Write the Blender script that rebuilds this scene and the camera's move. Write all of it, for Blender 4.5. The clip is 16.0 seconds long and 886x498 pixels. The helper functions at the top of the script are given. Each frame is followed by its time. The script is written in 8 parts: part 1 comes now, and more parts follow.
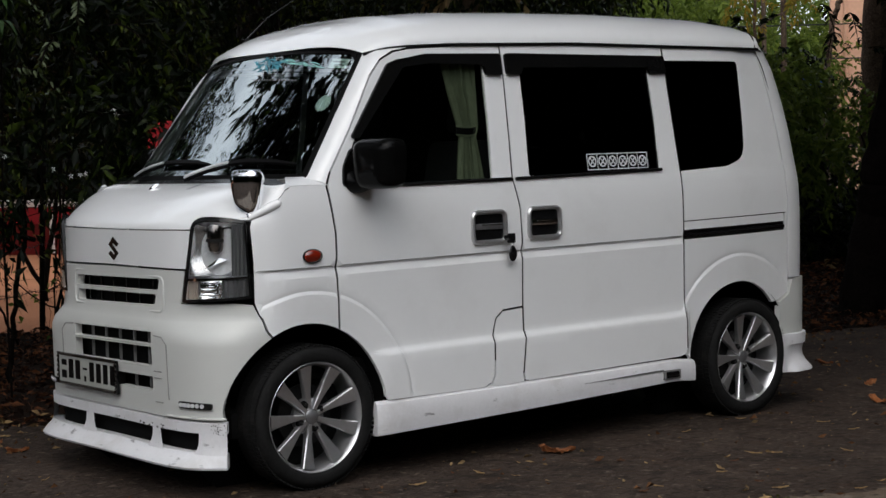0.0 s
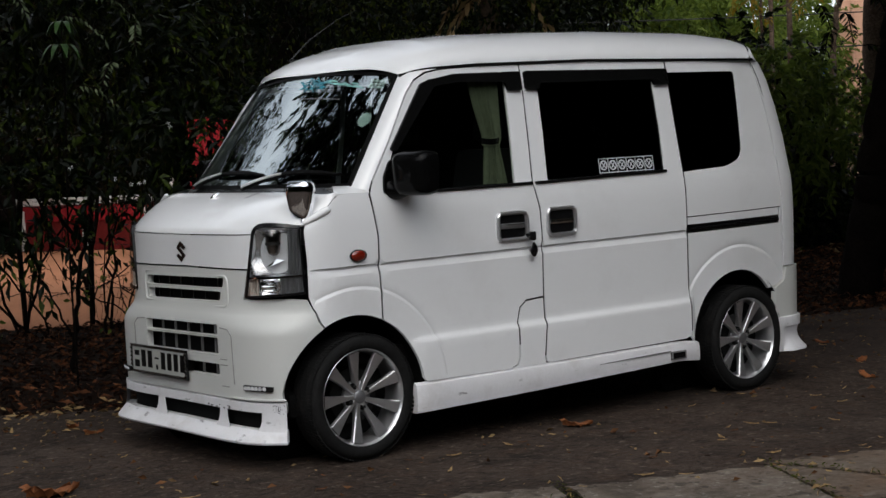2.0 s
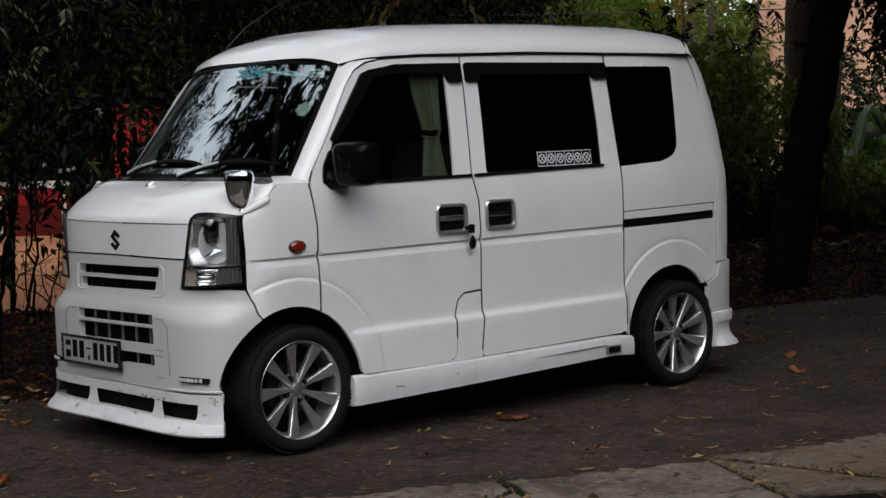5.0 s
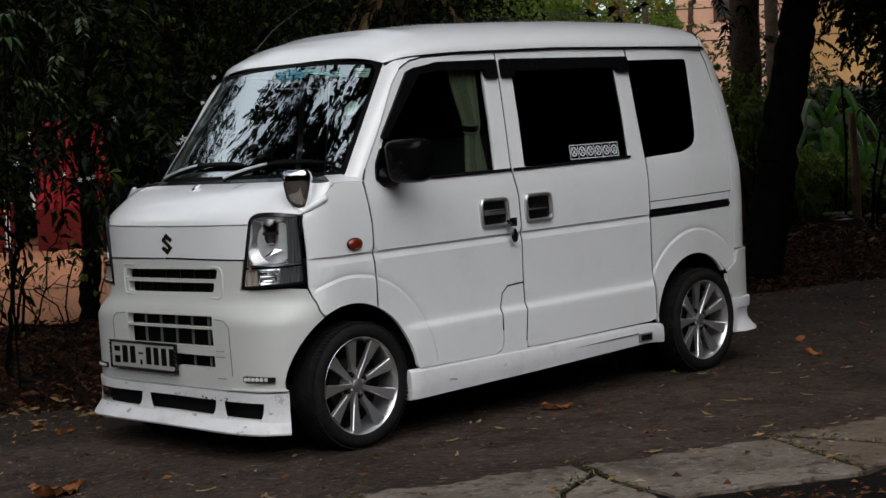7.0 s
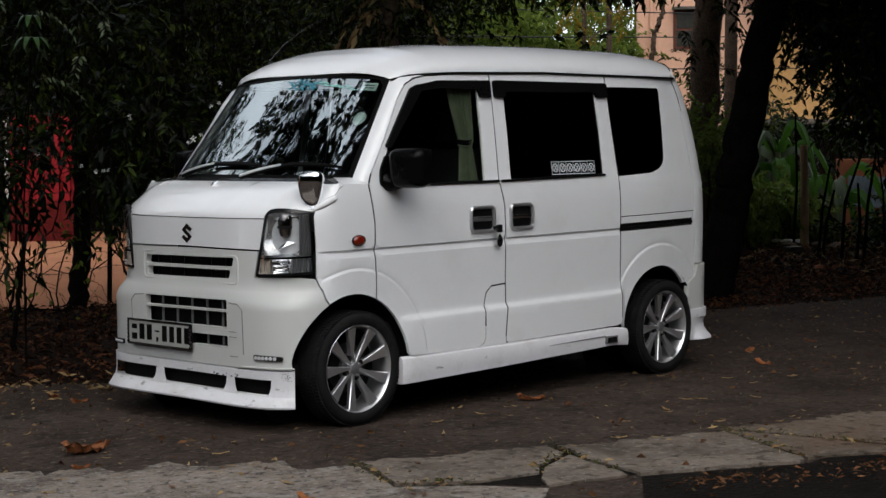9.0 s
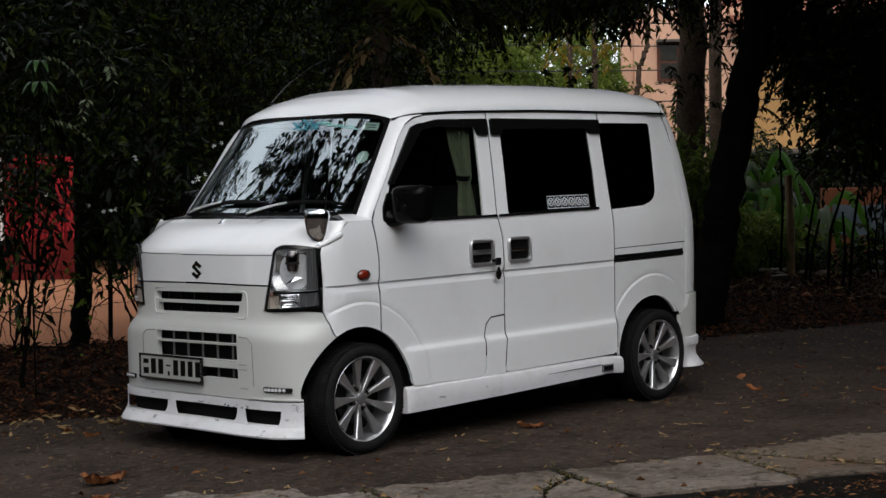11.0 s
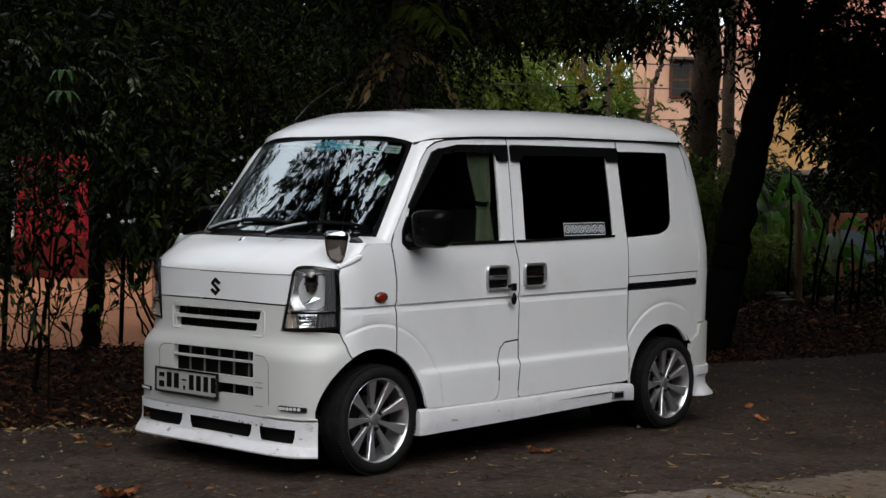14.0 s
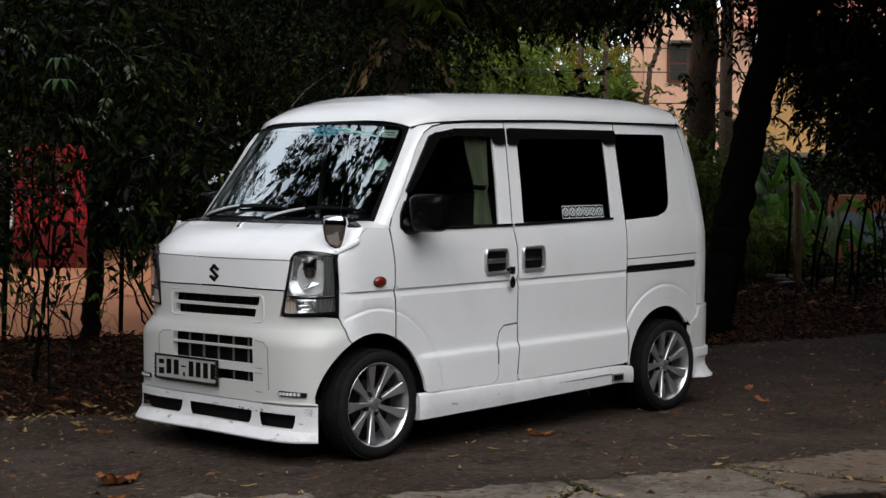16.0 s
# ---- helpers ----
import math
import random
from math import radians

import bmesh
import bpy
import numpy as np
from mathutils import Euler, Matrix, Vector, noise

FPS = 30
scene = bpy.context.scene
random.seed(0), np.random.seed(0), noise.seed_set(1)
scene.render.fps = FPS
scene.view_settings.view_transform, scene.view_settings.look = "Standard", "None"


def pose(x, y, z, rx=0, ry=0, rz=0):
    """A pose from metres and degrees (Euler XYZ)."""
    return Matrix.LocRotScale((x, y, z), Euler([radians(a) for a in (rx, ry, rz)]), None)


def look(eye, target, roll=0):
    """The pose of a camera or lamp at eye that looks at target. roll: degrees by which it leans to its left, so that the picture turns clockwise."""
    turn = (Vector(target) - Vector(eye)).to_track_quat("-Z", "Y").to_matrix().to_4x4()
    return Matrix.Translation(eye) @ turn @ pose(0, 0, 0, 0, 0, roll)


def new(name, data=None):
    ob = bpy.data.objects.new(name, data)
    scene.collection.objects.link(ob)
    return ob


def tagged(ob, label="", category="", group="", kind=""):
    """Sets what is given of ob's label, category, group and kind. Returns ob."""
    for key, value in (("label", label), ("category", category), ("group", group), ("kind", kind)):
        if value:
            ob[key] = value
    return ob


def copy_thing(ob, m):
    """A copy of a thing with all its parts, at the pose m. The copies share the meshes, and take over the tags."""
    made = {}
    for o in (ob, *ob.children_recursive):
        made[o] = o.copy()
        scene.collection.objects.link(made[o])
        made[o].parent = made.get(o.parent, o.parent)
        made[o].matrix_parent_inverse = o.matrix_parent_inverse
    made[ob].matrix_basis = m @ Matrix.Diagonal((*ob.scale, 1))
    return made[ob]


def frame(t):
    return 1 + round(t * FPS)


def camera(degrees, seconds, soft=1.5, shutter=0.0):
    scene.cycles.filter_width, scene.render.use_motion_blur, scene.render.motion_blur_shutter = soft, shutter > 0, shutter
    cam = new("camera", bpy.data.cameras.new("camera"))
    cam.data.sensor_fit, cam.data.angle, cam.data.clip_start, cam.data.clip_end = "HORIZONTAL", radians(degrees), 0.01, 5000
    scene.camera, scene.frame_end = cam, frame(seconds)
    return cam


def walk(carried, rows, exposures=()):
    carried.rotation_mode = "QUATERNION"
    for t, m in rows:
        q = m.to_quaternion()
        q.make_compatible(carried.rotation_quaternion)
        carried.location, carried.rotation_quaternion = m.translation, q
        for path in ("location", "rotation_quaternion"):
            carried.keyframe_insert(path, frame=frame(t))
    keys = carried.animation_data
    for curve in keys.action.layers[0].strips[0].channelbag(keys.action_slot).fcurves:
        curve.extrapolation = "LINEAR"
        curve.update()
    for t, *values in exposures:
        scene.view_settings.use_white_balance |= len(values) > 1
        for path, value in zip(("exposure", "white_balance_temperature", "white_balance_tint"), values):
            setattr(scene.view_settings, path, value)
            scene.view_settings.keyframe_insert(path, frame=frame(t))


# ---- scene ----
cam = camera(30.3, 16.0)
PATH = [
    (0, (-3.372, -5.731, 1.199), (-2.126, -4.17, 1.093), -1.4),
    (0.2, (-3.741, -6.147, 1.285), (-2.489, -4.592, 1.166), -1.3),
    (0.5, (-3.925, -6.329, 1.292), (-2.667, -4.779, 1.176), -1.2),
    (1, (-3.925, -6.326, 1.295), (-2.637, -4.8, 1.2), -1.4),
    (1.5, (-3.93, -6.322, 1.309), (-2.687, -4.76, 1.184), -2.0),
    (2, (-3.925, -6.329, 1.296), (-2.695, -4.757, 1.174), -2.4),
    (2.5, (-3.924, -6.32, 1.305), (-2.672, -4.764, 1.185), -1.7),
    (3, (-3.923, -6.339, 1.293), (-2.663, -4.791, 1.179), -1.8),
    (3.5, (-3.926, -6.328, 1.293), (-2.662, -4.783, 1.171), -1.6),
    (4, (-3.916, -6.324, 1.292), (-2.635, -4.793, 1.168), -1.7),
    (4.2, (-3.933, -6.309, 1.309), (-2.642, -4.786, 1.181), -1.7),
    (6.3, (-4.095, -5.916, 1.293), (-2.717, -4.47, 1.199), 0.4),
    (6.5, (-4.181, -5.866, 1.282), (-2.759, -4.461, 1.219), 0.5),
    (6.7, (-4.332, -5.869, 1.25), (-2.887, -4.49, 1.143), -2.3),
    (7, (-4.508, -5.871, 1.275), (-3.112, -4.444, 1.143), -3.2),
    (7.5, (-4.75, -6.015, 1.278), (-3.327, -4.616, 1.142), -1.0),
    (8, (-4.956, -6.085, 1.271), (-3.522, -4.695, 1.163), -1.0),
    (8.5, (-5.102, -6.147, 1.274), (-3.638, -4.789, 1.154), -1.3),
    (9, (-5.202, -6.26, 1.268), (-3.76, -4.879, 1.151), -0.4),
    (9.5, (-5.297, -6.319, 1.269), (-3.86, -4.932, 1.168), -0.1),
    (9.7, (-5.357, -6.336, 1.265), (-3.902, -4.966, 1.188), -1.5),
    (11.8, (-5.521, -6.397, 1.292), (-4.063, -5.03, 1.217), -0.9),
    (12, (-5.55, -6.392, 1.287), (-4.087, -5.029, 1.214), -1.0),
    (12.5, (-5.547, -6.387, 1.289), (-4.083, -5.027, 1.216), -0.7),
    (13, (-5.552, -6.395, 1.329), (-4.097, -5.028, 1.212), -0.3),
    (13.5, (-5.56, -6.399, 1.359), (-4.11, -5.024, 1.285), 0.3),
    (14, (-5.547, -6.387, 1.382), (-4.094, -5.014, 1.312), 0.8),
    (14.5, (-5.55, -6.384, 1.385), (-4.093, -5.016, 1.313), 0.9),
    (15, (-5.549, -6.39, 1.377), (-4.089, -5.026, 1.297), 0.4),
    (15.5, (-5.547, -6.399, 1.378), (-4.088, -5.034, 1.289), -0.1),
    (16, (-5.543, -6.392, 1.367), (-4.09, -5.02, 1.281), 0.2),
]
walk(cam, [(t, look(eye, target, roll)) for t, eye, target, roll in PATH], [(0, 0.30), (3, 0.23), (6.5, 0.21), (8, 0.27), (9.5, 0.31), (12.5, 0.29), (14, 0.37), (15, 0.63), (16, 0.53)])


# ---------------------------------------------------------------- world and light
world = bpy.data.worlds.new("overcast_sky")
scene.world = world
world.use_nodes = True
wn = world.node_tree
wn.nodes.clear()
sky = wn.nodes.new("ShaderNodeTexSky")
sky.sky_type, sky.sun_disc = "NISHITA", False
sky.sun_elevation, sky.sun_rotation = radians(48), radians(222)
sky.air_density, sky.dust_density = 1.0, 4.0
sat = wn.nodes.new("ShaderNodeHueSaturation")
sat.inputs["Saturation"].default_value = 0.55
bg = wn.nodes.new("ShaderNodeBackground")
bg.inputs["Strength"].default_value = 0.15
wout = wn.nodes.new("ShaderNodeOutputWorld")
wn.links.new(sky.outputs[0], sat.inputs["Color"])
cloud = wn.nodes.new("ShaderNodeMix")
cloud.data_type = "RGBA"
drift = wn.nodes.new("ShaderNodeTexNoise")
drift.inputs["Scale"].default_value, drift.inputs["Detail"].default_value = 2.6, 5.0
cover = wn.nodes.new("ShaderNodeMapRange")
cover.inputs["From Min"].default_value, cover.inputs["From Max"].default_value = 0.38, 0.62
cover.inputs["To Min"].default_value, cover.inputs["To Max"].default_value = 0.25, 1.0
wn.links.new(drift.outputs["Fac"], cover.inputs["Value"])
wn.links.new(cover.outputs[0], cloud.inputs[0])
cloud.inputs[7].default_value = (7.3, 7.7, 8.3, 1)
wn.links.new(sat.outputs[0], cloud.inputs[6])
wn.links.new(cloud.outputs[2], bg.inputs["Color"])
wn.links.new(bg.outputs[0], wout.inputs["Surface"])

sun = new("sun", bpy.data.lights.new("sun", "SUN"))
sun.data.energy, sun.data.angle, sun.data.color = 0.9, radians(70), (1.0, 0.99, 0.97)
sun.matrix_world = look((-4.48, -4.97, 7.43), (0, 0, 0))


# ---------------------------------------------------------------- materials
def mat(name, color, rough=0.6, metal=0.0, vary=0.15, scale=6.0, fine=60.0, bump=0.0, bump_scale=80.0,
        second=None, coat=0.0, island=0.0, obj_random=0.0, transmit=0.0, alpha=1.0, spec=0.5):
    """A procedural surface: base colour varied at two scales, with optional relief."""
    m = bpy.data.materials.new(name)
    m.use_nodes = True
    nt = m.node_tree
    p = nt.nodes["Principled BSDF"]
    p.inputs["Roughness"].default_value = rough
    p.inputs["Metallic"].default_value = metal
    p.inputs["Specular IOR Level"].default_value = spec
    p.inputs["Coat Weight"].default_value = coat
    p.inputs["Coat Roughness"].default_value = 0.025
    p.inputs["Transmission Weight"].default_value = transmit
    p.inputs["Alpha"].default_value = alpha
    tc = nt.nodes.new("ShaderNodeTexCoord")
    n1 = nt.nodes.new("ShaderNodeTexNoise")
    n1.inputs["Scale"].default_value, n1.inputs["Detail"].default_value = scale, 5.0
    n2 = nt.nodes.new("ShaderNodeTexNoise")
    n2.inputs["Scale"].default_value, n2.inputs["Detail"].default_value = fine, 3.0
    for n in (n1, n2):
        nt.links.new(tc.outputs["Object"], n.inputs["Vector"])
    add = nt.nodes.new("ShaderNodeMath")
    add.operation = "ADD"
    nt.links.new(n1.outputs["Fac"], add.inputs[0])
    nt.links.new(n2.outputs["Fac"], add.inputs[1])
    last = add.outputs[0]
    if island or obj_random:
        rnd = nt.nodes.new("ShaderNodeNewGeometry" if island else "ShaderNodeObjectInfo")
        mul = nt.nodes.new("ShaderNodeMath")
        mul.operation = "MULTIPLY_ADD"
        nt.links.new(rnd.outputs["Random Per Island" if island else "Random"], mul.inputs[0])
        mul.inputs[1].default_value = island or obj_random
        nt.links.new(last, mul.inputs[2])
        last = mul.outputs[0]
    ramp = nt.nodes.new("ShaderNodeValToRGB")
    hi = second or tuple(min(1.0, c * (1 + vary)) for c in color)
    lo = color if second else tuple(c * (1 - vary) for c in color)
    span = island or obj_random
    ramp.color_ramp.elements[0].position, ramp.color_ramp.elements[1].position = 0.0, 1.0
    ramp.color_ramp.elements[0].color, ramp.color_ramp.elements[1].color = (*lo, 1), (*hi, 1)
    rng = nt.nodes.new("ShaderNodeMapRange")
    rng.inputs["From Min"].default_value, rng.inputs["From Max"].default_value = 0.7, 1.3 + span
    nt.links.new(last, rng.inputs["Value"])
    nt.links.new(rng.outputs[0], ramp.inputs["Fac"])
    nt.links.new(ramp.outputs["Color"], p.inputs["Base Color"])
    if bump:
        n3 = nt.nodes.new("ShaderNodeTexNoise")
        n3.inputs["Scale"].default_value, n3.inputs["Detail"].default_value = bump_scale, 4.0
        nt.links.new(tc.outputs["Object"], n3.inputs["Vector"])
        b = nt.nodes.new("ShaderNodeBump")
        b.inputs["Strength"].default_value, b.inputs["Distance"].default_value = bump, 0.02
        nt.links.new(n3.outputs["Fac"], b.inputs["Height"])
        nt.links.new(b.outputs["Normal"], p.inputs["Normal"])
    return m


def stain(m, color, scale, lo, hi, amount=1.0, stretch=(1, 1, 1), detail=6.0):
    """Lays blotches of another colour over a surface; lo and hi bound the noise that shows them."""
    nt = m.node_tree
    p = nt.nodes["Principled BSDF"]
    tc = nt.nodes.new("ShaderNodeTexCoord")
    mp = nt.nodes.new("ShaderNodeMapping")
    mp.inputs["Scale"].default_value = stretch
    n = nt.nodes.new("ShaderNodeTexNoise")
    n.inputs["Scale"].default_value, n.inputs["Detail"].default_value = scale, detail
    n.inputs["Roughness"].default_value = 0.62
    rng = nt.nodes.new("ShaderNodeMapRange")
    rng.inputs["From Min"].default_value, rng.inputs["From Max"].default_value, rng.inputs["To Max"].default_value = lo, hi, amount
    mix = nt.nodes.new("ShaderNodeMix")
    mix.data_type = "RGBA"
    mix.inputs[7].default_value = (*color, 1)
    old = p.inputs["Base Color"].links[0].from_socket
    nt.links.new(tc.outputs["Object"], mp.inputs["Vector"])
    nt.links.new(mp.outputs[0], n.inputs["Vector"])
    nt.links.new(n.outputs["Fac"], rng.inputs["Value"])
    nt.links.new(rng.outputs[0], mix.inputs[0])
    nt.links.new(old, mix.inputs[6])
    nt.links.new(mix.outputs[2], p.inputs["Base Color"])
    return m


def leaf_mat(name, color, second, rough=0.45, glow_through=0.35, dark_until=0.0, spec=0.12):
    """A leaf: varied from leaf to leaf, a little light passes through. dark_until: share kept at the dark tone."""
    m = mat(name, color, rough, second=second, island=0.9, scale=1.2, fine=25.0, spec=spec)
    nt = m.node_tree
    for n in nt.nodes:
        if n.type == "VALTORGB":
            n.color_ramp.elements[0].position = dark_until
    p, out = nt.nodes["Principled BSDF"], nt.nodes["Material Output"]
    tr = nt.nodes.new("ShaderNodeBsdfTranslucent")
    mix = nt.nodes.new("ShaderNodeMixShader")
    mix.inputs[0].default_value = glow_through
    nt.links.new(p.inputs["Base Color"].links[0].from_socket, tr.inputs["Color"])
    nt.links.new(p.outputs[0], mix.inputs[1])
    nt.links.new(tr.outputs[0], mix.inputs[2])
    nt.links.new(mix.outputs[0], out.inputs["Surface"])
    return m


def tinted_glass(name, tint, rough=0.02, head_on=0.045, sheen=(0.8, 0.8, 0.8)):
    """Thin window glass: mirror reflection by Fresnel over a tinted see-through pane."""
    m = bpy.data.materials.new(name)
    m.use_nodes = True
    nt = m.node_tree
    nt.nodes.clear()
    out = nt.nodes.new("ShaderNodeOutputMaterial")
    tr = nt.nodes.new("ShaderNodeBsdfTransparent")
    tr.inputs["Color"].default_value = (*tint, 1)
    gl = nt.nodes.new("ShaderNodeBsdfGlossy")
    gl.inputs["Roughness"].default_value = rough
    gl.inputs["Color"].default_value = (*sheen, 1)
    lw = nt.nodes.new("ShaderNodeLayerWeight")
    lw.inputs["Blend"].default_value = 0.5
    power = nt.nodes.new("ShaderNodeMath")
    power.operation, power.inputs[1].default_value = "POWER", 5.0
    fr = nt.nodes.new("ShaderNodeMath")
    fr.operation = "MULTIPLY_ADD"
    fr.inputs[1].default_value, fr.inputs[2].default_value = 1 - head_on, head_on
    nt.links.new(lw.outputs["Facing"], power.inputs[0])
    nt.links.new(power.outputs[0], fr.inputs[0])
    mix = nt.nodes.new("ShaderNodeMixShader")
    nt.links.new(fr.outputs[0], mix.inputs[0])
    nt.links.new(tr.outputs[0], mix.inputs[1])
    nt.links.new(gl.outputs[0], mix.inputs[2])
    nt.links.new(mix.outputs[0], out.inputs["Surface"])
    return m


WHITE = mat("white_car_paint", (0.78, 0.79, 0.80), 0.42, vary=0.012, scale=1.5, fine=300, coat=1.0, spec=0.3)
stain(WHITE, (0.58, 0.58, 0.57), 2.6, 0.52, 0.78, 0.35)
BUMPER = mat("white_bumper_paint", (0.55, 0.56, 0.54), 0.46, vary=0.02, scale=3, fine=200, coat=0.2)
LIP = mat("scuffed_white_plastic", (0.69, 0.69, 0.71), 0.42, vary=0.04, scale=9, fine=90)
stain(LIP, (0.10, 0.10, 0.10), 26.0, 0.63, 0.70, 0.75, (0.35, 0.35, 1.3))
stain(LIP, (0.45, 0.43, 0.40), 5.0, 0.52, 0.72, 0.5)
BLACK = mat("black_plastic", (0.006, 0.006, 0.0065), 0.22, vary=0.2, scale=20, spec=0.35)
# near black, standing for the shade in the van's gaps, hollows and cabin
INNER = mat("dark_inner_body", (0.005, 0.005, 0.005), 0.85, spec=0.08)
RUBBER = mat("tyre_rubber", (0.009, 0.009, 0.009), 0.8, vary=0.3, scale=15, bump=0.15, bump_scale=160, spec=0.15)
stain(RUBBER, (0.035, 0.031, 0.028), 9.0, 0.58, 0.72, 0.6)
ALLOY = mat("silver_alloy", (0.62, 0.62, 0.63), 0.28, metal=0.85, vary=0.06, scale=12)
CHROME = mat("chrome", (0.82, 0.83, 0.85), 0.06, metal=1.0, vary=0.01)
FRIT = mat("black_screen_border", (0.004, 0.004, 0.004), 0.5, spec=0.05)
MIRRORBLACK = mat("black_mirror_housing", (0.003, 0.003, 0.003), 0.14, spec=0.09)
STEEL = mat("brake_steel", (0.028, 0.028, 0.028), 0.5, metal=0.8)
PRIVACY = tinted_glass("privacy_glass", (0.012, 0.012, 0.012))
DOORGLASS = tinted_glass("tinted_door_glass", (0.62, 0.66, 0.62))
# sheen colours the reflection with the sky's blue; head_on lifts its strength
SCREEN = tinted_glass("windscreen_glass", (0.74, 0.80, 0.77), head_on=0.43, sheen=(0.74, 0.81, 0.83))
TEAL = mat("teal_decal", (0.02, 0.20, 0.27), 0.5, vary=0.3, scale=30)
SEAGREEN = mat("sea_green_decal", (0.22, 0.50, 0.46), 0.5, vary=0.3, scale=30)
LENS = tinted_glass("lamp_lens", (0.93, 0.94, 0.94))
ORANGE = mat("orange_lens", (0.17, 0.012, 0.004), 0.15, vary=0.1, coat=1.0)
CLOTH = mat("pale_green_curtain", (0.128, 0.148, 0.096), 0.9, vary=0.15, scale=25)
SEAT = mat("grey_seat_fabric", (0.018, 0.018, 0.019), 0.9, vary=0.2, scale=30)
DASH = mat("grey_dashboard", (0.10, 0.10, 0.10), 0.7, vary=0.1)
PLATE = mat("plate_white", (0.40, 0.41, 0.385), 0.4, vary=0.03)
STICKER = mat("white_sticker", (0.62, 0.66, 0.68), 0.5, vary=0.05)
PALE = mat("pale_green_sticker", (0.70, 0.86, 0.80), 0.5, vary=0.1)
ASPHALT = mat("worn_asphalt", (0.02092, 0.01438, 0.01076), 0.9, second=(0.06449, 0.04602, 0.03589), scale=1.6, fine=26, bump=1.0, bump_scale=40, spec=0.15)
stain(ASPHALT, (0.07146, 0.05588, 0.04525), 0.7, 0.52, 0.70, 0.5)
stain(ASPHALT, (0.01394, 0.01028, 0.007802), 2.2, 0.54, 0.66, 0.6)
stain(ASPHALT, (0.05229, 0.03122, 0.02029), 6.0, 0.54, 0.66, 0.6)
stain(ASPHALT, (0.01046, 0.007395, 0.005617), 9.0, 0.53, 0.62, 0.6, detail=9.0)
stain(ASPHALT, (0.1394, 0.1109, 0.0905), 22.0, 0.58, 0.65, 0.7, detail=9.0)
stain(ASPHALT, (0.005229, 0.003698, 0.002965), 30.0, 0.57, 0.63, 0.7, detail=6.0)
CONCRETE = mat("weathered_concrete", (0.108, 0.088, 0.070), 0.92, second=(0.200, 0.166, 0.136), scale=1.6, fine=30, bump=0.7, bump_scale=45, spec=0.12)
stain(CONCRETE, (0.045, 0.035, 0.027), 1.9, 0.48, 0.64, 0.75)
stain(CONCRETE, (0.095, 0.060, 0.040), 1.2, 0.55, 0.72, 0.5)
stain(CONCRETE, (0.24, 0.215, 0.19), 7.0, 0.55, 0.66, 0.55, detail=9.0)
stain(CONCRETE, (0.028, 0.022, 0.017), 14.0, 0.55, 0.62, 0.7, detail=9.0)
stain(CONCRETE, (0.27, 0.25, 0.22), 36.0, 0.59, 0.66, 0.6)
WORN = mat("worn_through_concrete", (0.125, 0.101, 0.082), 0.92, second=(0.27, 0.23, 0.195), scale=2.2, fine=40, bump=0.8, bump_scale=60, spec=0.12)
stain(WORN, (0.050, 0.039, 0.031), 3.2, 0.50, 0.64, 0.7, (0.7, 1, 1))
stain(WORN, (0.26, 0.24, 0.215), 8.0, 0.53, 0.63, 0.75, detail=9.0)
stain(WORN, (0.012, 0.010, 0.008), 20.0, 0.54, 0.61, 0.7, detail=9.0)
stain(WORN, (0.32, 0.30, 0.275), 34.0, 0.58, 0.64, 0.7)
DUSTY = mat("soil_stained_concrete", (0.085, 0.066, 0.050), 0.92, second=(0.160, 0.128, 0.100), scale=1.6, fine=30, bump=0.7, bump_scale=45, spec=0.12)
stain(DUSTY, (0.040, 0.030, 0.022), 1.9, 0.50, 0.66, 0.7)
stain(DUSTY, (0.120, 0.066, 0.036), 1.0, 0.52, 0.70, 0.6)
stain(DUSTY, (0.20, 0.175, 0.15), 8.0, 0.56, 0.66, 0.5, detail=9.0)
stain(DUSTY, (0.022, 0.017, 0.013), 14.0, 0.55, 0.62, 0.7, detail=9.0)
# near black; also painted on the house's ground floor for its shade
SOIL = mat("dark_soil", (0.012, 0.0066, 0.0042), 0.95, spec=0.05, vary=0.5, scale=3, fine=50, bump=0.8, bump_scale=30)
# wet soil, darkened so the flat gutter and cracks look sunk in shade
SHADED_WETSOIL = mat("shaded_wet_soil", (0.006, 0.0045, 0.0035), 0.7, vary=0.6, scale=6, fine=60, bump=1.0, bump_scale=40, spec=0.08)
CLAY = mat("laterite_yard", (0.36, 0.158, 0.084), 0.95, vary=0.22, scale=0.6, fine=25, bump=0.3, spec=0.1)
# darker than bark is: the shade on trunks and stems is in the colour
BARK = mat("shaded_bark", (0.0055, 0.0041, 0.0034), 0.95, vary=0.6, scale=9, fine=45, bump=1.0, bump_scale=28, spec=0.05)
BARK2 = mat("brown_bark", (0.078, 0.055, 0.039), 0.95, spec=0.1, vary=0.55, scale=5, fine=45, bump=1.0, bump_scale=25)
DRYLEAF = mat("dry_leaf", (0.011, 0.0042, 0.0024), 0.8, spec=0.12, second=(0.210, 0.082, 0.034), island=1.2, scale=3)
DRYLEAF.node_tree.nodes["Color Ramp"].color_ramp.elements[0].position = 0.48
YELLOWLEAF = mat("yellow_fallen_leaf", (0.13, 0.070, 0.028), 0.7, spec=0.3, second=(0.40, 0.28, 0.125), island=1.0, scale=8)
# near-black low tones put the hedge's shade and gaps into the leaf colour
LEAF = leaf_mat("shaded_green_leaf", (0.0024, 0.0052, 0.0013), (0.066, 0.098, 0.012), rough=0.42, glow_through=0.3, dark_until=0.60, spec=0.12)
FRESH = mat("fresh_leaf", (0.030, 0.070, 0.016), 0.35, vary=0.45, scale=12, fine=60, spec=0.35)
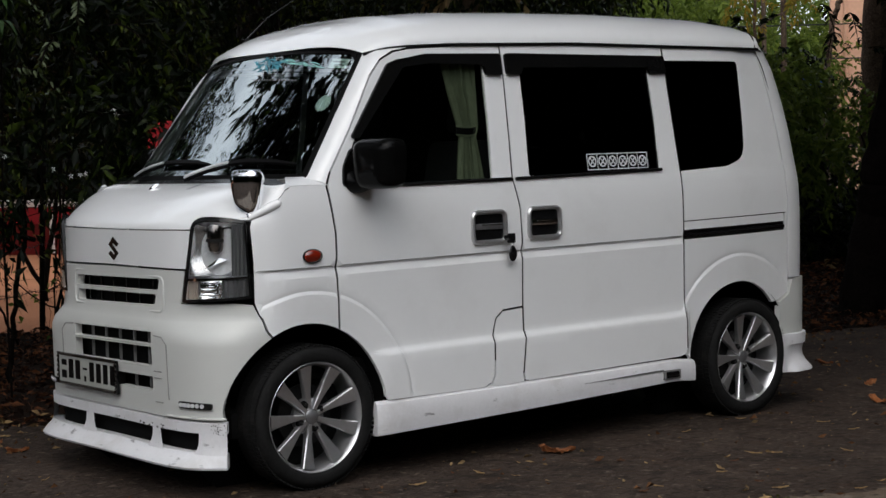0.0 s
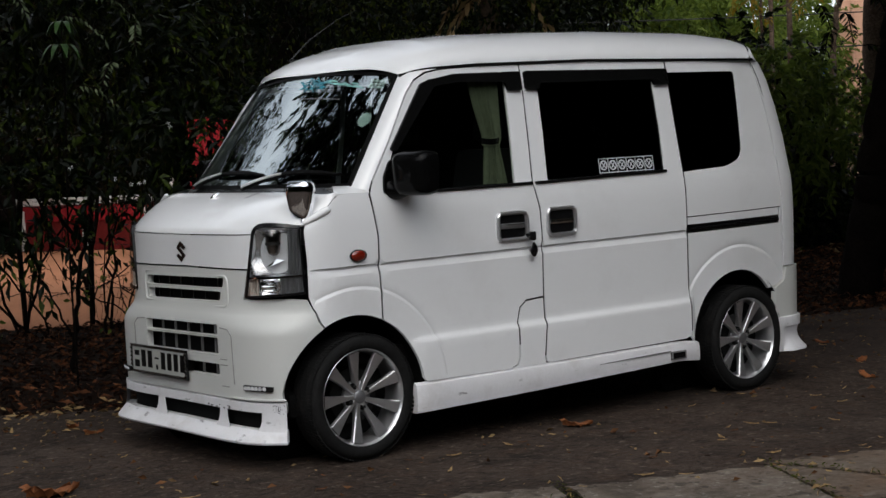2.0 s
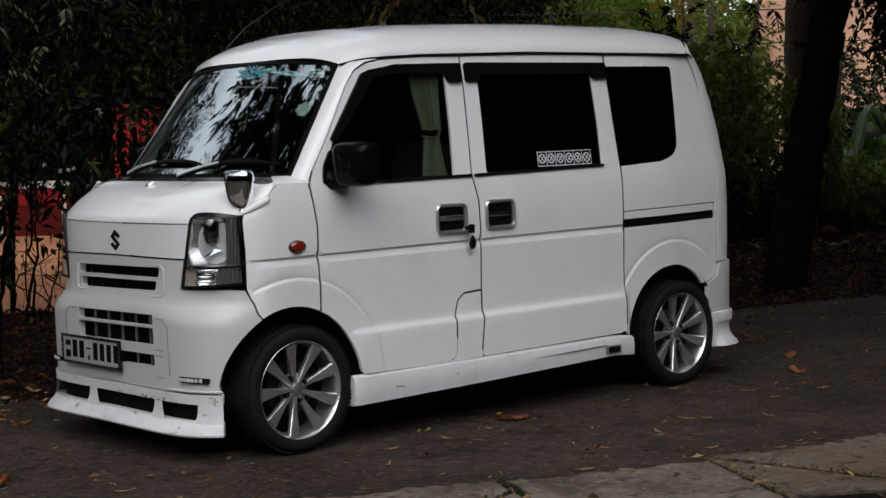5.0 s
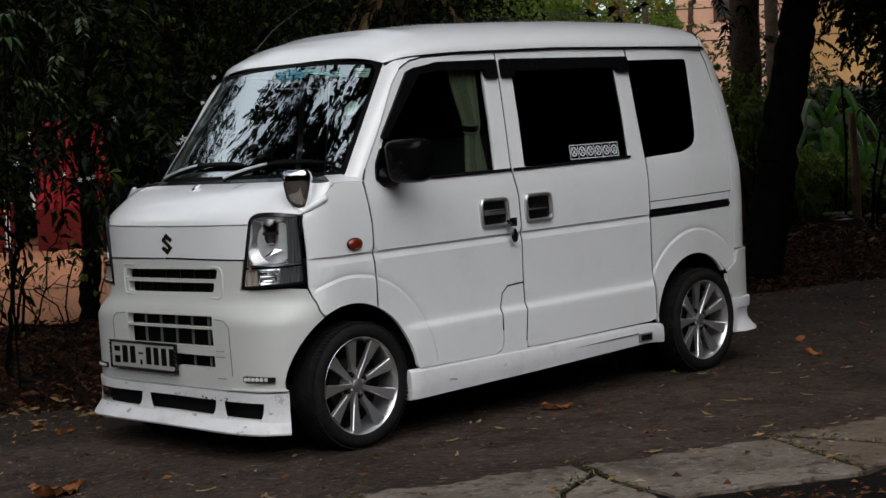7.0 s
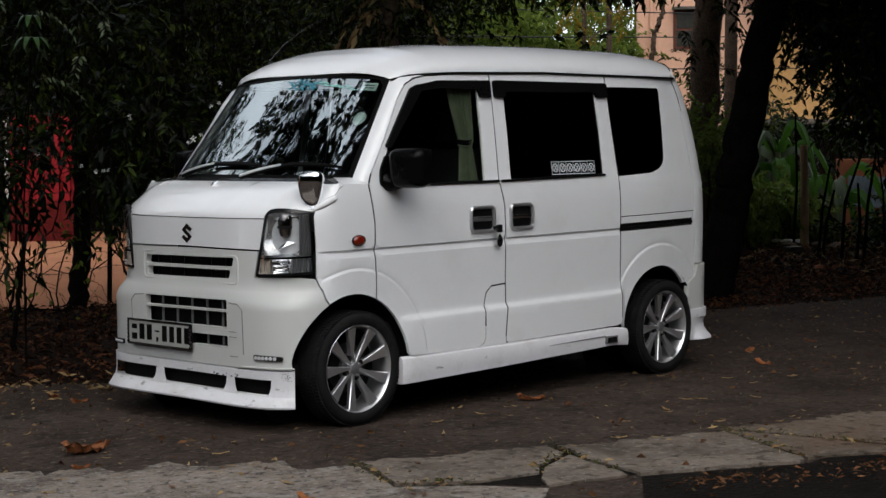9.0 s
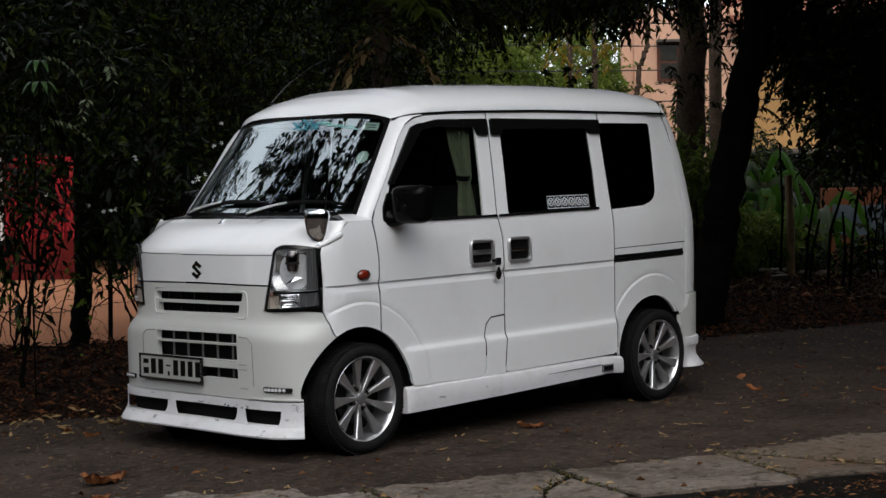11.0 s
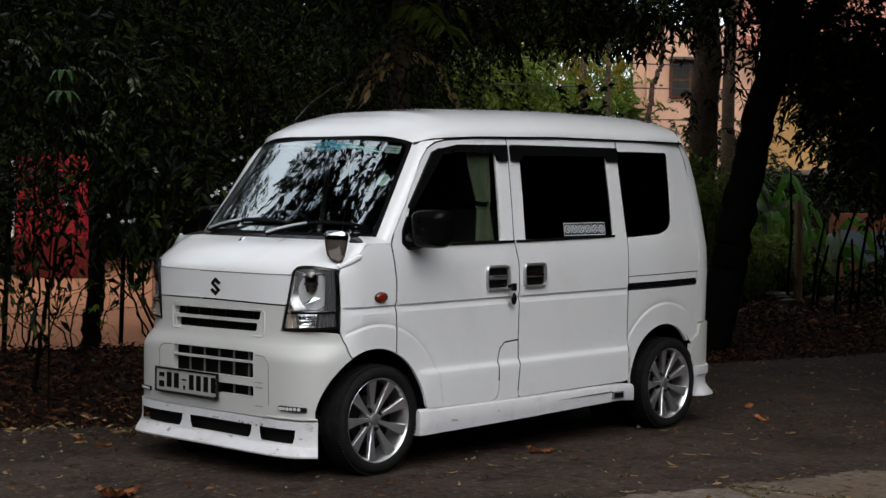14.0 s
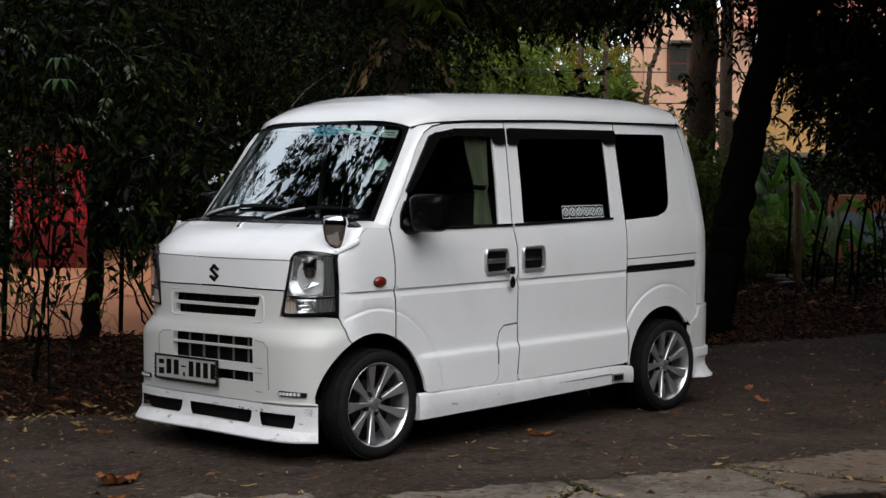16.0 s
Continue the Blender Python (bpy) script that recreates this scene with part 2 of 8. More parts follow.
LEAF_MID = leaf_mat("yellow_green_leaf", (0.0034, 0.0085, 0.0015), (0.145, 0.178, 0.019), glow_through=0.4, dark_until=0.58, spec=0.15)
LEAF_PALE = leaf_mat("pale_grey_green_leaf", (0.045, 0.066, 0.032), (0.16, 0.20, 0.105), rough=0.35, glow_through=0.3, spec=0.4)
LEAF_AMBER = leaf_mat("amber_leaf", (0.11, 0.095, 0.010), (0.30, 0.20, 0.022), glow_through=0.5)
# paler copy: the far trees' sunlight is put into its colour
LEAF_LIGHT = leaf_mat("light_green_leaf", (0.017, 0.044, 0.005), (0.18, 0.23, 0.038), glow_through=0.5)
PEACH = mat("peach_plaster", (0.58, 0.33, 0.22), 0.9, vary=0.08, scale=0.8, fine=12)
YELLOW = mat("ochre_plaster", (0.42, 0.235, 0.085), 0.9, vary=0.15, scale=0.8, fine=12)
REDPAINT = mat("red_painted_wall", (0.25, 0.017, 0.022), 0.8, vary=0.3, scale=1.5, spec=0.1)
TILE = mat("red_roof_tile", (0.28, 0.10, 0.065), 0.9, vary=0.35, scale=6, obj_random=0.6)
WOOD = mat("brown_window_wood", (0.095, 0.032, 0.018), 0.6, vary=0.2, spec=0.2)
WOOD_DARK = mat("dark_window_pane", (0.016, 0.015, 0.009), 0.4, vary=0.5, scale=9, spec=0.3)
WIRE = mat("black_cable", (0.01, 0.01, 0.01), 0.7)
PETAL = mat("white_petal", (0.72, 0.72, 0.70), 0.6, vary=0.05)

BOWL = mat("bright_reflector", (0.92, 0.92, 0.93), 0.05, metal=1.0, vary=0.03, scale=14)
STEEL_BRIGHT = mat("bulb_shield_metal", (0.22, 0.20, 0.19), 0.12, metal=1.0, vary=0.2)
LAMPBOWL = mat("lamp_bowl_metal", (0.46, 0.46, 0.47), 0.24, metal=0.75, vary=0.25, scale=14)
CHROME_DULL = mat("lamp_reflector", (0.75, 0.76, 0.78), 0.32, metal=0.35, vary=0.15, scale=18)
AMBER = mat("lamp_amber", (0.80, 0.70, 0.62), 0.2, metal=0.6, vary=0.1)
ALLOY_DARK = mat("dull_alloy", (0.30, 0.30, 0.31), 0.4, metal=0.8, vary=0.05)
CHARCOAL = mat("charcoal_print", (0.03, 0.03, 0.03), 0.6, vary=0.1)
GREYBAR = mat("grey_grille_plastic", (0.15, 0.15, 0.15), 0.5, vary=0.1)
FRAME_SHADE = mat("frame_line_shade", (0.27, 0.27, 0.26), 0.6, vary=0.05, spec=0.2)
REDDARK = mat("dark_red_paint", (0.10, 0.011, 0.010), 0.8, vary=0.3, scale=1.5, spec=0.1)
WHITEWASH = mat("whitewash", (0.62, 0.60, 0.57), 0.85, vary=0.2, scale=3)
BROWNLEAF = mat("curled_brown_leaf", (0.115, 0.038, 0.014), 0.7, spec=0.25, second=(0.36, 0.135, 0.046), scale=18, fine=80, obj_random=0.5)
GUTTERLEAF = mat("gutter_leaf", (0.030, 0.012, 0.006), 0.85, spec=0.12, second=(0.19, 0.092, 0.040), island=1.2, scale=5)
SCRAP = mat("leaf_scrap", (0.05, 0.028, 0.014), 0.9, spec=0.1, second=(0.34, 0.24, 0.12), island=1.2, scale=8)
DARKLEAF = mat("dull_brown_leaf", (0.045, 0.020, 0.011), 0.85, spec=0.12, second=(0.17, 0.072, 0.030), scale=18, fine=80, obj_random=0.6)
MOSS = leaf_mat("crack_moss", (0.015, 0.022, 0.005), (0.10, 0.11, 0.022))
CONCRETE_PALE = mat("pale_concrete", (0.085, 0.075, 0.06), 0.9, vary=0.3, scale=4, bump=0.4)
ORANGEWALL = mat("orange_wall_paint", (0.24, 0.075, 0.03), 0.9, vary=0.25, scale=1.5)
BLUETARP = mat("blue_tarpaulin", (0.02, 0.11, 0.42), 0.5, vary=0.3, scale=4)
POSTWOOD = mat("weathered_post", (0.21, 0.135, 0.065), 0.9, vary=0.35, scale=6, bump=0.4)
BLUEGREY = mat("grey_blue_sheet", (0.13, 0.16, 0.19), 0.6, vary=0.25, scale=3)
BANANA = leaf_mat("banana_leaf", (0.026, 0.078, 0.008), (0.070, 0.165, 0.018), glow_through=0.4, spec=0.1)
BANANA_PALE = leaf_mat("pale_banana_leaf", (0.060, 0.086, 0.045), (0.12, 0.145, 0.088), glow_through=0.3, spec=0.15)
LEAF_STEM = mat("banana_stem", (0.10, 0.10, 0.04), 0.7, vary=0.4, scale=6)
VISOR = mat("smoked_visor", (0.005, 0.005, 0.005), 0.12, vary=0.1, spec=0.10)


# ---------------------------------------------------------------- helpers for things and parts
def thing(name, label, category, at=(0, 0, 0), group="", kind=""):
    ob = new(name)
    ob.location = at
    ob.empty_display_size = 0.1
    return tagged(ob, label, category, group, kind)


def part(name, bm, material, parent=None, label="", smooth=True):
    me = bpy.data.meshes.new(name)
    bm.to_mesh(me)
    bm.free()
    me.materials.append(material)
    if smooth:
        for f in me.polygons:
            f.use_smooth = True
        me.set_sharp_from_angle(angle=radians(35))
    ob = new(name, me)
    if parent is not None:
        ob.parent = parent
    if label:
        tagged(ob, label)
    return ob


def mesh_part(name, verts, faces, material, parent=None, label="", smooth=True, sharp=35):
    me = bpy.data.meshes.new(name)
    me.from_pydata([tuple(v) for v in verts], [], [tuple(f) for f in faces])
    me.materials.append(material)
    if smooth:
        me.polygons.foreach_set("use_smooth", [True] * len(me.polygons))
        me.set_sharp_from_angle(angle=radians(sharp))
    me.update()
    ob = new(name, me)
    if parent is not None:
        ob.parent = parent
    if label:
        tagged(ob, label)
    return ob


def add_box(bm, lo, hi, bevel=0.0, m=None):
    r = bmesh.ops.create_cube(bm, size=1.0)
    s = [hi[i] - lo[i] for i in range(3)]
    c = [(hi[i] + lo[i]) / 2 for i in range(3)]
    bmesh.ops.transform(bm, matrix=Matrix.Translation(c) @ Matrix.Diagonal((*s, 1)), verts=r["verts"])
    if bevel:
        edges = list({e for v in r["verts"] for e in v.link_edges})
        out = bmesh.ops.bevel(bm, geom=edges, offset=bevel, segments=2, affect="EDGES", profile=0.6)
        verts = list({v for f in out["faces"] for v in f.verts} | {v for v in r["verts"] if v.is_valid})
    else:
        verts = r["verts"]
    if m is not None:
        bmesh.ops.transform(bm, matrix=m, verts=verts)
    return verts


def box(lo, hi, bevel=0.0, m=None):
    bm = bmesh.new()
    add_box(bm, lo, hi, bevel, m)
    return bm


def tube(points, radii, sides=8, bm=None, cap=True):
    """A tapering tube along points."""
    bm = bm or bmesh.new()
    pts = [Vector(p) for p in points]
    if not hasattr(radii, "__len__"):
        radii = [radii] * len(pts)
    rings, side = [], None
    for i, p in enumerate(pts):
        d = (pts[min(i + 1, len(pts) - 1)] - pts[max(i - 1, 0)]).normalized()
        if side is None:
            side = d.orthogonal().normalized()
        side = (side - d * side.dot(d)).normalized()
        up = d.cross(side)
        rings.append([bm.verts.new(p + radii[i] * (math.cos(a) * side + math.sin(a) * up))
                      for a in (2 * math.pi * k / sides for k in range(sides))])
    for a, b in zip(rings, rings[1:]):
        for k in range(sides):
            bm.faces.new((a[k], a[(k + 1) % sides], b[(k + 1) % sides], b[k]))
    if cap:
        bm.faces.new(rings[0][::-1])
        bm.faces.new(rings[-1])
    return bm


def lathe(profile, sides=48, m=None, bm=None, closed=False):
    """Turns (radius, height) rows round the y axis; height runs along -y (outwards on the car's left side)."""
    bm = bm or bmesh.new()
    rings = []
    for r, h in profile:
        rings.append([bm.verts.new((r * math.cos(a), -h, r * math.sin(a)))
                      for a in (2 * math.pi * k / sides for k in range(sides))])
    pairs = list(zip(rings, rings[1:])) + ([(rings[-1], rings[0])] if closed else [])
    for a, b in pairs:
        for k in range(sides):
            bm.faces.new((a[k], a[(k + 1) % sides], b[(k + 1) % sides], b[k]))
    bmesh.ops.recalc_face_normals(bm, faces=bm.faces[:])
    if m is not None:
        bmesh.ops.transform(bm, matrix=m, verts=bm.verts[:])
    return bm


# ---------------------------------------------------------------- the van's skin
# The nose points to -x, the near side is -y, the front axle stands at x = 0.
# A place on the skin: q runs from the nose's centre line (0) to the side (1), along the side in
# metres (q = x + 1.1), and round the tail; z is the height.
XA = -0.10
Z_W = [0.10, 0.30, 0.60, 0.90, 1.03, 1.10, 1.14, 1.62, 1.70]
W_W = [0.735, 0.740, 0.7345, 0.737, 0.7345, 0.727, 0.719, 0.650, 0.634]
Z_D = [0.10, 0.40, 0.575, 0.605, 0.65, 0.69, 0.80, 0.985, 1.005, 1.03, 1.06, 1.09, 1.115, 1.13, 1.140, 1.70]
D_D = [0.343, 0.352, 0.356, 0.354, 0.337, 0.329, 0.325, 0.318, 0.301, 0.271, 0.229, 0.181, 0.130, 0.085, 0.035, 0.035]
Z_R = [0.30, 0.60, 0.90, 1.10, 1.30, 1.45, 1.60, 1.75]
X_R = [2.89, 2.905, 2.908, 2.905, 2.885, 2.858, 2.815, 2.745]


def smooth01(a, b, v):
    u = min(1.0, max(0.0, (v - a) / (b - a)))
    return u * u * (3 - 2 * u)


def crease_z(x):
    return 0.815 + 0.0118 * (x + 0.22)


def step_z(x):
    return 0.500 + 0.0125 * (x - 0.29)


FLARES = ((-0.015, 0.285, 0.455), (2.36, 0.292, 0.462))


def relief(x, z):
    """What the pressed sheet adds to the half width: sill step, crease and wheel flares."""
    r = 0.0
    mid = smooth01(0.25, 0.32, x) * (1 - smooth01(1.985, 2.0, x))
    r += mid * 0.016 * (1 - smooth01(-0.034, 0.0, z - step_z(x)))
    cut = smooth01(-0.235, -0.20, x) * (1 - smooth01(1.97, 1.985, x))
    r -= cut * 0.010 * float(np.interp(z - crease_z(x), [-0.030, -0.003, 0.004, 0.008], [0, 1, 1, 0]))
    for cx, cz, rad in FLARES:
        if cx > 1 and x < 1.984:
            continue
        d = math.hypot(x - cx, z - cz)
        r += float(np.interp(d - rad, [-0.016, -0.003, 0.010], [0.003, -0.0028, 0.0]))
    return r


def skin(q, z, off=0.0, flat=False):
    w, d = float(np.interp(z, Z_W, W_W)), float(np.interp(z, Z_D, D_D))
    if q < 1:
        y = max(0.0, q * (2 - q))
        k = smooth01(0.56, 0.66, z)
        a, b = 2.8 - 0.8 * k, 5.8 - 1.8 * k
        x = XA - d * max(0.0, 1 - y ** b) ** (1 / a)
        yy = w * y
        if not flat:
            yy += relief(x, z) * smooth01(0.55, 0.9, q)
    else:
        x, xr, rad = XA + (q - 1), float(np.interp(z, Z_R, X_R)), 0.14
        taper = 0.030 * smooth01(2.2, 2.9, x)
        yy = w - taper
        if x <= 2.45:
            if not flat:
                yy += relief(x, z)
        else:
            s = (x - 2.45) * (xr - rad - 2.45) / 0.35
            if x <= 2.80:
                x = 2.45 + s
                if not flat:
                    yy += relief(x, z)
            elif x <= 2.80 + rad * math.pi / 2:
                ang = (x - 2.80) / rad
                x, yy = xr - rad + rad * math.sin(ang), w - 0.030 - rad + rad * math.cos(ang)
            else:
                far = x - 2.80 - rad * math.pi / 2
                x, yy = xr + 0.012 * min(1.0, far / 0.5), max(0.0, w - 0.030 - rad - far)
    fall = 0.042 * (1 - smooth01(-0.21, -0.07, x)) * smooth01(0.70, 1.0, yy / w) * smooth01(0.985, 1.12, z) if x < -0.07 else 0.0
    p = Vector((x, -yy, z - fall))
    if off:
        e = 2e-3
        dq = skin(q + e, z, 0, True) - skin(q - e if q > e else q, z, 0, True)
        dz = skin(q, z + e, 0, True) - skin(q, z - e, 0, True)
        p -= dq.cross(dz).normalized() * float(off)
    return p


def qx(x):
    """q of a place on the side at x (x above -0.10)."""
    return x - XA + 1


def qy(y, z=0.8):
    """q of a place on the front at the distance y from the centre line."""
    return 1 - math.sqrt(max(0.0, 1 - y / float(np.interp(z, Z_W, W_W))))


def qfx(x, z):
    """q of a place on the rounded front corner at x (below -0.10)."""
    lo, hi = 0.0, 1.0
    for _ in range(30):
        mid = (lo + hi) / 2
        lo, hi = (mid, hi) if skin(mid, z, 0, True).x < x else (lo, mid)
    return lo


def arc(cx, cz, r, a0, a1, n):
    return [(cx + r * math.cos(radians(a0 + (a1 - a0) * k / n)), cz + r * math.sin(radians(a0 + (a1 - a0) * k / n)))
            for k in range(n + 1)]


def rounded(poly, radius, seg=4):
    """Rounds the corners of a polygon; radius: one number or one for each corner."""
    out, n = [], len(poly)
    for i, p in enumerate(poly):
        r = radius[i] if hasattr(radius, "__len__") else radius
        a, b, c = Vector(poly[i - 1]), Vector(p), Vector(poly[(i + 1) % n])
        u, v = (a - b), (c - b)
        if r <= 0 or u.length < 1e-6 or v.length < 1e-6:
            out.append(tuple(b))
            continue
        r1 = min(r, u.length * 0.49, v.length * 0.49)
        s, e = b + u.normalized() * r1, b + v.normalized() * r1
        for k in range(seg + 1):
            t = k / seg
            out.append(tuple((1 - t) ** 2 * s + 2 * t * (1 - t) * b + t * t * e))
    return out


def inset(poly, d):
    """Shrinks a polygon by d."""
    area = sum(p[0] * q[1] - q[0] * p[1] for p, q in zip(poly, poly[1:] + poly[:1]))
    sign, out, n = (1 if area > 0 else -1), [], len(poly)
    for i in range(n):
        a, b, c = Vector(poly[i - 1]), Vector(poly[i]), Vector(poly[(i + 1) % n])
        n1 = Vector((-(b - a).y, (b - a).x)).normalized()
        n2 = Vector((-(c - b).y, (c - b).x)).normalized()
        m = n1 + n2
        m = m / max(0.35, m.length_squared / 2) if m.length > 1e-6 else n1
        out.append(tuple(b + sign * d * m))
    return out


def inside(p, poly):
    x, y = p
    hit = False
    for (x1, y1), (x2, y2) in zip(poly, poly[1:] + poly[:1]):
        if (y1 > y) != (y2 > y) and x < (x2 - x1) * (y - y1) / (y2 - y1) + x1:
            hit = not hit
    return hit


def tessellate(poly, holes=(), grid=0.03, rows=(), lines=()):
    """Triangles of a polygon with holes, with a grid inside, so that it can follow a curved skin."""
    from mathutils.geometry import delaunay_2d_cdt
    pts, edges = [], []
    for loop in (poly, *holes):
        first = len(pts)
        fine = []
        for a, b in zip(loop, loop[1:] + loop[:1]):
            n = max(1, int(math.hypot(b[0] - a[0], b[1] - a[1]) / grid))
            fine += [(a[0] + (b[0] - a[0]) * k / n, a[1] + (b[1] - a[1]) * k / n) for k in range(n)]
        pts += fine
        edges += [(first + k, first + (k + 1) % len(fine)) for k in range(len(fine))]
    border = np.array(pts)
    xs, ys = [p[0] for p in poly], [p[1] for p in poly]

    def keep(p, gap):
        return (inside(p, poly) and not any(inside(p, h) for h in holes)
                and np.min(np.hypot(border[:, 0] - p[0], border[:, 1] - p[1])) > gap)

    near = np.array([p for line in lines for p in line]) if lines else None
    levels = list(np.arange(min(ys) + grid / 2, max(ys), grid))
    levels = [v for v in levels if all(abs(v - r) > grid * 0.3 for r in rows)]
    for v in levels + [r for r in rows if min(ys) < r < max(ys)]:
        for u in np.arange(min(xs) + grid / 2, max(xs), grid):
            if keep((u, v), grid * (0.25 if v in rows else 0.45)) and (near is None or np.min(np.hypot(near[:, 0] - u, near[:, 1] - v)) > grid * 0.4):
                pts.append((float(u), float(v)))
    for line in lines:
        last = None
        for p in line:
            if keep(p, 0.006):
                pts.append(p)
                if last is not None:
                    edges.append((last, len(pts) - 1))
                last = len(pts) - 1
            else:
                last = None
    v2, _, f2, *_ = delaunay_2d_cdt([Vector(p) for p in pts], edges, [], 0, 1e-6)
    faces = []
    for f in f2:
        c = (sum(v2[i][0] for i in f) / len(f), sum(v2[i][1] for i in f) / len(f))
        if inside(c, poly) and not any(inside(c, h) for h in holes):
            faces.append(f)
    return [tuple(v) for v in v2], faces


def panel(poly, holes=(), grid=0.03, rows=(), lines=(), off=0.0, thick=0.016, sides=(1,), place=skin, round_edge=0.0015):
    """A sheet on the skin with turned-in edges, on the near side (1), the far side (-1) or both."""
    v2, faces = tessellate(poly, holes, grid, rows, lines)
    out, inn, turn = [], [], []
    used = sorted({i for f in faces for i in f})
    idx = {i: k for k, i in enumerate(used)}
    out = [place(*v2[i], off) for i in used]
    inn = [place(*v2[i], off + thick) for i in used]
    count = {}
    for f in faces:
        for a, b in zip(f, f[1:] + f[:1]):
            count[(a, b)] = count.get((a, b), 0) + 1
    rim = [(a, b) for (a, b) in count if (b, a) not in count]
    f0 = faces[0]
    n = (out[idx[f0[1]]] - out[idx[f0[0]]]).cross(out[idx[f0[2]]] - out[idx[f0[0]]])
    flip = n.dot(out[idx[f0[0]]] - inn[idx[f0[0]]]) < 0
    verts, polys = [], []
    for s in sides:
        base = len(verts)
        sc = Vector((1, s, 1))
        verts += [p * sc for p in out]
        where = {}
        for a, b in rim:
            for i in (a, b):
                if i not in where:
                    where[i] = len(verts)
                    verts.append(inn[idx[i]] * sc)
        rev = flip != (s < 0)
        for f in faces:
            g = [base + idx[i] for i in f]
            polys.append(g[::-1] if rev else g)
        for a, b in rim:
            g = [base + idx[b], base + idx[a], where[a], where[b]]
            polys.append(g[::-1] if rev else g)
    return verts, polys


def skin_part(name, poly, material, parent, label="", both=True, **kw):
    """A pair of parts, one on each side of the car; returns the near one."""
    made = []
    for s in ((1, -1) if both else (1,)):
        v, f = panel(poly, sides=(s,), **kw)
        made.append(mesh_part(name, v, f, material, parent, label, sharp=17))
    return made[0]


van = thing("van", "white high-roof microvan with body kit parked on asphalt", "van")
GAP = 0.0046

# seams, as (x, z)
DOOR_FRONT = [(0.76, 1.662), (0.53, 1.646), (0.46, 1.632), (0.395, 1.600), (0.335, 1.535), (0.215, 1.335), (0.105, 1.175), (0.082, 1.12),
              (0.090, 1.058), (0.108, 0.943), (0.108, 0.817), (0.112, 0.70)]
DOOR_REAR = [(1.026, 0.603), (1.030, 0.863), (1.024, 1.002), (0.996, 1.127), (1.004, 1.30), (1.010, 1.52), (1.008, 1.671)]
ARCH_F, ARCH_R = (-0.030, 0.280, 0.334), (2.350, 0.274, 0.344)


def side(poly):
    return [(qx(x), z) for x, z in poly]


a0 = math.degrees(math.acos((0.112 - ARCH_F[0]) / ARCH_F[2]))
arch_door = arc(*ARCH_F, a0, 6, 8)
front_door_xz = (DOOR_FRONT + arch_door + [(0.318, 0.296), (0.790, 0.294), (0.838, 0.312), (0.853, 0.345), (0.860, 0.500),
                 (0.880, 0.566), (0.920, 0.596)] + DOOR_REAR)
F_GLASS = rounded([(0.185, 1.112), (0.892, 1.126), (0.905, 1.36), (0.908, 1.612), (0.47, 1.604), (0.425, 1.575), (0.225, 1.285), (0.190, 1.20)],
                  [0.02, 0.012, 0, 0.012, 0.03, 0.03, 0.02, 0.02])
S_GLASS = rounded([(1.088, 1.134), (1.858, 1.146), (1.862, 1.36), (1.852, 1.618), (1.100, 1.612), (1.098, 1.36)],
                  [0.012, 0.012, 0, 0.012, 0.012, 0])
R_GLASS = rounded([(1.986, 1.134), (2.30, 1.150), (2.435, 1.19), (2.452, 1.40), (2.470, 1.632), (1.962, 1.626), (1.974, 1.38)],
                  [0.004, 0.03, 0.07, 0, 0.035, 0.004, 0])
ROWS = (1.03, 1.10, 1.14)


def on_q(x, z):
    return qx(x) if x > XA else qfx(x, z)


LINES = [[(on_q(x, crease_z(x)), crease_z(x) + o) for x in np.arange(-0.22, 1.99, 0.03)] for o in (-0.030, -0.003, 0.004, 0.008)]
LINES += [[(qx(x), step_z(x) + o) for x in np.arange(0.26, 1.99, 0.03)] for o in (-0.034, -0.026, -0.017, -0.008, 0.0)]
for cx, cz, rad in FLARES:
    for d in (-0.016, -0.010, -0.003, 0.004, 0.010):
        LINES.append([(on_q(x, z), z) for x, z in arc(cx, cz, rad + d, 5, 165, 48) if z > 0.3])

door = skin_part("front_door", inset(side(front_door_xz), GAP), WHITE, van, holes=(side(F_GLASS),), rows=ROWS, lines=LINES)
slide_xz = ([(1.028, 0.603), (1.026, 0.476), (1.006, 0.330), (1.012, 0.303), (1.035, 0.298), (1.930, 0.312), (1.968, 0.322), (1.978, 0.35),
             (1.981, 0.502), (1.983, 0.84), (1.984, 1.132), (1.972, 1.38), (1.958, 1.685), (1.45, 1.682)] + DOOR_REAR[::-1])
slide = skin_part("sliding_door", inset(side(slide_xz), GAP), WHITE, van, holes=(side(S_GLASS),), rows=ROWS, lines=LINES)
step_xz = ([(0.790, 0.294), (0.838, 0.312), (0.853, 0.345), (0.860, 0.500), (0.880, 0.566), (0.920, 0.596), (1.026, 0.603), (1.026, 0.476),
            (1.006, 0.330), (1.012, 0.296)])
skin_part("door_sill_panel", inset(side(step_xz), GAP), WHITE, van, lines=LINES)
RAIL = [(1.987, 0.830), (2.733, 0.842), (2.733, 0.926), (2.716, 0.9255), (2.716, 0.884), (1.987, 0.873)]
arch_rear = arc(*ARCH_R, 178, 42, 18)
quarter_xz = ([(1.962, 1.685), (1.974, 1.38), (1.986, 1.134), (1.985, 0.84), (1.983, 0.50), (1.9805, 0.35), (1.972, 0.318), (1.985, 0.302)] + arch_rear +
              [(2.655, 0.510), (2.745, 0.545), (2.752, 0.61), (2.752, 1.0), (2.752, 1.35), (2.752, 1.686)])
skin_part("rear_quarter_panel", inset(side(quarter_xz), GAP), WHITE, van, holes=(side(R_GLASS), side(RAIL)), rows=(1.03, 1.10, 1.14), lines=LINES)

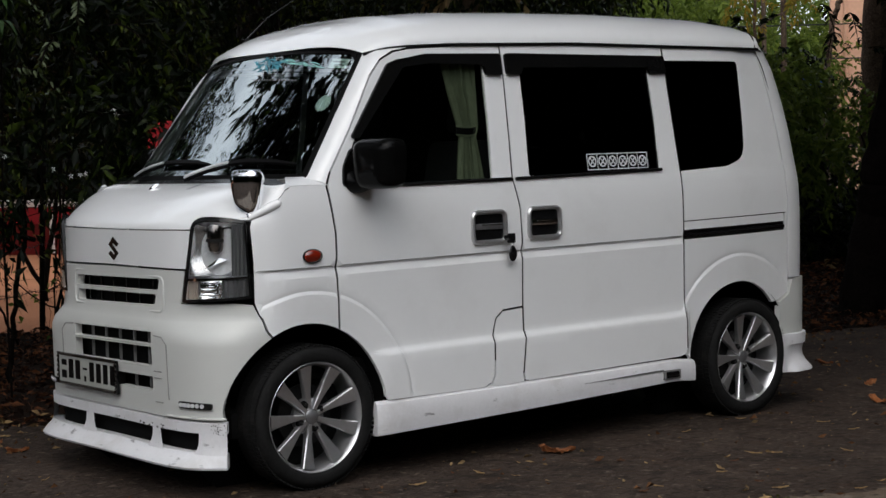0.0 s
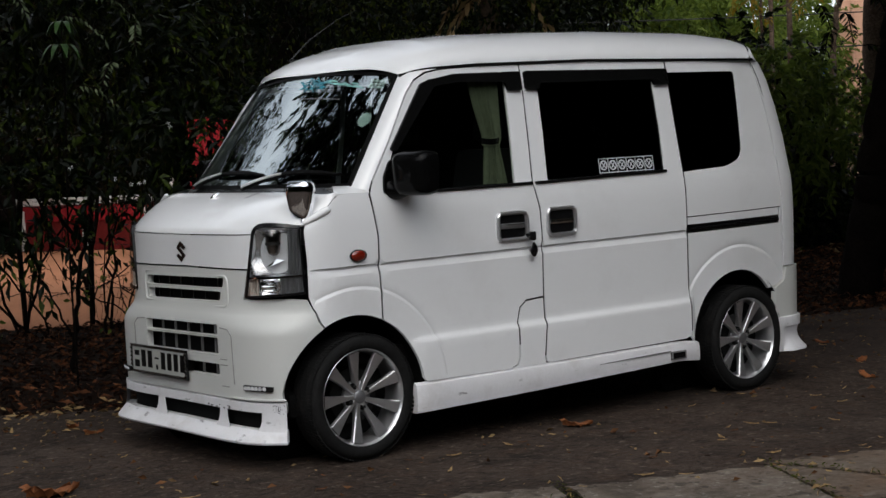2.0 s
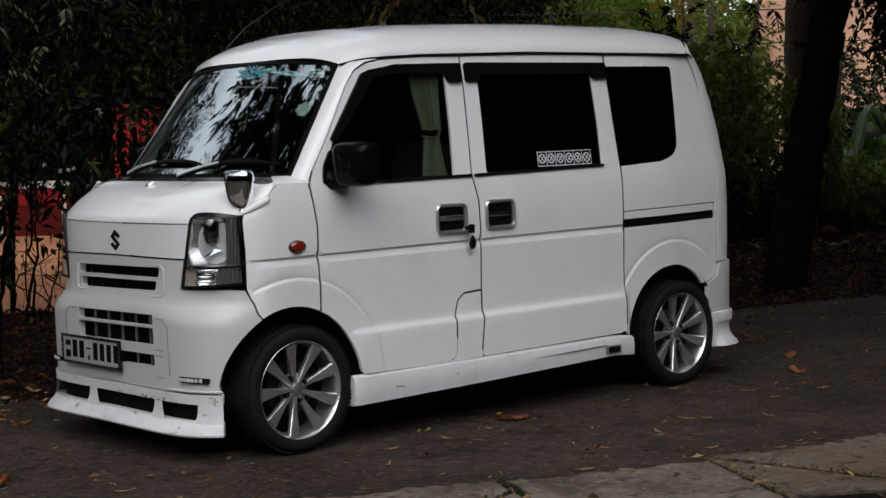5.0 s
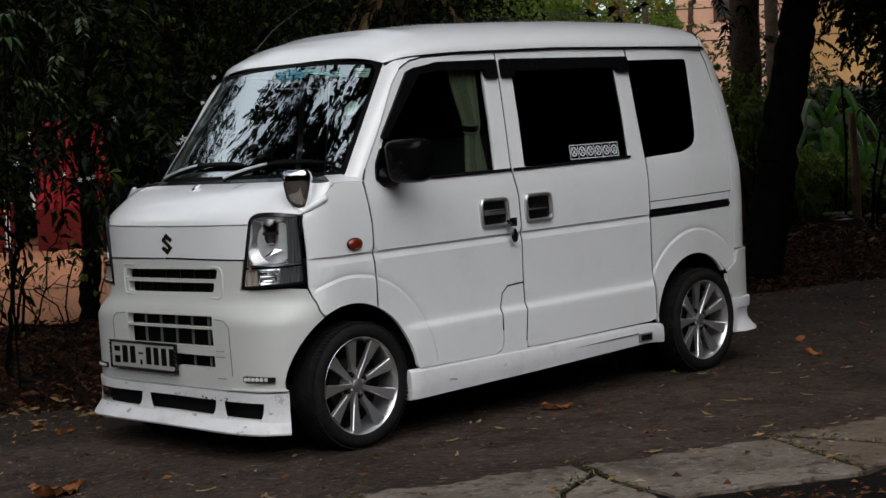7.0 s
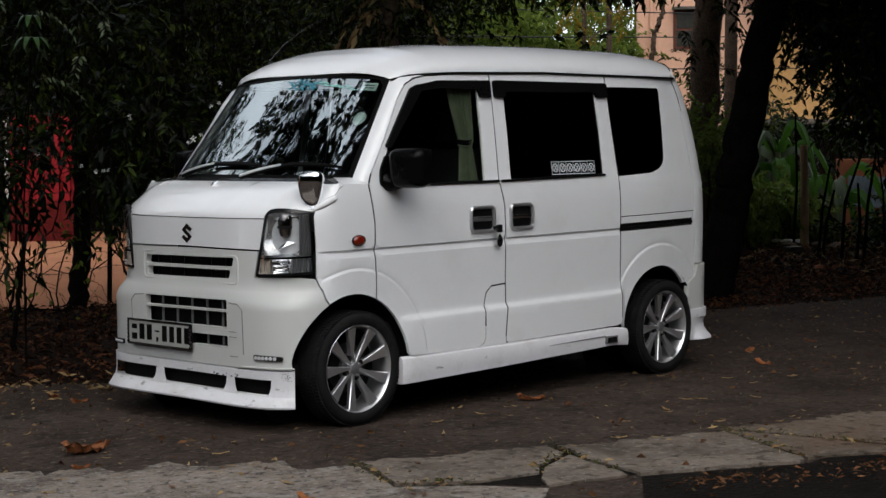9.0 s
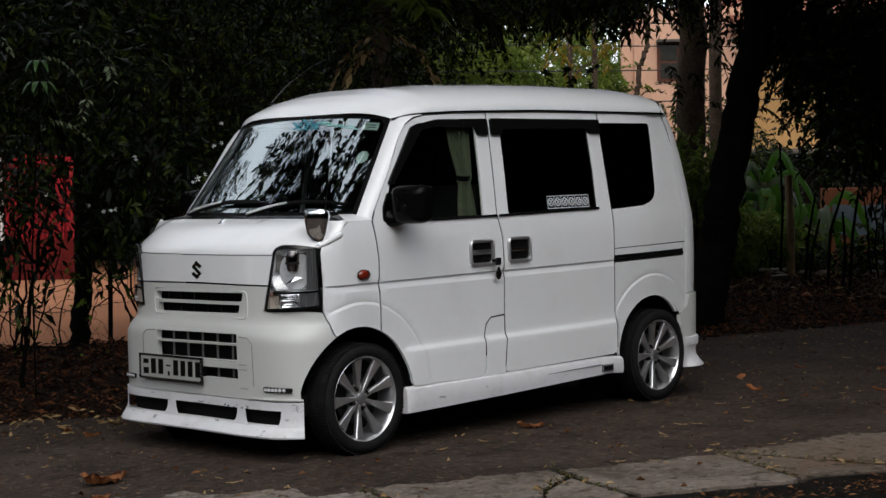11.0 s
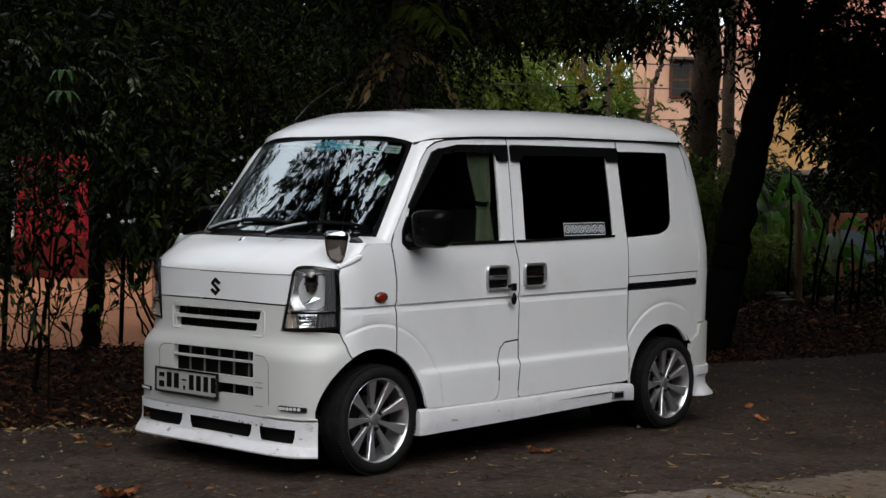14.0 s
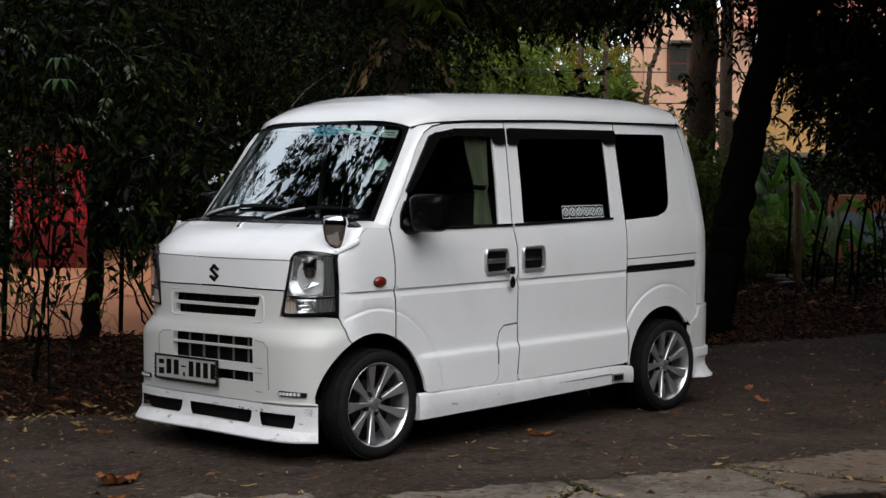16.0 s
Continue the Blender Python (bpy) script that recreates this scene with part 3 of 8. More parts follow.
# near-black tubes that draw the shade in the door joints
for s in (1, -1):
    for line in (DOOR_FRONT[6:] + [(0.112, 0.592)], DOOR_REAR, [(0.860, 0.400), (0.860, 0.500), (0.880, 0.566), (0.920, 0.598), (1.026, 0.604)], [(1.008, 0.335), (1.027, 0.476), (1.027, 0.603)],
                 [(1.979, 0.35), (1.982, 0.502), (1.984, 0.84), (1.985, 1.132), (1.973, 1.38), (1.960, 1.680)]):
        pts = []
        for (xa, za), (xb, zb) in zip(line, line[1:]):
            n = max(2, int(math.hypot(xb - xa, zb - za) / 0.03))
            pts += [skin(qx(xa + (xb - xa) * k / n), za + (zb - za) * k / n, 0.0035) for k in range(n)]
        pts.append(skin(qx(line[-1][0]), line[-1][1], 0.0035))
        part("door_seal", tube([(p.x, p.y * s, p.z) for p in pts], 0.0034, 5), INNER, van)

# front wing
WING_SEAM = [(qy(0.655), 1.013), (0.735, 1.030), (0.80, 1.055), (0.87, 1.085), (0.95, 1.110), (1.02, 1.126)]
qs = [(qfx(-0.236, 0.705), 0.705), (qfx(-0.236, 0.85), 0.85), (qfx(-0.236, 1.006), 1.009)]
wing_top = WING_SEAM + [(1.06, 1.130), (qx(0.078), 1.130)]
wing_rear = [(qx(x), z) for x, z in DOOR_FRONT[8:]]
arch_wing = arc(*ARCH_F, a0, 117, 10)
wing = qs + wing_top + wing_rear + [(qx(x) if x > XA else qfx(x, z), z) for x, z in arch_wing] + [(qfx(-0.222, 0.66), 0.66)]
skin_part("front_wing", inset(wing, GAP), WHITE, van, lines=LINES)

# bonnet: the sloping top and the panel with the badge below it
hood = [(0.0, 0.974), (qy(0.514), 0.977), (qy(0.524), 0.994), (qy(0.56), 1.011)] + WING_SEAM + [(1.01, 1.139), (0.0, 1.139)]
def mirrored_front(poly):
    """A polygon that starts and ends on the centre line, closed on its other half."""
    return poly + [(-q, z) for q, z in poly[::-1] if q > 1e-6]
def front(q, z, off=0.0):
    p = skin(abs(q), z, off)
    return p if q >= 0 else Vector((p.x, -p.y, p.z))
def front_part(name, poly, material, label="", parent=None, holes=(), **kw):
    v, f = panel(mirrored_front(poly), holes=holes, place=front, **kw)
    return mesh_part(name, v, f, material, parent or van, label)
front_part("bonnet", [(0.0, 0.974), *hood[1:-1], (0.0, 1.139)], WHITE, rows=(1.005, 1.03, 1.06, 1.09, 1.115, 1.13), grid=0.035)
front_part("nose_panel", [(0.0, 0.838), (qy(0.488), 0.832), (qy(0.512), 0.972), (0.0, 0.969)], WHITE, grid=0.035)

# bumper with its air intakes
def ypoly(pts):
    return [(math.copysign(qy(abs(y)), y), z) for y, z in pts]
U1 = rounded(ypoly([(0.338, 0.792), (-0.335, 0.785), (-0.345, 0.745), (0.328, 0.749)][::1]), 0.012)
U2 = rounded(ypoly([(0.318, 0.734), (-0.322, 0.730), (-0.322, 0.688), (0.308, 0.693)]), 0.012)
L1 = rounded(ypoly([(0.325, 0.597), (-0.30, 0.592), (-0.30, 0.546), (0.325, 0.550)]), 0.006)
L2 = rounded(ypoly([(0.325, 0.541), (-0.30, 0.537), (-0.30, 0.464), (0.325, 0.468)]), 0.006)
L3 = rounded(ypoly([(0.325, 0.430), (-0.30, 0.428), (-0.30, 0.375), (0.325, 0.378)]), 0.006)
bl = [(0.0, 0.831), (qy(0.486), 0.826), (qy(0.466), 0.706), (qy(0.66), 0.708), (qfx(-0.238, 0.70), 0.700), (qfx(-0.222, 0.66), 0.66)]
ab = [(x, z) for x, z in arc(*ARCH_F, 117, 172, 8)]
bl += [(qfx(x, z), z) for x, z in ab] + [(qfx(-0.358, 0.285), 0.287), (0.0, 0.287)]
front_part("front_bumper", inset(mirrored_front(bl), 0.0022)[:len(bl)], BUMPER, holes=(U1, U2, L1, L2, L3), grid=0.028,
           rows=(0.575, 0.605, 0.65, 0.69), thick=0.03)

# windows
def pane(name, poly, material, label, inset_by=0.006):
    # far panes are nearly opaque black, added darkness for the cabin behind the glass
    for s, m in ((1, material), (-1, PRIVACY)):
        v, f = panel(inset(side(poly), -0.004), sides=(s,), off=inset_by, thick=0.004)
        mesh_part(name, v, f, m, van, label)
for ob, lab in ((F_GLASS, "tinted front door glass"), (S_GLASS, "black sliding door glass"), (R_GLASS, "black rear side glass")):
    pane("side_window", ob, DOORGLASS if ob is F_GLASS else PRIVACY, lab, 0.008 if ob is not R_GLASS else 0.003)

# dark inner shell behind the seams
inner = [(x, z) for x, z in [(0.36, 0.32), (1.96, 0.32), (2.02, 0.66), (2.7, 0.66), (2.70, 1.64), (0.52, 1.64), (0.14, 1.12), (0.055, 1.10), (0.055, 0.665), (0.32, 0.58)]]
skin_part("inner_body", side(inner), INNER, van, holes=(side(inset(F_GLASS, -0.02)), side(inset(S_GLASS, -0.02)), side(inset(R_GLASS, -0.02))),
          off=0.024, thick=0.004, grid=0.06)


# windscreen, pillars, roof
def ws_edge(t):
    """The windscreen's near edge from its foot (0) to its head (1)."""
    return Vector((0.030, -0.664, 1.150)).lerp(Vector((0.372, -0.576, 1.632)), t)


def ws_mid(t):
    return Vector((-0.085, 0, 1.150)).lerp(Vector((0.305, 0, 1.660)), t)


def ws_point(u, t, off=0.0):
    """u from the near edge (-1) to the far edge (1)."""
    e, m = ws_edge(t), ws_mid(t)
    k = abs(u) ** 2.2
    return Vector((m.x + (e.x - m.x) * k + off * 0.8, e.y * -u, m.z + (e.z - m.z) * k - off * 0.6))


def strip(rows, flip=False):
    """Quads over a grid of points."""
    verts = [p for row in rows for p in row]
    n = len(rows[0])
    faces = [(i * n + j, i * n + j + 1, (i + 1) * n + j + 1, (i + 1) * n + j) for i in range(len(rows) - 1) for j in range(n - 1)]
    return verts, [f[::-1] for f in faces] if flip else faces


v, f = strip([[ws_point(-0.985 + 1.97 * j / 24, 0.005 + 0.985 * i / 16) for j in range(25)] for i in range(17)], True)
windscreen = mesh_part("windscreen", v, f, SCREEN, van, "clear windscreen reflecting sky and trees")
rim = []
for lo, hi, axis in ((-1, -0.962, 0), (0.962, 1, 0), (0.0, 0.035, 1), (0.975, 1.0, 1)):
    if axis == 0:
        rows = [[ws_point(u, i / 16, -0.002) for u in np.linspace(lo, hi, 3)] for i in range(17)]
    else:
        rows = [[ws_point(u, t, -0.0035) for u in np.linspace(-1, 1, 25)] for t in np.linspace(lo, hi, 3)]
    vv, ff = strip(rows, True)
    rim.append((vv, ff))
vs, fs = [], []
for vv, ff in rim:
    fs += [tuple(i + len(vs) for i in g) for g in ff]
    vs += vv
for su in (-1, 1):
    fs.append(tuple(len(vs) + k for k in range(7))[::su])
    vs += [ws_point(su * 0.962, 0.975, -0.0045)] + [ws_point(su * (0.882 + 0.08 * math.sin(a)), 0.895 + 0.08 * math.cos(a), -0.0045) for a in np.linspace(0, math.pi / 2, 6)]
mesh_part("windscreen_seal", vs, fs, FRIT, van)

for s in (1, -1):
    rows = []
    seam = [(0.078, 1.131), (0.100, 1.175), (0.211, 1.335), (0.331, 1.535), (0.391, 1.602), (0.455, 1.635), (0.53, 1.649)]
    for t in np.linspace(0, 1, 25):
        k = t * (len(seam) - 1)
        i = min(int(k), len(seam) - 2)
        x, z = Vector(seam[i]).lerp(Vector(seam[i + 1]), k - i)
        a = skin(qx(x), z)
        b = ws_edge(min(1, (z - 1.131) / 0.505))
        row = []
        for u in np.linspace(0, 1, 8):
            p = a.lerp(b, u)
            p += Vector((-0.5, -0.8, 0.15)).normalized() * 0.012 * 4 * u * (1 - u)
            row.append(p)
        row = [a + Vector((0.006, 0.02, 0))] + row + [b + Vector((0.012, 0.012, -0.008))]
        rows.append([Vector((p.x, p.y * s, p.z)) for p in row])
    v, f = strip(rows, s < 0)
    mesh_part("windscreen_pillar", v, f, WHITE, van)

# scuttle between bonnet and windscreen
rows = []
for u in np.linspace(-1, 1, 33):
    b = ws_point(u, 0.02, 0.0)
    hq = Vector((-0.16 + 0.15 * abs(u) ** 3, b.y * 1.02, 1.121))
    rows.append([hq, hq.lerp(b, 0.5) + Vector((0, 0, -0.004)), b + Vector((0.004, 0, 0.0))])
v, f = strip(rows)
mesh_part("scuttle_panel", v, f, BLACK, van)
for s in (1, -1):
    rows = []
    for k in range(13):
        a, b = skin(qx(-0.098 + 0.185 * k / 12), 1.127), ws_point(-0.86 - 0.14 * (k / 12) ** 0.7, 0.010, -0.004)
        rows.append([Vector((p.x, p.y * s, p.z)) for p in (a + Vector((0, 0.004, -0.006)), a, a.lerp(b, 0.35) + Vector((0, 0, 0.006)), a.lerp(b, 0.7) + Vector((0, 0, 0.004)), b)])
    v, f = strip(rows, s > 0)
    mesh_part("cowl_corner", v, f, WHITE, van)

YD = ([0.30, 0.335, 0.40, 0.54, 0.76, 1.4, 2.4, 2.66, 2.80], [0.560, 0.580, 0.605, 0.636, 0.6425, 0.6395, 0.6385, 0.625, 0.600])
ZD = ([0.30, 0.36, 0.45, 0.54, 0.76, 1.43, 2.64, 2.80], [1.606, 1.626, 1.647, 1.656, 1.669, 1.689, 1.695, 1.692])
ZC = ([0.30, 0.33, 0.38, 0.46, 0.60, 0.90, 1.30, 1.80, 2.40, 2.62, 2.74, 2.79], [1.662, 1.690, 1.728, 1.768, 1.808, 1.836, 1.852, 1.864, 1.862, 1.843, 1.800, 1.770])


def roof_point(u, v, lift=0.0):
    x0, x1 = 0.302 + 0.062 * abs(u) ** 2.6, 2.775 - 0.15 * abs(u) ** 3
    x = x0 + (x1 - x0) * v
    yd, zd, zc = (float(np.interp(x, *t)) for t in (YD, ZD, ZC))
    if v == 0:
        return Vector((x, yd * u * 0.99, zd + (zc - zd) * (1 - abs(u) ** 3)))
    g = max(0.0, 1 - abs(u) ** 3.0) ** (1 / 1.9)
    return Vector((x, yd * u, zd + (zc - zd) * g + lift))


us = [math.copysign(1 - (1 - abs(k)) ** 2.2, k) for k in np.linspace(-1, 1, 45)]
vs_ = list(np.linspace(0, 0.14, 14)) + list(np.linspace(0.17, 0.9, 22)) + list(np.linspace(0.915, 1, 10))
rows = [[roof_point(u, v) for u in us] for v in vs_]
v, f = strip(rows)
mesh_part("roof", v, f, WHITE, van)
# gutters, which also close the joint under the roof
for s in (1, -1):
    pts = []
    for x in list(np.linspace(0.36, 0.8, 14)) + list(np.linspace(0.9, 2.62, 20)):
        pts.append((x, s * -(float(np.interp(x, *YD)) + 0.001), float(np.interp(x, *ZD)) - 0.004))
    part("gutter", tube(pts, 0.0075, 6), BLACK, van)
# tail: hatch with its glass
hatch = [(qx(2.758), 0.615), (qx(2.758), 1.684), (qx(3.55), 1.684), (qx(3.55), 0.615)]
skin_part("tailgate_half", hatch, WHITE, van, rows=(), grid=0.05)
bk = [(qx(2.99), 1.12), (qx(3.54), 1.12), (qx(3.54), 1.60), (qx(3.0), 1.60)]
skin_part("rear_window", rounded(bk, 0.03), PRIVACY, van, off=-0.004, thick=0.004)
v, f = strip([[roof_point(u, 1.0) for u in us], [Vector((2.785 - 0.125 * abs(u) ** 5, 0.622 * u, 1.684)) for u in us]])
mesh_part("roof_tail", v, f, WHITE, van)

for s in (1, -1):
    pts = [roof_point(-s * u, 0.988, 0.002) for u in np.linspace(0.55, 1.0, 10)]
    part("roof_seam", tube([p + Vector((0, -s * 0.002, 0)) for p in pts], [0.001] + [0.004] * 9, 5), BLACK, van)
    pts = [skin(qx(2.772), z, 0.0005) for z in np.linspace(1.684, 1.50, 8)]
    part("tailgate_seam", tube([(p.x, p.y * s, p.z) for p in pts], [0.003] * 6 + [0.002, 0.001], 5), BLACK, van)

# rear bumper with flared corner skirts
rb = [(qx(2.652), 0.36), (qx(2.660), 0.505), (qx(2.742), 0.541), (qx(2.775), 0.606), (qx(2.92), 0.612), (qx(3.55), 0.612), (qx(3.55), 0.30), (qx(2.66), 0.30)]
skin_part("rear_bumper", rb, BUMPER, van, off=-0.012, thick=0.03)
for s in (1, -1):
    rows = []
    for q in np.linspace(qx(2.665), qx(3.55), 40):
        row = []
        k = smooth01(qx(2.715), qx(2.745), q)
        for z, o in ((0.352, 0.0), (0.350, -0.026), (0.342, -0.028), (0.300, -0.026), (0.292, -0.016), (0.265, -0.010), (0.235, -0.014), (0.205, -0.034), (0.182, -0.056), (0.172, -0.058), (0.168, 0.0)):
            p = skin(q, max(z, 0.31), 0.0 if o == 0 else -0.020 + (o + 0.020) * k)
            row.append(Vector((p.x, p.y * s, z)))
        rows.append(row)
    v, f = strip(rows, s > 0)
    mesh_part("rear_skirt", v, f, LIP, van)

# side skirts with a mesh vent
for s in (1, -1):
    rows = []
    sec = [(0.0, 0.000), (-0.010, 0.004), (-0.030, -0.008), (-0.036, -0.030), (-0.038, -0.085), (-0.034, -0.125), (-0.015, -0.130), (0.05, -0.128)]
    for x in [0.262, 0.266] + list(np.linspace(0.29, 1.99, 30)) + [2.012, 2.016]:
        k = smooth01(0.262, 0.275, x) * (1 - smooth01(2.008, 2.018, x))
        drop = np.interp(x, [0.27, 2.015], [1.0, 0.72])
        top = np.interp(x, [0.27, 1.0, 1.9, 2.01], [0.295, 0.297, 0.306, 0.293])
        rows.append([Vector((x, s * (-0.735 + o * (0.6 + 0.4 * k)), top + dz * drop)) for o, dz in sec])
    v, f = strip(rows, s > 0)
    n0, n = len(sec), len(v)
    f += [tuple(range(n0)) if s > 0 else tuple(range(n0))[::-1], tuple(range(n - n0, n))[::-1] if s > 0 else tuple(range(n - n0, n))]
    sk = mesh_part("side_skirt", v, f, LIP, van, "white side skirt with scuffed front end")
    part("skirt_vent", box((1.80, s * -0.778 - 0.002, 0.224), (1.905, s * -0.771 + 0.002, 0.266), 0.004), GREYBAR, sk)
    part("vent_mesh", box((1.812, s * -0.780 - 0.0015, 0.231), (1.893, s * -0.780 + 0.0015, 0.259), 0.001), BLACK, sk)
    # a grey bead paints the soft shadow of the skirt's groove
    part("skirt_groove_shade", tube([(1.33, s * -0.7725, 0.258), (1.55, s * -0.7735, 0.263), (1.80, s * -0.7735, 0.268)], [0.001, 0.003, 0.004], 6), GREYBAR, sk)

# front lip spoiler: upper band, blade and posts
qe = qfx(-0.350, 0.27)
band = [(0.0, 0.283), (qe, 0.283), (qe, 0.243), (0.0, 0.247)]
lip = front_part("lip_spoiler", band, LIP, "white lip spoiler, scuffed along its band", off=-0.010, thick=0.04, grid=0.03)
rows = []
for q in np.linspace(-qe, qe, 61):
    row = []
    for z, o in ((0.170, 0.03), (0.172, -0.010), (0.158, -0.022), (0.140, -0.048), (0.124, -0.060), (0.116, -0.056), (0.118, 0.03)):
        p = front(q, 0.30, o * (1 - 0.5 * smooth01(0.7, 1.0, abs(q) / qe)) if o < -0.03 else o)
        row.append(Vector((p.x, p.y, z + 0.006 * (1 - abs(q) / qe))))
    rows.append(row)
v, f = strip(rows, False)
f += [tuple(range(7))[::-1], tuple(range(len(v) - 7, len(v)))]
mesh_part("lip_blade", v, f, LIP, lip)
for q0, q1 in ((-qe, -0.57), (-0.158, -0.114), (0.250, 0.298), (0.555, qe)):
    rows = []
    for q in np.linspace(q0, q1, 8):
        row = []
        for z, o, sp in ((0.250, -0.008, 0.0), (0.205, -0.008, 0.3), (0.185, -0.010, 0.7), (0.164, -0.016, 1.5)):
            qq = q + sp * 0.02 * (-1 if q == q0 else 1 if q == q1 else 0) * (abs(q) < 0.6)
            p = front(max(-qe, min(qe, qq)), 0.30, o)
            row.append(Vector((p.x, p.y, z + 0.01 * (1 - abs(q) / qe))))
        rows.append(row)
    v, f = strip(rows, False)
    mesh_part("lip_post", v, f, LIP, lip)
# a black sheet stands for the shade behind the lip's openings
rows = [[front(q, 0.31, 0.035) * Vector((1, 1, 0)) + Vector((0, 0, z)) for z in (0.27, 0.14)] for q in np.linspace(-qe * 0.97, qe * 0.97, 41)]
v, f = strip(rows, False)
mesh_part("lip_recess", v, f, INNER, lip)
ledge = [front(q, 0.296, -0.004) for q in np.linspace(0.34, qe, 24)]
part("bumper_ledge", tube(ledge, [0.001] + [0.0055] * 22 + [0.003], 6), BUMPER, van)
rngp, bm = np.random.default_rng(8), bmesh.new()
for k in range(46):
    q = qe * (rngp.uniform(0.88, 0.995) if k < 30 else rngp.uniform(0.0, 0.62))
    p = front(q, 0.262 + (rngp.normal() * 0.009 if k < 30 else -0.010 + rngp.normal() * 0.004), -0.0103)
    r = rngp.uniform(0.0012, 0.0034) * (1 if k < 30 else 1.5)
    bmesh.ops.create_icosphere(bm, subdivisions=1, radius=1, matrix=Matrix.Translation(p) @ Matrix.Diagonal((0.0012 if q < 0.8 * qe else r, r * 1.8 if q < 0.8 * qe else 0.0015, r, 1)))
tagged(part("paint_chips", bm, CHARCOAL, lip), kind="stuff")

# grey beads that paint the fine shade along the lower intake's frame and joints
for y0, y1, z0, z1 in ((-0.345, -0.432, 0.585, 0.352), (0.315, 0.420, 0.592, 0.360)):
    line = [(y0, z0), (y1 * 0.93, z0 - 0.004), (y1, z0 - 0.03), (y1, (z0 + z1) / 2), (y1, z1)]
    part("intake_frame_line", tube([front(math.copysign(qy(abs(y)), -y), z, -0.0005) for y, z in line], 0.0030, 5), FRAME_SHADE, van)
for z in (0.452, 0.428, 0.338):
    part("intake_frame_line", tube([front(qy(y), z, -0.0005) for y in np.linspace(0.338, 0.392, 5)], 0.0026, 5), FRAME_SHADE, van)

cap = rounded([(0.360, 0.806), (-0.362, 0.799), (-0.368, 0.670), (0.350, 0.675)], 0.03, 5)
pts = [front(math.copysign(qy(abs(y)), -y), z, 0.0010) for y, z in cap + cap[:1]]
part("intake_surround", tube(pts, 0.0058, 8, None, False), BUMPER, van)
# intakes: dark backs and upright bars
v, f = panel(mirrored_front([(0.0, 0.80), (qy(0.40), 0.80), (qy(0.40), 0.36), (0.0, 0.36)]), place=front, off=0.055, thick=0.003, grid=0.06)
mesh_part("intake_back", v, f, INNER, van)
for z0, z1, ys in ((0.690, 0.790, np.linspace(-0.26, 0.26, 6)), (0.465, 0.595, np.linspace(-0.265, 0.195, 5)), (0.372, 0.435, np.linspace(-0.265, 0.195, 5))):
    for y in ys:
        p = front(-math.copysign(qy(abs(y)), y), (z0 + z1) / 2, 0.0)
        part("grille_bar", box((p.x + 0.022, y - 0.003, z0), (p.x + 0.033, y + 0.003, z1), 0.002), BLACK if z1 > 0.6 else GREYBAR, van)


# headlamps, bulging out of the corners
def lamp_skin(q, z, off=0.0):
    q0, q1 = qy(0.470, 0.72), qfx(-0.243, 0.85)
    t = min(1.0, max(0.0, (q - q0) / (q1 - q0)))
    return skin(q, z, off - 0.026 * math.sin(math.pi * t) ** 0.8)


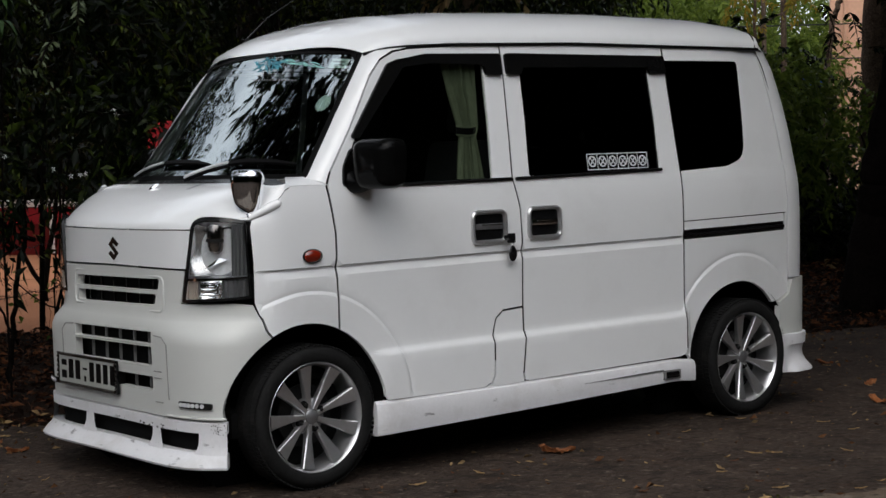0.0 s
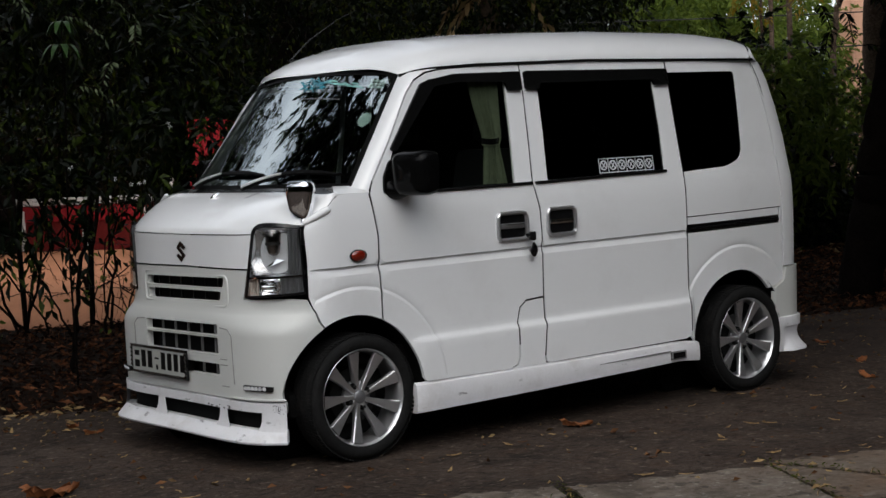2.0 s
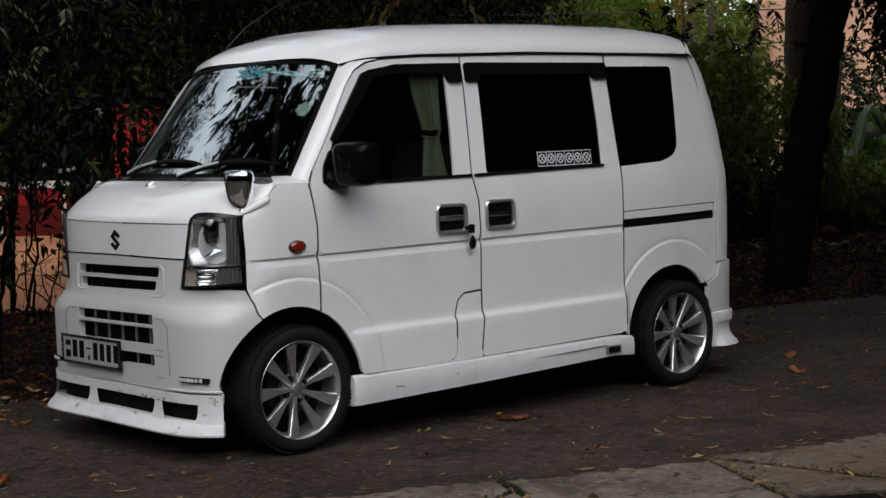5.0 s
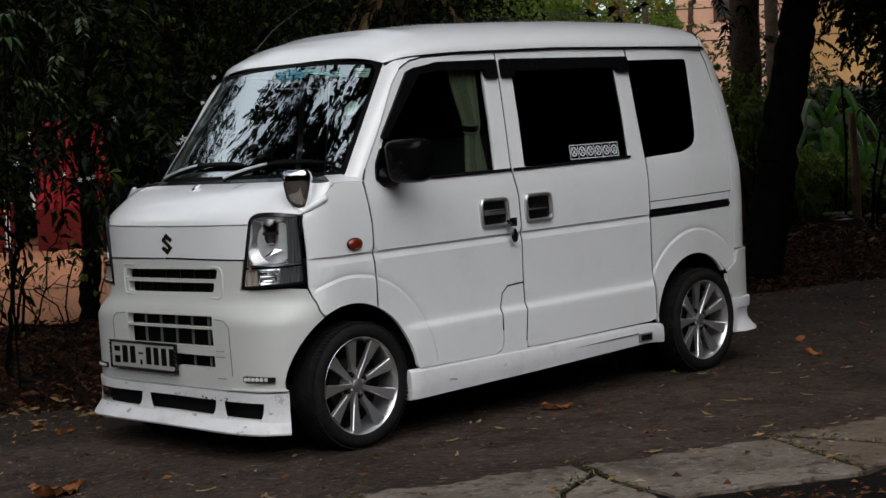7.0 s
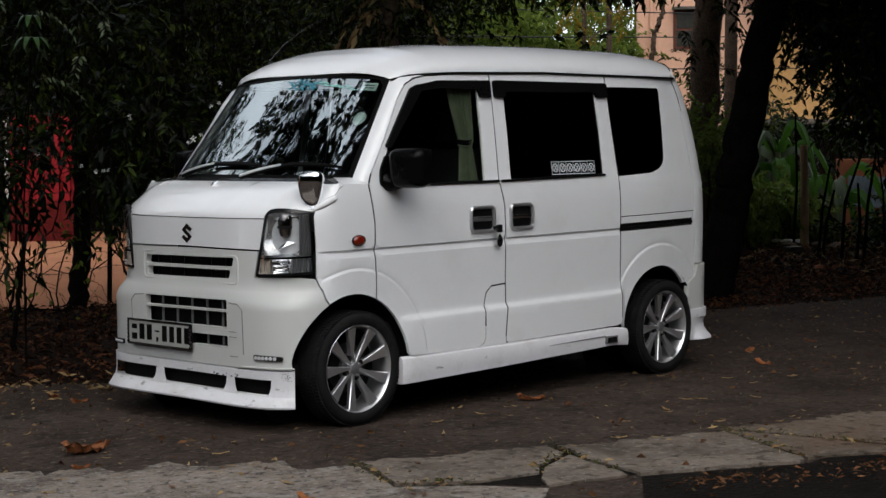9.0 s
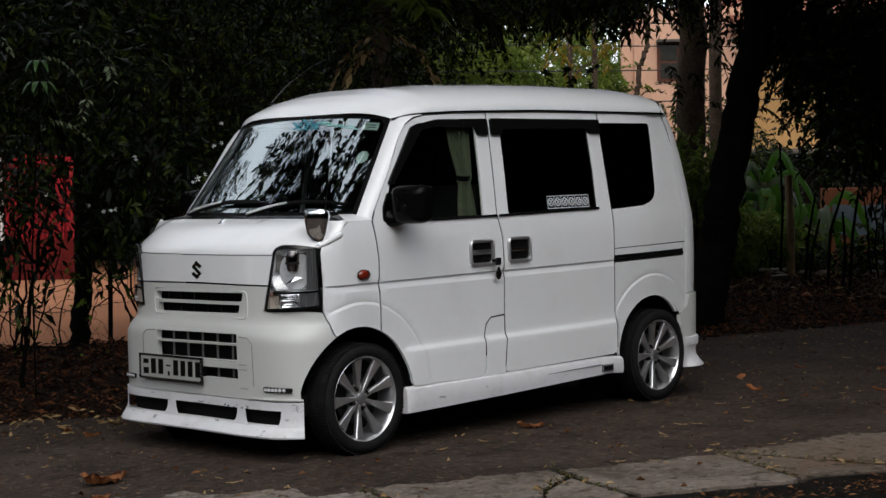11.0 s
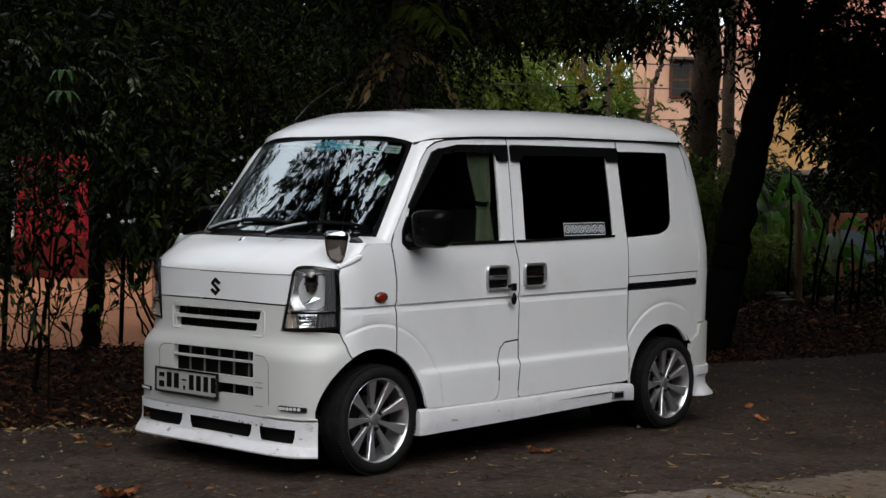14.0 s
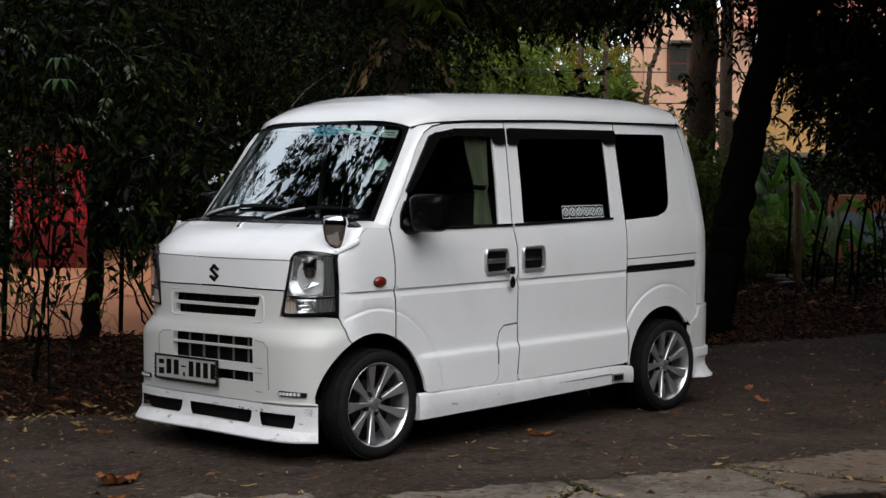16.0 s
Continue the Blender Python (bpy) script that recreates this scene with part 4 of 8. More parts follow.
for s in (1, -1):
    hp = [(qy(0.470, 0.72), 0.709), (qfx(-0.243, 0.724), 0.724), (qfx(-0.245, 1.006), 1.006), (qy(0.56), 1.008), (qy(0.526), 1.003)]
    lamp_hole = inset(rounded(hp, [0.012, 0.012, 0.015, 0.01, 0.02]), 0.011)
    v, f = panel(rounded(hp, [0.012, 0.012, 0.015, 0.01, 0.02]), holes=(lamp_hole,), place=lamp_skin, sides=(s,), off=0.001, thick=0.012, grid=0.02)
    head = mesh_part("headlamp", v, f, BLACK, van, "clear headlamp in a black rim")
    v, f = panel(inset(lamp_hole, -0.002), place=lamp_skin, sides=(s,), off=0.050, thick=-0.04, grid=0.03)
    mesh_part("reflector", v, f, CHROME_DULL, head)
    v, f = panel(inset(lamp_hole, -0.001), place=lamp_skin, sides=(s,), off=0.005, thick=0.002, grid=0.03)
    mesh_part("lens", v, f, LENS, head)
    # bowl with bulb, fluted side, indicator and side lamp cells, divider
    def inlay(name, q0, q1, z0, z1, depth, material, n=18):
        rows = [[lamp_skin(q0 + (q1 - q0) * i / n, z0 + (z1 - z0) * j / n, depth(i / n * 2 - 1, j / n * 2 - 1)) for i in range(n + 1)] for j in range(n + 1)]
        v, f = strip([[Vector((p.x, p.y * s, p.z)) for p in row] for row in rows], s < 0)
        return mesh_part(name, v, f, material, head)
    qa, qb, qc = qy(0.500), qy(0.640), qfx(-0.252, 0.85)
    inlay("lamp_bowl", qa + 0.004, qb + 0.030, 0.808, 0.992,
          lambda u, w: 0.014 + 0.075 * max(0.0, 1 - 0.5 * (u - 0.35) ** 2 - 0.55 * w * w), LAMPBOWL, 34)
    inlay("lamp_flute", qb + 0.034, qc, 0.808, 0.992, lambda u, w: 0.014 + 0.006 * math.sin(u * 13), ALLOY_DARK, 36)
    inlay("lamp_cell", qy(0.482) + 0.004, qy(0.552), 0.722, 0.788, lambda u, w: 0.014 + 0.016 * (1 - u * u) + 0.004 * math.sin(u * 11), AMBER, 24)
    inlay("lamp_cell", qy(0.556), qy(0.632), 0.724, 0.790, lambda u, w: 0.012 + 0.034 * max(0.0, 1 - 0.7 * (u * u + w * w)) + 0.003 * math.sin(w * 12), BOWL, 20)
    inlay("lamp_cell", qy(0.637), qc, 0.728, 0.794, lambda u, w: 0.014 + 0.006 * math.sin(u * 14), ALLOY_DARK, 36)
    # dark bulb hood hanging from the top, and the bright facets round it
    rows = []
    for z, half, out in ((0.990, 0.044, 0.016), (0.968, 0.048, 0.012), (0.945, 0.046, 0.012), (0.915, 0.042, 0.014), (0.896, 0.034, 0.020), (0.886, 0.016, 0.036)):
        rows.append([lamp_skin(qy(0.602) + half * math.sin(a), z, out + 0.034 * (1 - math.cos(a))) for a in np.linspace(-1.5, 1.5, 13)])
    v, f = strip([[Vector((p.x, p.y * s, p.z)) for p in row] for row in rows], s > 0)
    hood_ob = mesh_part("bulb_shield", v, f, STEEL_BRIGHT, head)
    rows = [[lamp_skin(qy(0.602) + 0.050 * math.sin(a), z, 0.010 + 0.034 * (1 - math.cos(a))) for a in np.linspace(-1.4, 1.4, 11)] for z in (0.942, 0.930)]
    v, f = strip([[Vector((p.x, p.y * s, p.z)) for p in row] for row in rows], s > 0)
    mesh_part("shield_band", v, f, STEEL, hood_ob)
    for corners, out in ((((0.540, 0.822), (0.570, 0.836), (0.612, 0.872), (0.640, 0.866), (0.602, 0.846)), (0.016, 0.028, 0.046, 0.042, 0.022)),
                         (((0.560, 0.972), (0.584, 0.984), (0.588, 0.952)), (0.026, 0.016, 0.046))):
        p3 = [lamp_skin(qy(y), z, o) for (y, z), o in zip(corners, out)]
        p3 = [Vector((p.x, p.y * s, p.z)) for p in p3]
        mid = sum(p3, Vector()) / len(p3) + Vector((0.004, 0, -0.003))
        k3 = len(p3)
        mesh_part("bright_facet", p3 + [mid], [((i, (i + 1) % k3, k3) if s > 0 else ((i + 1) % k3, i, k3)) for i in range(k3)], BOWL, head, smooth=False)
    v, f = panel([(qy(0.498), 0.789), (qc, 0.797), (qc, 0.805), (qy(0.500), 0.797)], place=lamp_skin, sides=(s,), off=0.009, thick=0.035, grid=0.02)
    mesh_part("lamp_divider", v, f, CHROME, head)


# wheels
def wheel(x, s, turn=100):
    hub = (x, s * -0.665, 0.268)
    w = new("wheel")
    w.parent, w.location = van, hub
    tagged(w, "nine-spoke silver alloy wheel with black tyre")
    if s < 0:
        w.rotation_euler = (0, 0, math.pi)
    prof = [(0.200, 0.058), (0.208, 0.070), (0.220, 0.077), (0.240, 0.079), (0.254, 0.072), (0.262, 0.062), (0.2665, 0.045), (0.268, 0.0),
            (0.2665, -0.05), (0.262, -0.075), (0.24, -0.085), (0.21, -0.08), (0.200, -0.07)]
    part("tyre", lathe(prof, 72), RUBBER, w)
    bm = bmesh.new()
    for k in range(96):
        a = 2 * math.pi * k / 96
        for h0, h1, dz in ((0.040, 0.066, 0.0), (-0.015, 0.030, 0.03), (-0.066, -0.02, 0.0)):
            m = Matrix.Rotation(-a - dz, 4, "Y")
            add_box(bm, (0.2630, -h1, -0.0062), (0.2695, -h0, 0.0062), 0, m)
    part("tread", bm, RUBBER, w, smooth=False)
    part("rim", lathe([(0.203, -0.07), (0.192, -0.06), (0.188, 0.02), (0.193, 0.048), (0.199, 0.062), (0.2045, 0.069), (0.2085, 0.066), (0.207, 0.04)], 72), ALLOY, w)
    # near-black disc added behind the spokes, standing for the wheel's inner shade
    part("barrel", lathe([(0.190, -0.052), (0.05, -0.062), (0.0, -0.062)], 40), INNER, w)
    part("brake_disc", lathe([(0.118, -0.022), (0.118, -0.014), (0.07, -0.012), (0.05, 0.0), (0.0, 0.004)], 40), STEEL, w)
    for k in range(9):
        ang = radians(turn + 40 * k)
        rows = []
        for r, half, top, dep in ((0.026, 0.0100, 0.036, 0.030), (0.052, 0.0105, 0.036, 0.030), (0.085, 0.0125, 0.040, 0.026), (0.125, 0.0175, 0.047, 0.022),
                                  (0.165, 0.0235, 0.054, 0.02), (0.195, 0.0280, 0.061, 0.02)):
            tw = 0.07 * (r - 0.05)
            sec = [(-half, top - dep), (-half, top - 0.004), (-half + 0.003, top), (0.0, top + 0.001), (half - 0.003, top), (half, top - 0.004), (half, top - dep)]
            row = []
            for t, h in sec:
                aa = ang + math.atan2(t, r) + tw
                row.append(Vector((r * math.cos(aa), -h, r * math.sin(aa))))
            rows.append(row)
        v, f = strip(rows)
        mesh_part("spoke", v, f, ALLOY, w)
    part("hub_cap", lathe([(0.0, 0.044), (0.022, 0.043), (0.028, 0.039), (0.030, 0.026), (0.050, 0.019), (0.066, 0.016), (0.070, 0.008), (0.070, 0.0)], 36), ALLOY_DARK, w)
    for k in range(4):
        a = radians(25 + 90 * k)
        # black stub painted as the shade of a lug hole, without a hollow
        part("nut_recess", lathe([(0.0, 0.0345), (0.0120, 0.0345), (0.0145, 0.030), (0.0145, 0.012)], 14, Matrix.Translation((0.050 * math.cos(a), 0, 0.050 * math.sin(a)))), INNER, w)
        part("wheel_nut", lathe([(0.0, 0.041), (0.006, 0.040), (0.0085, 0.0365), (0.0085, 0.02)], 6, Matrix.Translation((0.050 * math.cos(a), 0, 0.050 * math.sin(a)))), STEEL, w)
    return w


for x in (0.0, 2.40):
    for s in (1, -1):
        wheel(x, s)
        cx, cz, r = ARCH_F if x == 0 else ARCH_R
        rows = []
        for a in np.linspace(-10, 190, 30):
            rows.append([Vector((cx + (r + 0.012) * math.cos(radians(a)), s * y, cz + (r + 0.012) * math.sin(radians(a)))) for y in (-0.722 + (0.16 * smooth01(95, 150, a) if x == 0 else 0.0), -0.54, -0.42)])
        v, f = strip(rows, s > 0)
        mesh_part("wheel_arch_liner", v, f, INNER, van)
        part("wheel_arch_back", lathe([(0.36, 0.0), (0.001, 0.0)], 32, Matrix.Translation((cx, s * -0.43, cz))), INNER, van)
part("underbody", box((-0.30, -0.62, 0.20), (2.80, 0.62, 0.31), 0.03), INNER, van)

# door handles, key, indicator, rail
for s in (1, -1):
    for x0, x1, zb in ((0.757, 0.945, 0.866), (1.055, 1.243, 0.872)):
        ring = rounded([(qx(x0), zb), (qx(x1), zb + 0.002), (qx(x1), zb + 0.140), (qx(x0), zb + 0.138)], 0.038, 6)
        hole = inset(ring, 0.018)
        v, f = panel(ring, holes=(hole,), sides=(s,), off=-0.007, thick=0.012, grid=0.02)
        h = mesh_part("door_handle", v, f, ALLOY, van, "chrome door handle surround with black cup")
        v, f = panel(hole, sides=(s,), off=-0.001, thick=0.004, grid=0.03)
        mesh_part("handle_cup", v, f, BLACK, h)
        mid = inset(ring, 0.009)
        pts = [skin(*p, -0.0065) for p in mid + mid[:1]]
        part("chrome_bead", tube([(p.x, p.y * s, p.z) for p in pts], 0.0085, 8, None, False), ALLOY, h)
        ym = s * -0.7405
        part("handle_flap", box((x0 + 0.022, ym - 0.006, zb + 0.060), (x1 - 0.022, ym + 0.006, zb + 0.084), 0.005), ALLOY_DARK if x0 < 1 else CHROME, h)
        part("handle_lip", box((x0 + 0.05, ym - 0.009, zb + 0.076), (x1 - 0.03, ym + 0.004, zb + 0.081), 0.002), CHROME, h)
    rail = [skin(qx(1.988 + 0.736 * k / 8), 0.848 + 0.012 * k / 8, 0.010) for k in range(9)]
    part("slide_rail", tube([(p.x, p.y * s, p.z) for p in rail], 0.011, 8), BLACK, van)
    v, f = panel(inset(side(RAIL), -0.003), sides=(s,), off=0.012, thick=0.004, grid=0.03)
    mesh_part("rail_channel", v, f, INNER, van)
    v, f = panel(side([(1.988, 0.9095), (2.733, 0.9225), (2.733, 0.9265), (1.988, 0.9135)]), sides=(s,), off=-0.0008, thick=0.002, grid=0.05)
    mesh_part("rail_seam", v, f, BLACK, van)
    m = Matrix.Translation((-0.003, s * -0.742, 0.866)) @ Matrix.Diagonal((1.5, 1 if s > 0 else -1, 0.92, 1))
    ind = part("side_indicator", lathe([(0.0255, 0.0), (0.0255, 0.004), (0.021, 0.010), (0.012, 0.014), (0.0, 0.0155)], 28, m), ORANGE, van, "orange side indicator lens")
    part("indicator_rim", lathe([(0.0255, -0.004), (0.0290, -0.002), (0.0283, 0.003), (0.0255, 0.0045)], 28, m), BLACK, ind)

# visors over the side windows
for s in (1, -1):
    for vis in ([(0.47, 1.598), (0.60, 1.622), (0.995, 1.632), (0.995, 1.545), (0.912, 1.545), (0.90, 1.585), (0.62, 1.585), (0.49, 1.568), (0.24, 1.29), (0.21, 1.30), (0.42, 1.585)],
                [(1.022, 1.548), (1.10, 1.548), (1.11, 1.578), (1.84, 1.59), (1.855, 1.562), (1.954, 1.565), (1.950, 1.642), (1.020, 1.634)]):
        v, f = panel(rounded(side(vis), 0.014), sides=(s,), off=-0.016, thick=0.014, grid=0.03)
        mesh_part("window_visor", v, f, VISOR, van, "dark smoked rain visor")
    for a, b in (((0.19, 1.113), (0.99, 1.124)), ((1.01, 1.124), (1.862, 1.144))):
        pts = [skin(qx(a[0] + (b[0] - a[0]) * k / 8), a[1] + (b[1] - a[1]) * k / 8, -0.004) for k in range(9)]
        part("window_sill_strip", tube([(p.x, p.y * s, p.z) for p in pts], 0.0075, 6), BLACK, van)

# black door mirrors
for s in (1, -1):
    rows = []
    for e, k in ((-0.060, 0.0), (-0.060, 0.55), (-0.055, 0.76), (-0.040, 0.92), (-0.010, 1.0), (0.030, 1.0), (0.050, 0.97), (0.052, 0.90), (0.046, 0.86), (0.046, 0.0)):
        ring = []
        for j in range(37):
            a = 2 * math.pi * j / 36
            c, d = math.cos(a), math.sin(a)
            y, z = math.copysign(abs(c) ** 0.42, c), math.copysign(abs(d) ** 0.42, d)
            ring.append(Vector((e, k * (0.097 + 0.006 * z) * y, k * 0.095 * z)))
        rows.append(ring)
    turn = Matrix.Translation((0.235, s * -0.842, 1.200)) @ Matrix.Rotation(radians(12 * s), 4, "Z")
    v, f = strip([[turn @ p for p in row] for row in rows], True)
    mir = mesh_part("door_mirror", v, f, MIRRORBLACK, van, "black plastic door mirror")
    part("mirror_arm", tube([(0.205, s * -0.705, 1.135), (0.215, s * -0.745, 1.125), (0.225, s * -0.80, 1.135), (0.235, s * -0.835, 1.15)], [0.050, 0.036, 0.030, 0.028], 12), MIRRORBLACK, mir)
    tri = inset(side([(0.150, 1.112), (0.300, 1.114), (0.300, 1.20), (0.205, 1.268), (0.158, 1.19)]), 0.002)
    v, f = panel(rounded(tri, 0.02), sides=(s,), off=-0.012, thick=0.014, grid=0.03)
    mesh_part("mirror_base", v, f, MIRRORBLACK, mir)
    part("mirror_glass", box((0.2905, s * -0.842 - 0.075, 1.125), (0.2925, s * -0.842 + 0.075, 1.275)), CHROME, mir)

# chrome parking mirror on the near wing
def cup():
    rows = []
    for h, w in ((-0.072, 0.004), (-0.071, 0.026), (-0.062, 0.0355), (-0.030, 0.0450), (0.020, 0.052), (0.048, 0.0545), (0.062, 0.052), (0.069, 0.046), (0.072, 0.034), (0.073, 0.002)):
        ring = []
        for k in range(33):
            a = 2 * math.pi * k / 32
            c, d = math.cos(a), math.sin(a)
            ring.append(Vector((0.78 * w * math.copysign(abs(c) ** 0.62, c), w * math.copysign(abs(d) ** 0.6, d), h)))
        rows.append(ring)
    v, f = strip(rows)
    turn = Matrix.Translation((-0.222, -0.660, 1.108)) @ Matrix.Rotation(radians(28), 4, "Z") @ Matrix.Scale(1.12, 4)
    return [turn @ p for p in v], f
v, f = cup()
pm = mesh_part("wing_mirror", v, f, CHROME, van, "chrome parking mirror on a white stalk")
bm = tube([(-0.224, -0.664, 1.05), (-0.226, -0.676, 1.022), (-0.228, -0.684, 1.012)], [0.017, 0.016, 0.015], 10)
part("mirror_neck", bm, CHROME, pm)
bm = tube([(-0.236, -0.688, 1.014), (-0.205, -0.703, 1.030), (-0.165, -0.718, 1.052), (-0.135, -0.726, 1.066), (-0.125, -0.727, 1.070)], [0.010, 0.014, 0.017, 0.015, 0.006], 12)
part("mirror_stalk", bm, WHITE, pm)

part("dashboard_paper", box((0.035, 0.28, 1.160), (0.125, 0.54, 1.1635), 0.0), STICKER, van, "white paper lying on the dashboard")

# wipers: a flat arm, its sky glint painted as a pale bar, and a long blade
def flat_bar(points, halves, thick):
    up, out = Vector((0.61, 0, 0.79)), Vector((-0.79, 0, 0.61))
    rows = []
    for p, h in zip(points, halves):
        rows.append([p + up * h, p + up * h * 0.7 + out * thick, p - up * h * 0.7 + out * thick, p - up * h, p + up * h])
    return strip(rows)


for (u0, t0), (u1, t1), (u2, t2), (u3, t3) in (((0.84, 0.010), (0.40, 0.112), (0.12, 0.122), (-0.20, 0.096)), ((-0.02, -0.005), (-0.39, 0.098), (-0.56, 0.118), (-0.93, 0.088))):
    line = [ws_point(u0 + (u1 - u0) * k / 5, t0 + (t1 - t0) * k / 5, -0.028 - 0.006 * math.sin(math.pi * k / 5)) for k in range(6)]
    v, f = flat_bar(line, [0.008, 0.008, 0.0075, 0.007, 0.006, 0.005], 0.006)
    wp = mesh_part("wiper", v, f, CHROME_DULL, van, "black windscreen wiper, its arm's glint drawn as a pale bar")
    v, f = flat_bar([p + Vector((0.004, 0, -0.012)) for p in line], [0.012, 0.012, 0.011, 0.010, 0.009, 0.007], 0.006)
    mesh_part("arm_body", v, f, FRIT, wp)
    line = [ws_point(u1 + (u1 - u2) * 0.25, t1 - 0.004, -0.012)] + [ws_point(u, t, -0.016) for u, t in ((u1, t1 + 0.004), ((u1 + u2) / 2, (t1 + t2) / 2 + 0.006), (u2, t2), ((u2 + u3) / 2, (t2 + t3) / 2 + 0.008), (u3, t3))]
    v, f = flat_bar(line, [0.003, 0.010, 0.012, 0.013, 0.010, 0.004], 0.010)
    mesh_part("wiper_blade", v, f, FRIT, wp)
noz = part("washer_nozzle", tube([(-0.222, 0.075, 1.116), (-0.205, 0.070, 1.127), (-0.186, 0.066, 1.139)], [0.005, 0.010, 0.006], 8), CHROME, van)
part("jet", tube([(-0.190, 0.078, 1.128), (-0.183, 0.084, 1.134)], [0.007, 0.005], 6), BLACK, noz)

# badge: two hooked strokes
def logo():
    bm = bmesh.new()
    half = [(0.0, 1.0), (1.0, 0.45), (0.62, 0.20), (0.0, 0.50), (-0.25, 0.38), (0.9, -0.35)]
    outline = half + [(-u, -w) for u, w in half]
    bm.faces.new([bm.verts.new((0.0, -0.041 * u, 0.046 * w)) for u, w in outline])
    r = bmesh.ops.extrude_face_region(bm, geom=bm.faces[:])
    bmesh.ops.translate(bm, vec=(-0.004, 0, 0), verts=[e for e in r["geom"] if isinstance(e, bmesh.types.BMVert)])
    bmesh.ops.recalc_face_normals(bm, faces=bm.faces[:])
    bmesh.ops.transform(bm, matrix=Matrix.Translation((-0.4225, 0.004, 0.896)) @ Matrix.Rotation(radians(-2), 4, "Y"), verts=bm.verts[:])
    return bm
part("badge", logo(), BLACK, van, "dark angular badge on the nose", smooth=False)

# number plate in a studded frame, its characters as bars
pl = part("number_plate", box((-0.4735, -0.074, 0.350), (-0.4695, 0.416, 0.466), 0.001), PLATE, van, "white number plate in a black studded frame")
bm = bmesh.new()
for lo, hi in (((-0.477, -0.080, 0.461), (-0.464, 0.422, 0.470)), ((-0.477, -0.080, 0.344), (-0.464, 0.422, 0.353)),
               ((-0.477, -0.080, 0.344), (-0.464, -0.071, 0.470)), ((-0.477, 0.413, 0.344), (-0.464, 0.422, 0.470))):
    add_box(bm, lo, hi, 0.003)
part("plate_frame", bm, BLACK, pl)
bm = bmesh.new()
for k in range(26):
    for z in (0.4655, 0.3485):
        turn = Matrix.Translation((-0.477, -0.072 + k * 0.0194, z)) @ Matrix.Rotation(radians(35), 4, "X")
        add_box(bm, (-0.004, -0.0075, -0.0028), (0.003, 0.0075, 0.0028), 0.0, turn)
for k in range(6):
    for y in (-0.0755, 0.4175):
        turn = Matrix.Translation((-0.477, y, 0.359 + k * 0.0194)) @ Matrix.Rotation(radians(-55), 4, "X")
        add_box(bm, (-0.004, -0.0075, -0.0028), (0.003, 0.0075, 0.0028), 0.0, turn)
tagged(part("frame_beading", bm, STEEL_BRIGHT, pl, smooth=False), kind="stuff")
for y0, y1, z0, z1 in ((0.375, 0.425, 0.366, 0.402), (0.375, 0.425, 0.418, 0.445), (0.315, 0.362, 0.370, 0.450), (0.255, 0.302, 0.370, 0.450), (0.195, 0.238, 0.412, 0.424),
                       (0.204, 0.226, 0.366, 0.392), (0.135, 0.180, 0.370, 0.450), (0.078, 0.122, 0.370, 0.450), (0.020, 0.064, 0.370, 0.450), (-0.038, 0.006, 0.370, 0.450)):
    part("plate_bar", box((-0.4750, y0 - 0.027, z0 + 0.002), (-0.4730, y1 - 0.034, z1 - 0.002)), FRIT, pl, smooth=False)
part("plate_bracket", box((-0.465, -0.06, 0.335), (-0.42, 0.40, 0.46), 0.01), INNER, pl)

# running lamps low in the bumper
for s in (1, -1):
    ring = rounded([(qy(0.500), 0.332), (qy(0.638), 0.330), (qy(0.640), 0.352), (qy(0.500), 0.356)], 0.01)
    v, f = panel(ring, sides=(s,), off=-0.010, thick=0.018, grid=0.02)
    dl = mesh_part("running_lamp", v, f, BLACK, van, "slim running lamp with six clear cells")
    for k in range(6):
        c = skin(qy(0.514 + k * 0.0185), 0.343, -0.011)
        # far cells take a darker alloy: their weaker gleam is put into the colour
        part("lamp_cell", lathe([(0.0, 0.003), (0.0085, 0.002), (0.009, -0.004)], 10, Matrix.Translation((c.x, c.y * s, c.z)) @ Matrix.Rotation(radians(-90 + 30 * s), 4, "Z")), ALLOY_DARK if s < 0 else CHROME_DULL, dl)

# key left in the near front door's lock
key = thing("key_fob", "black key fob hanging from the door lock", "key")
part("key_blade", box((0.922, -0.775, 0.878), (0.945, -0.744, 0.900), 0.004), BLACK, key)
part("key_head", box((0.915, -0.785, 0.868), (0.952, -0.772, 0.908), 0.005), BLACK, key)
bm = bmesh.new()
bmesh.ops.create_uvsphere(bm, u_segments=16, v_segments=10, radius=1)
for p in bm.verts:
    k = 1 - 0.45 * max(0, p.co.z)
    p.co = Vector((0.952 + 0.023 * p.co.x * k, -0.765 + 0.006 * p.co.y, 0.826 + 0.033 * p.co.z))
part("fob", bm, BLACK, key)
part("key_ring", tube([(0.945, -0.777, 0.875), (0.950, -0.772, 0.862), (0.952, -0.768, 0.850)], 0.0015, 6), CHROME, key)

# roof aerial
part("aerial", tube([(0.505, 0.48, 1.765), (0.62, 0.49, 1.86), (0.80, 0.50, 1.965), (0.93, 0.50, 2.02)], [0.0035, 0.0025, 0.002, 0.0016], 6), BLACK, van)
part("aerial_foot", box((0.488, 0.466, 1.752), (0.520, 0.494, 1.764), 0.004), BLACK, van)

# stickers
rngw = np.random.default_rng(19)


def stroke(u0, t0, u1, t1, half, bow):
    rows = []
    for k in np.linspace(0, 1, 7):
        w = half * math.sin(math.pi * (0.08 + 0.9 * k))
        u, t = u0 + (u1 - u0) * k, t0 + (t1 - t0) * k + bow * math.sin(math.pi * k)
        rows.append([ws_point(u, t + w, -0.0015), ws_point(u, t - w, -0.0015)])
    return strip(rows)


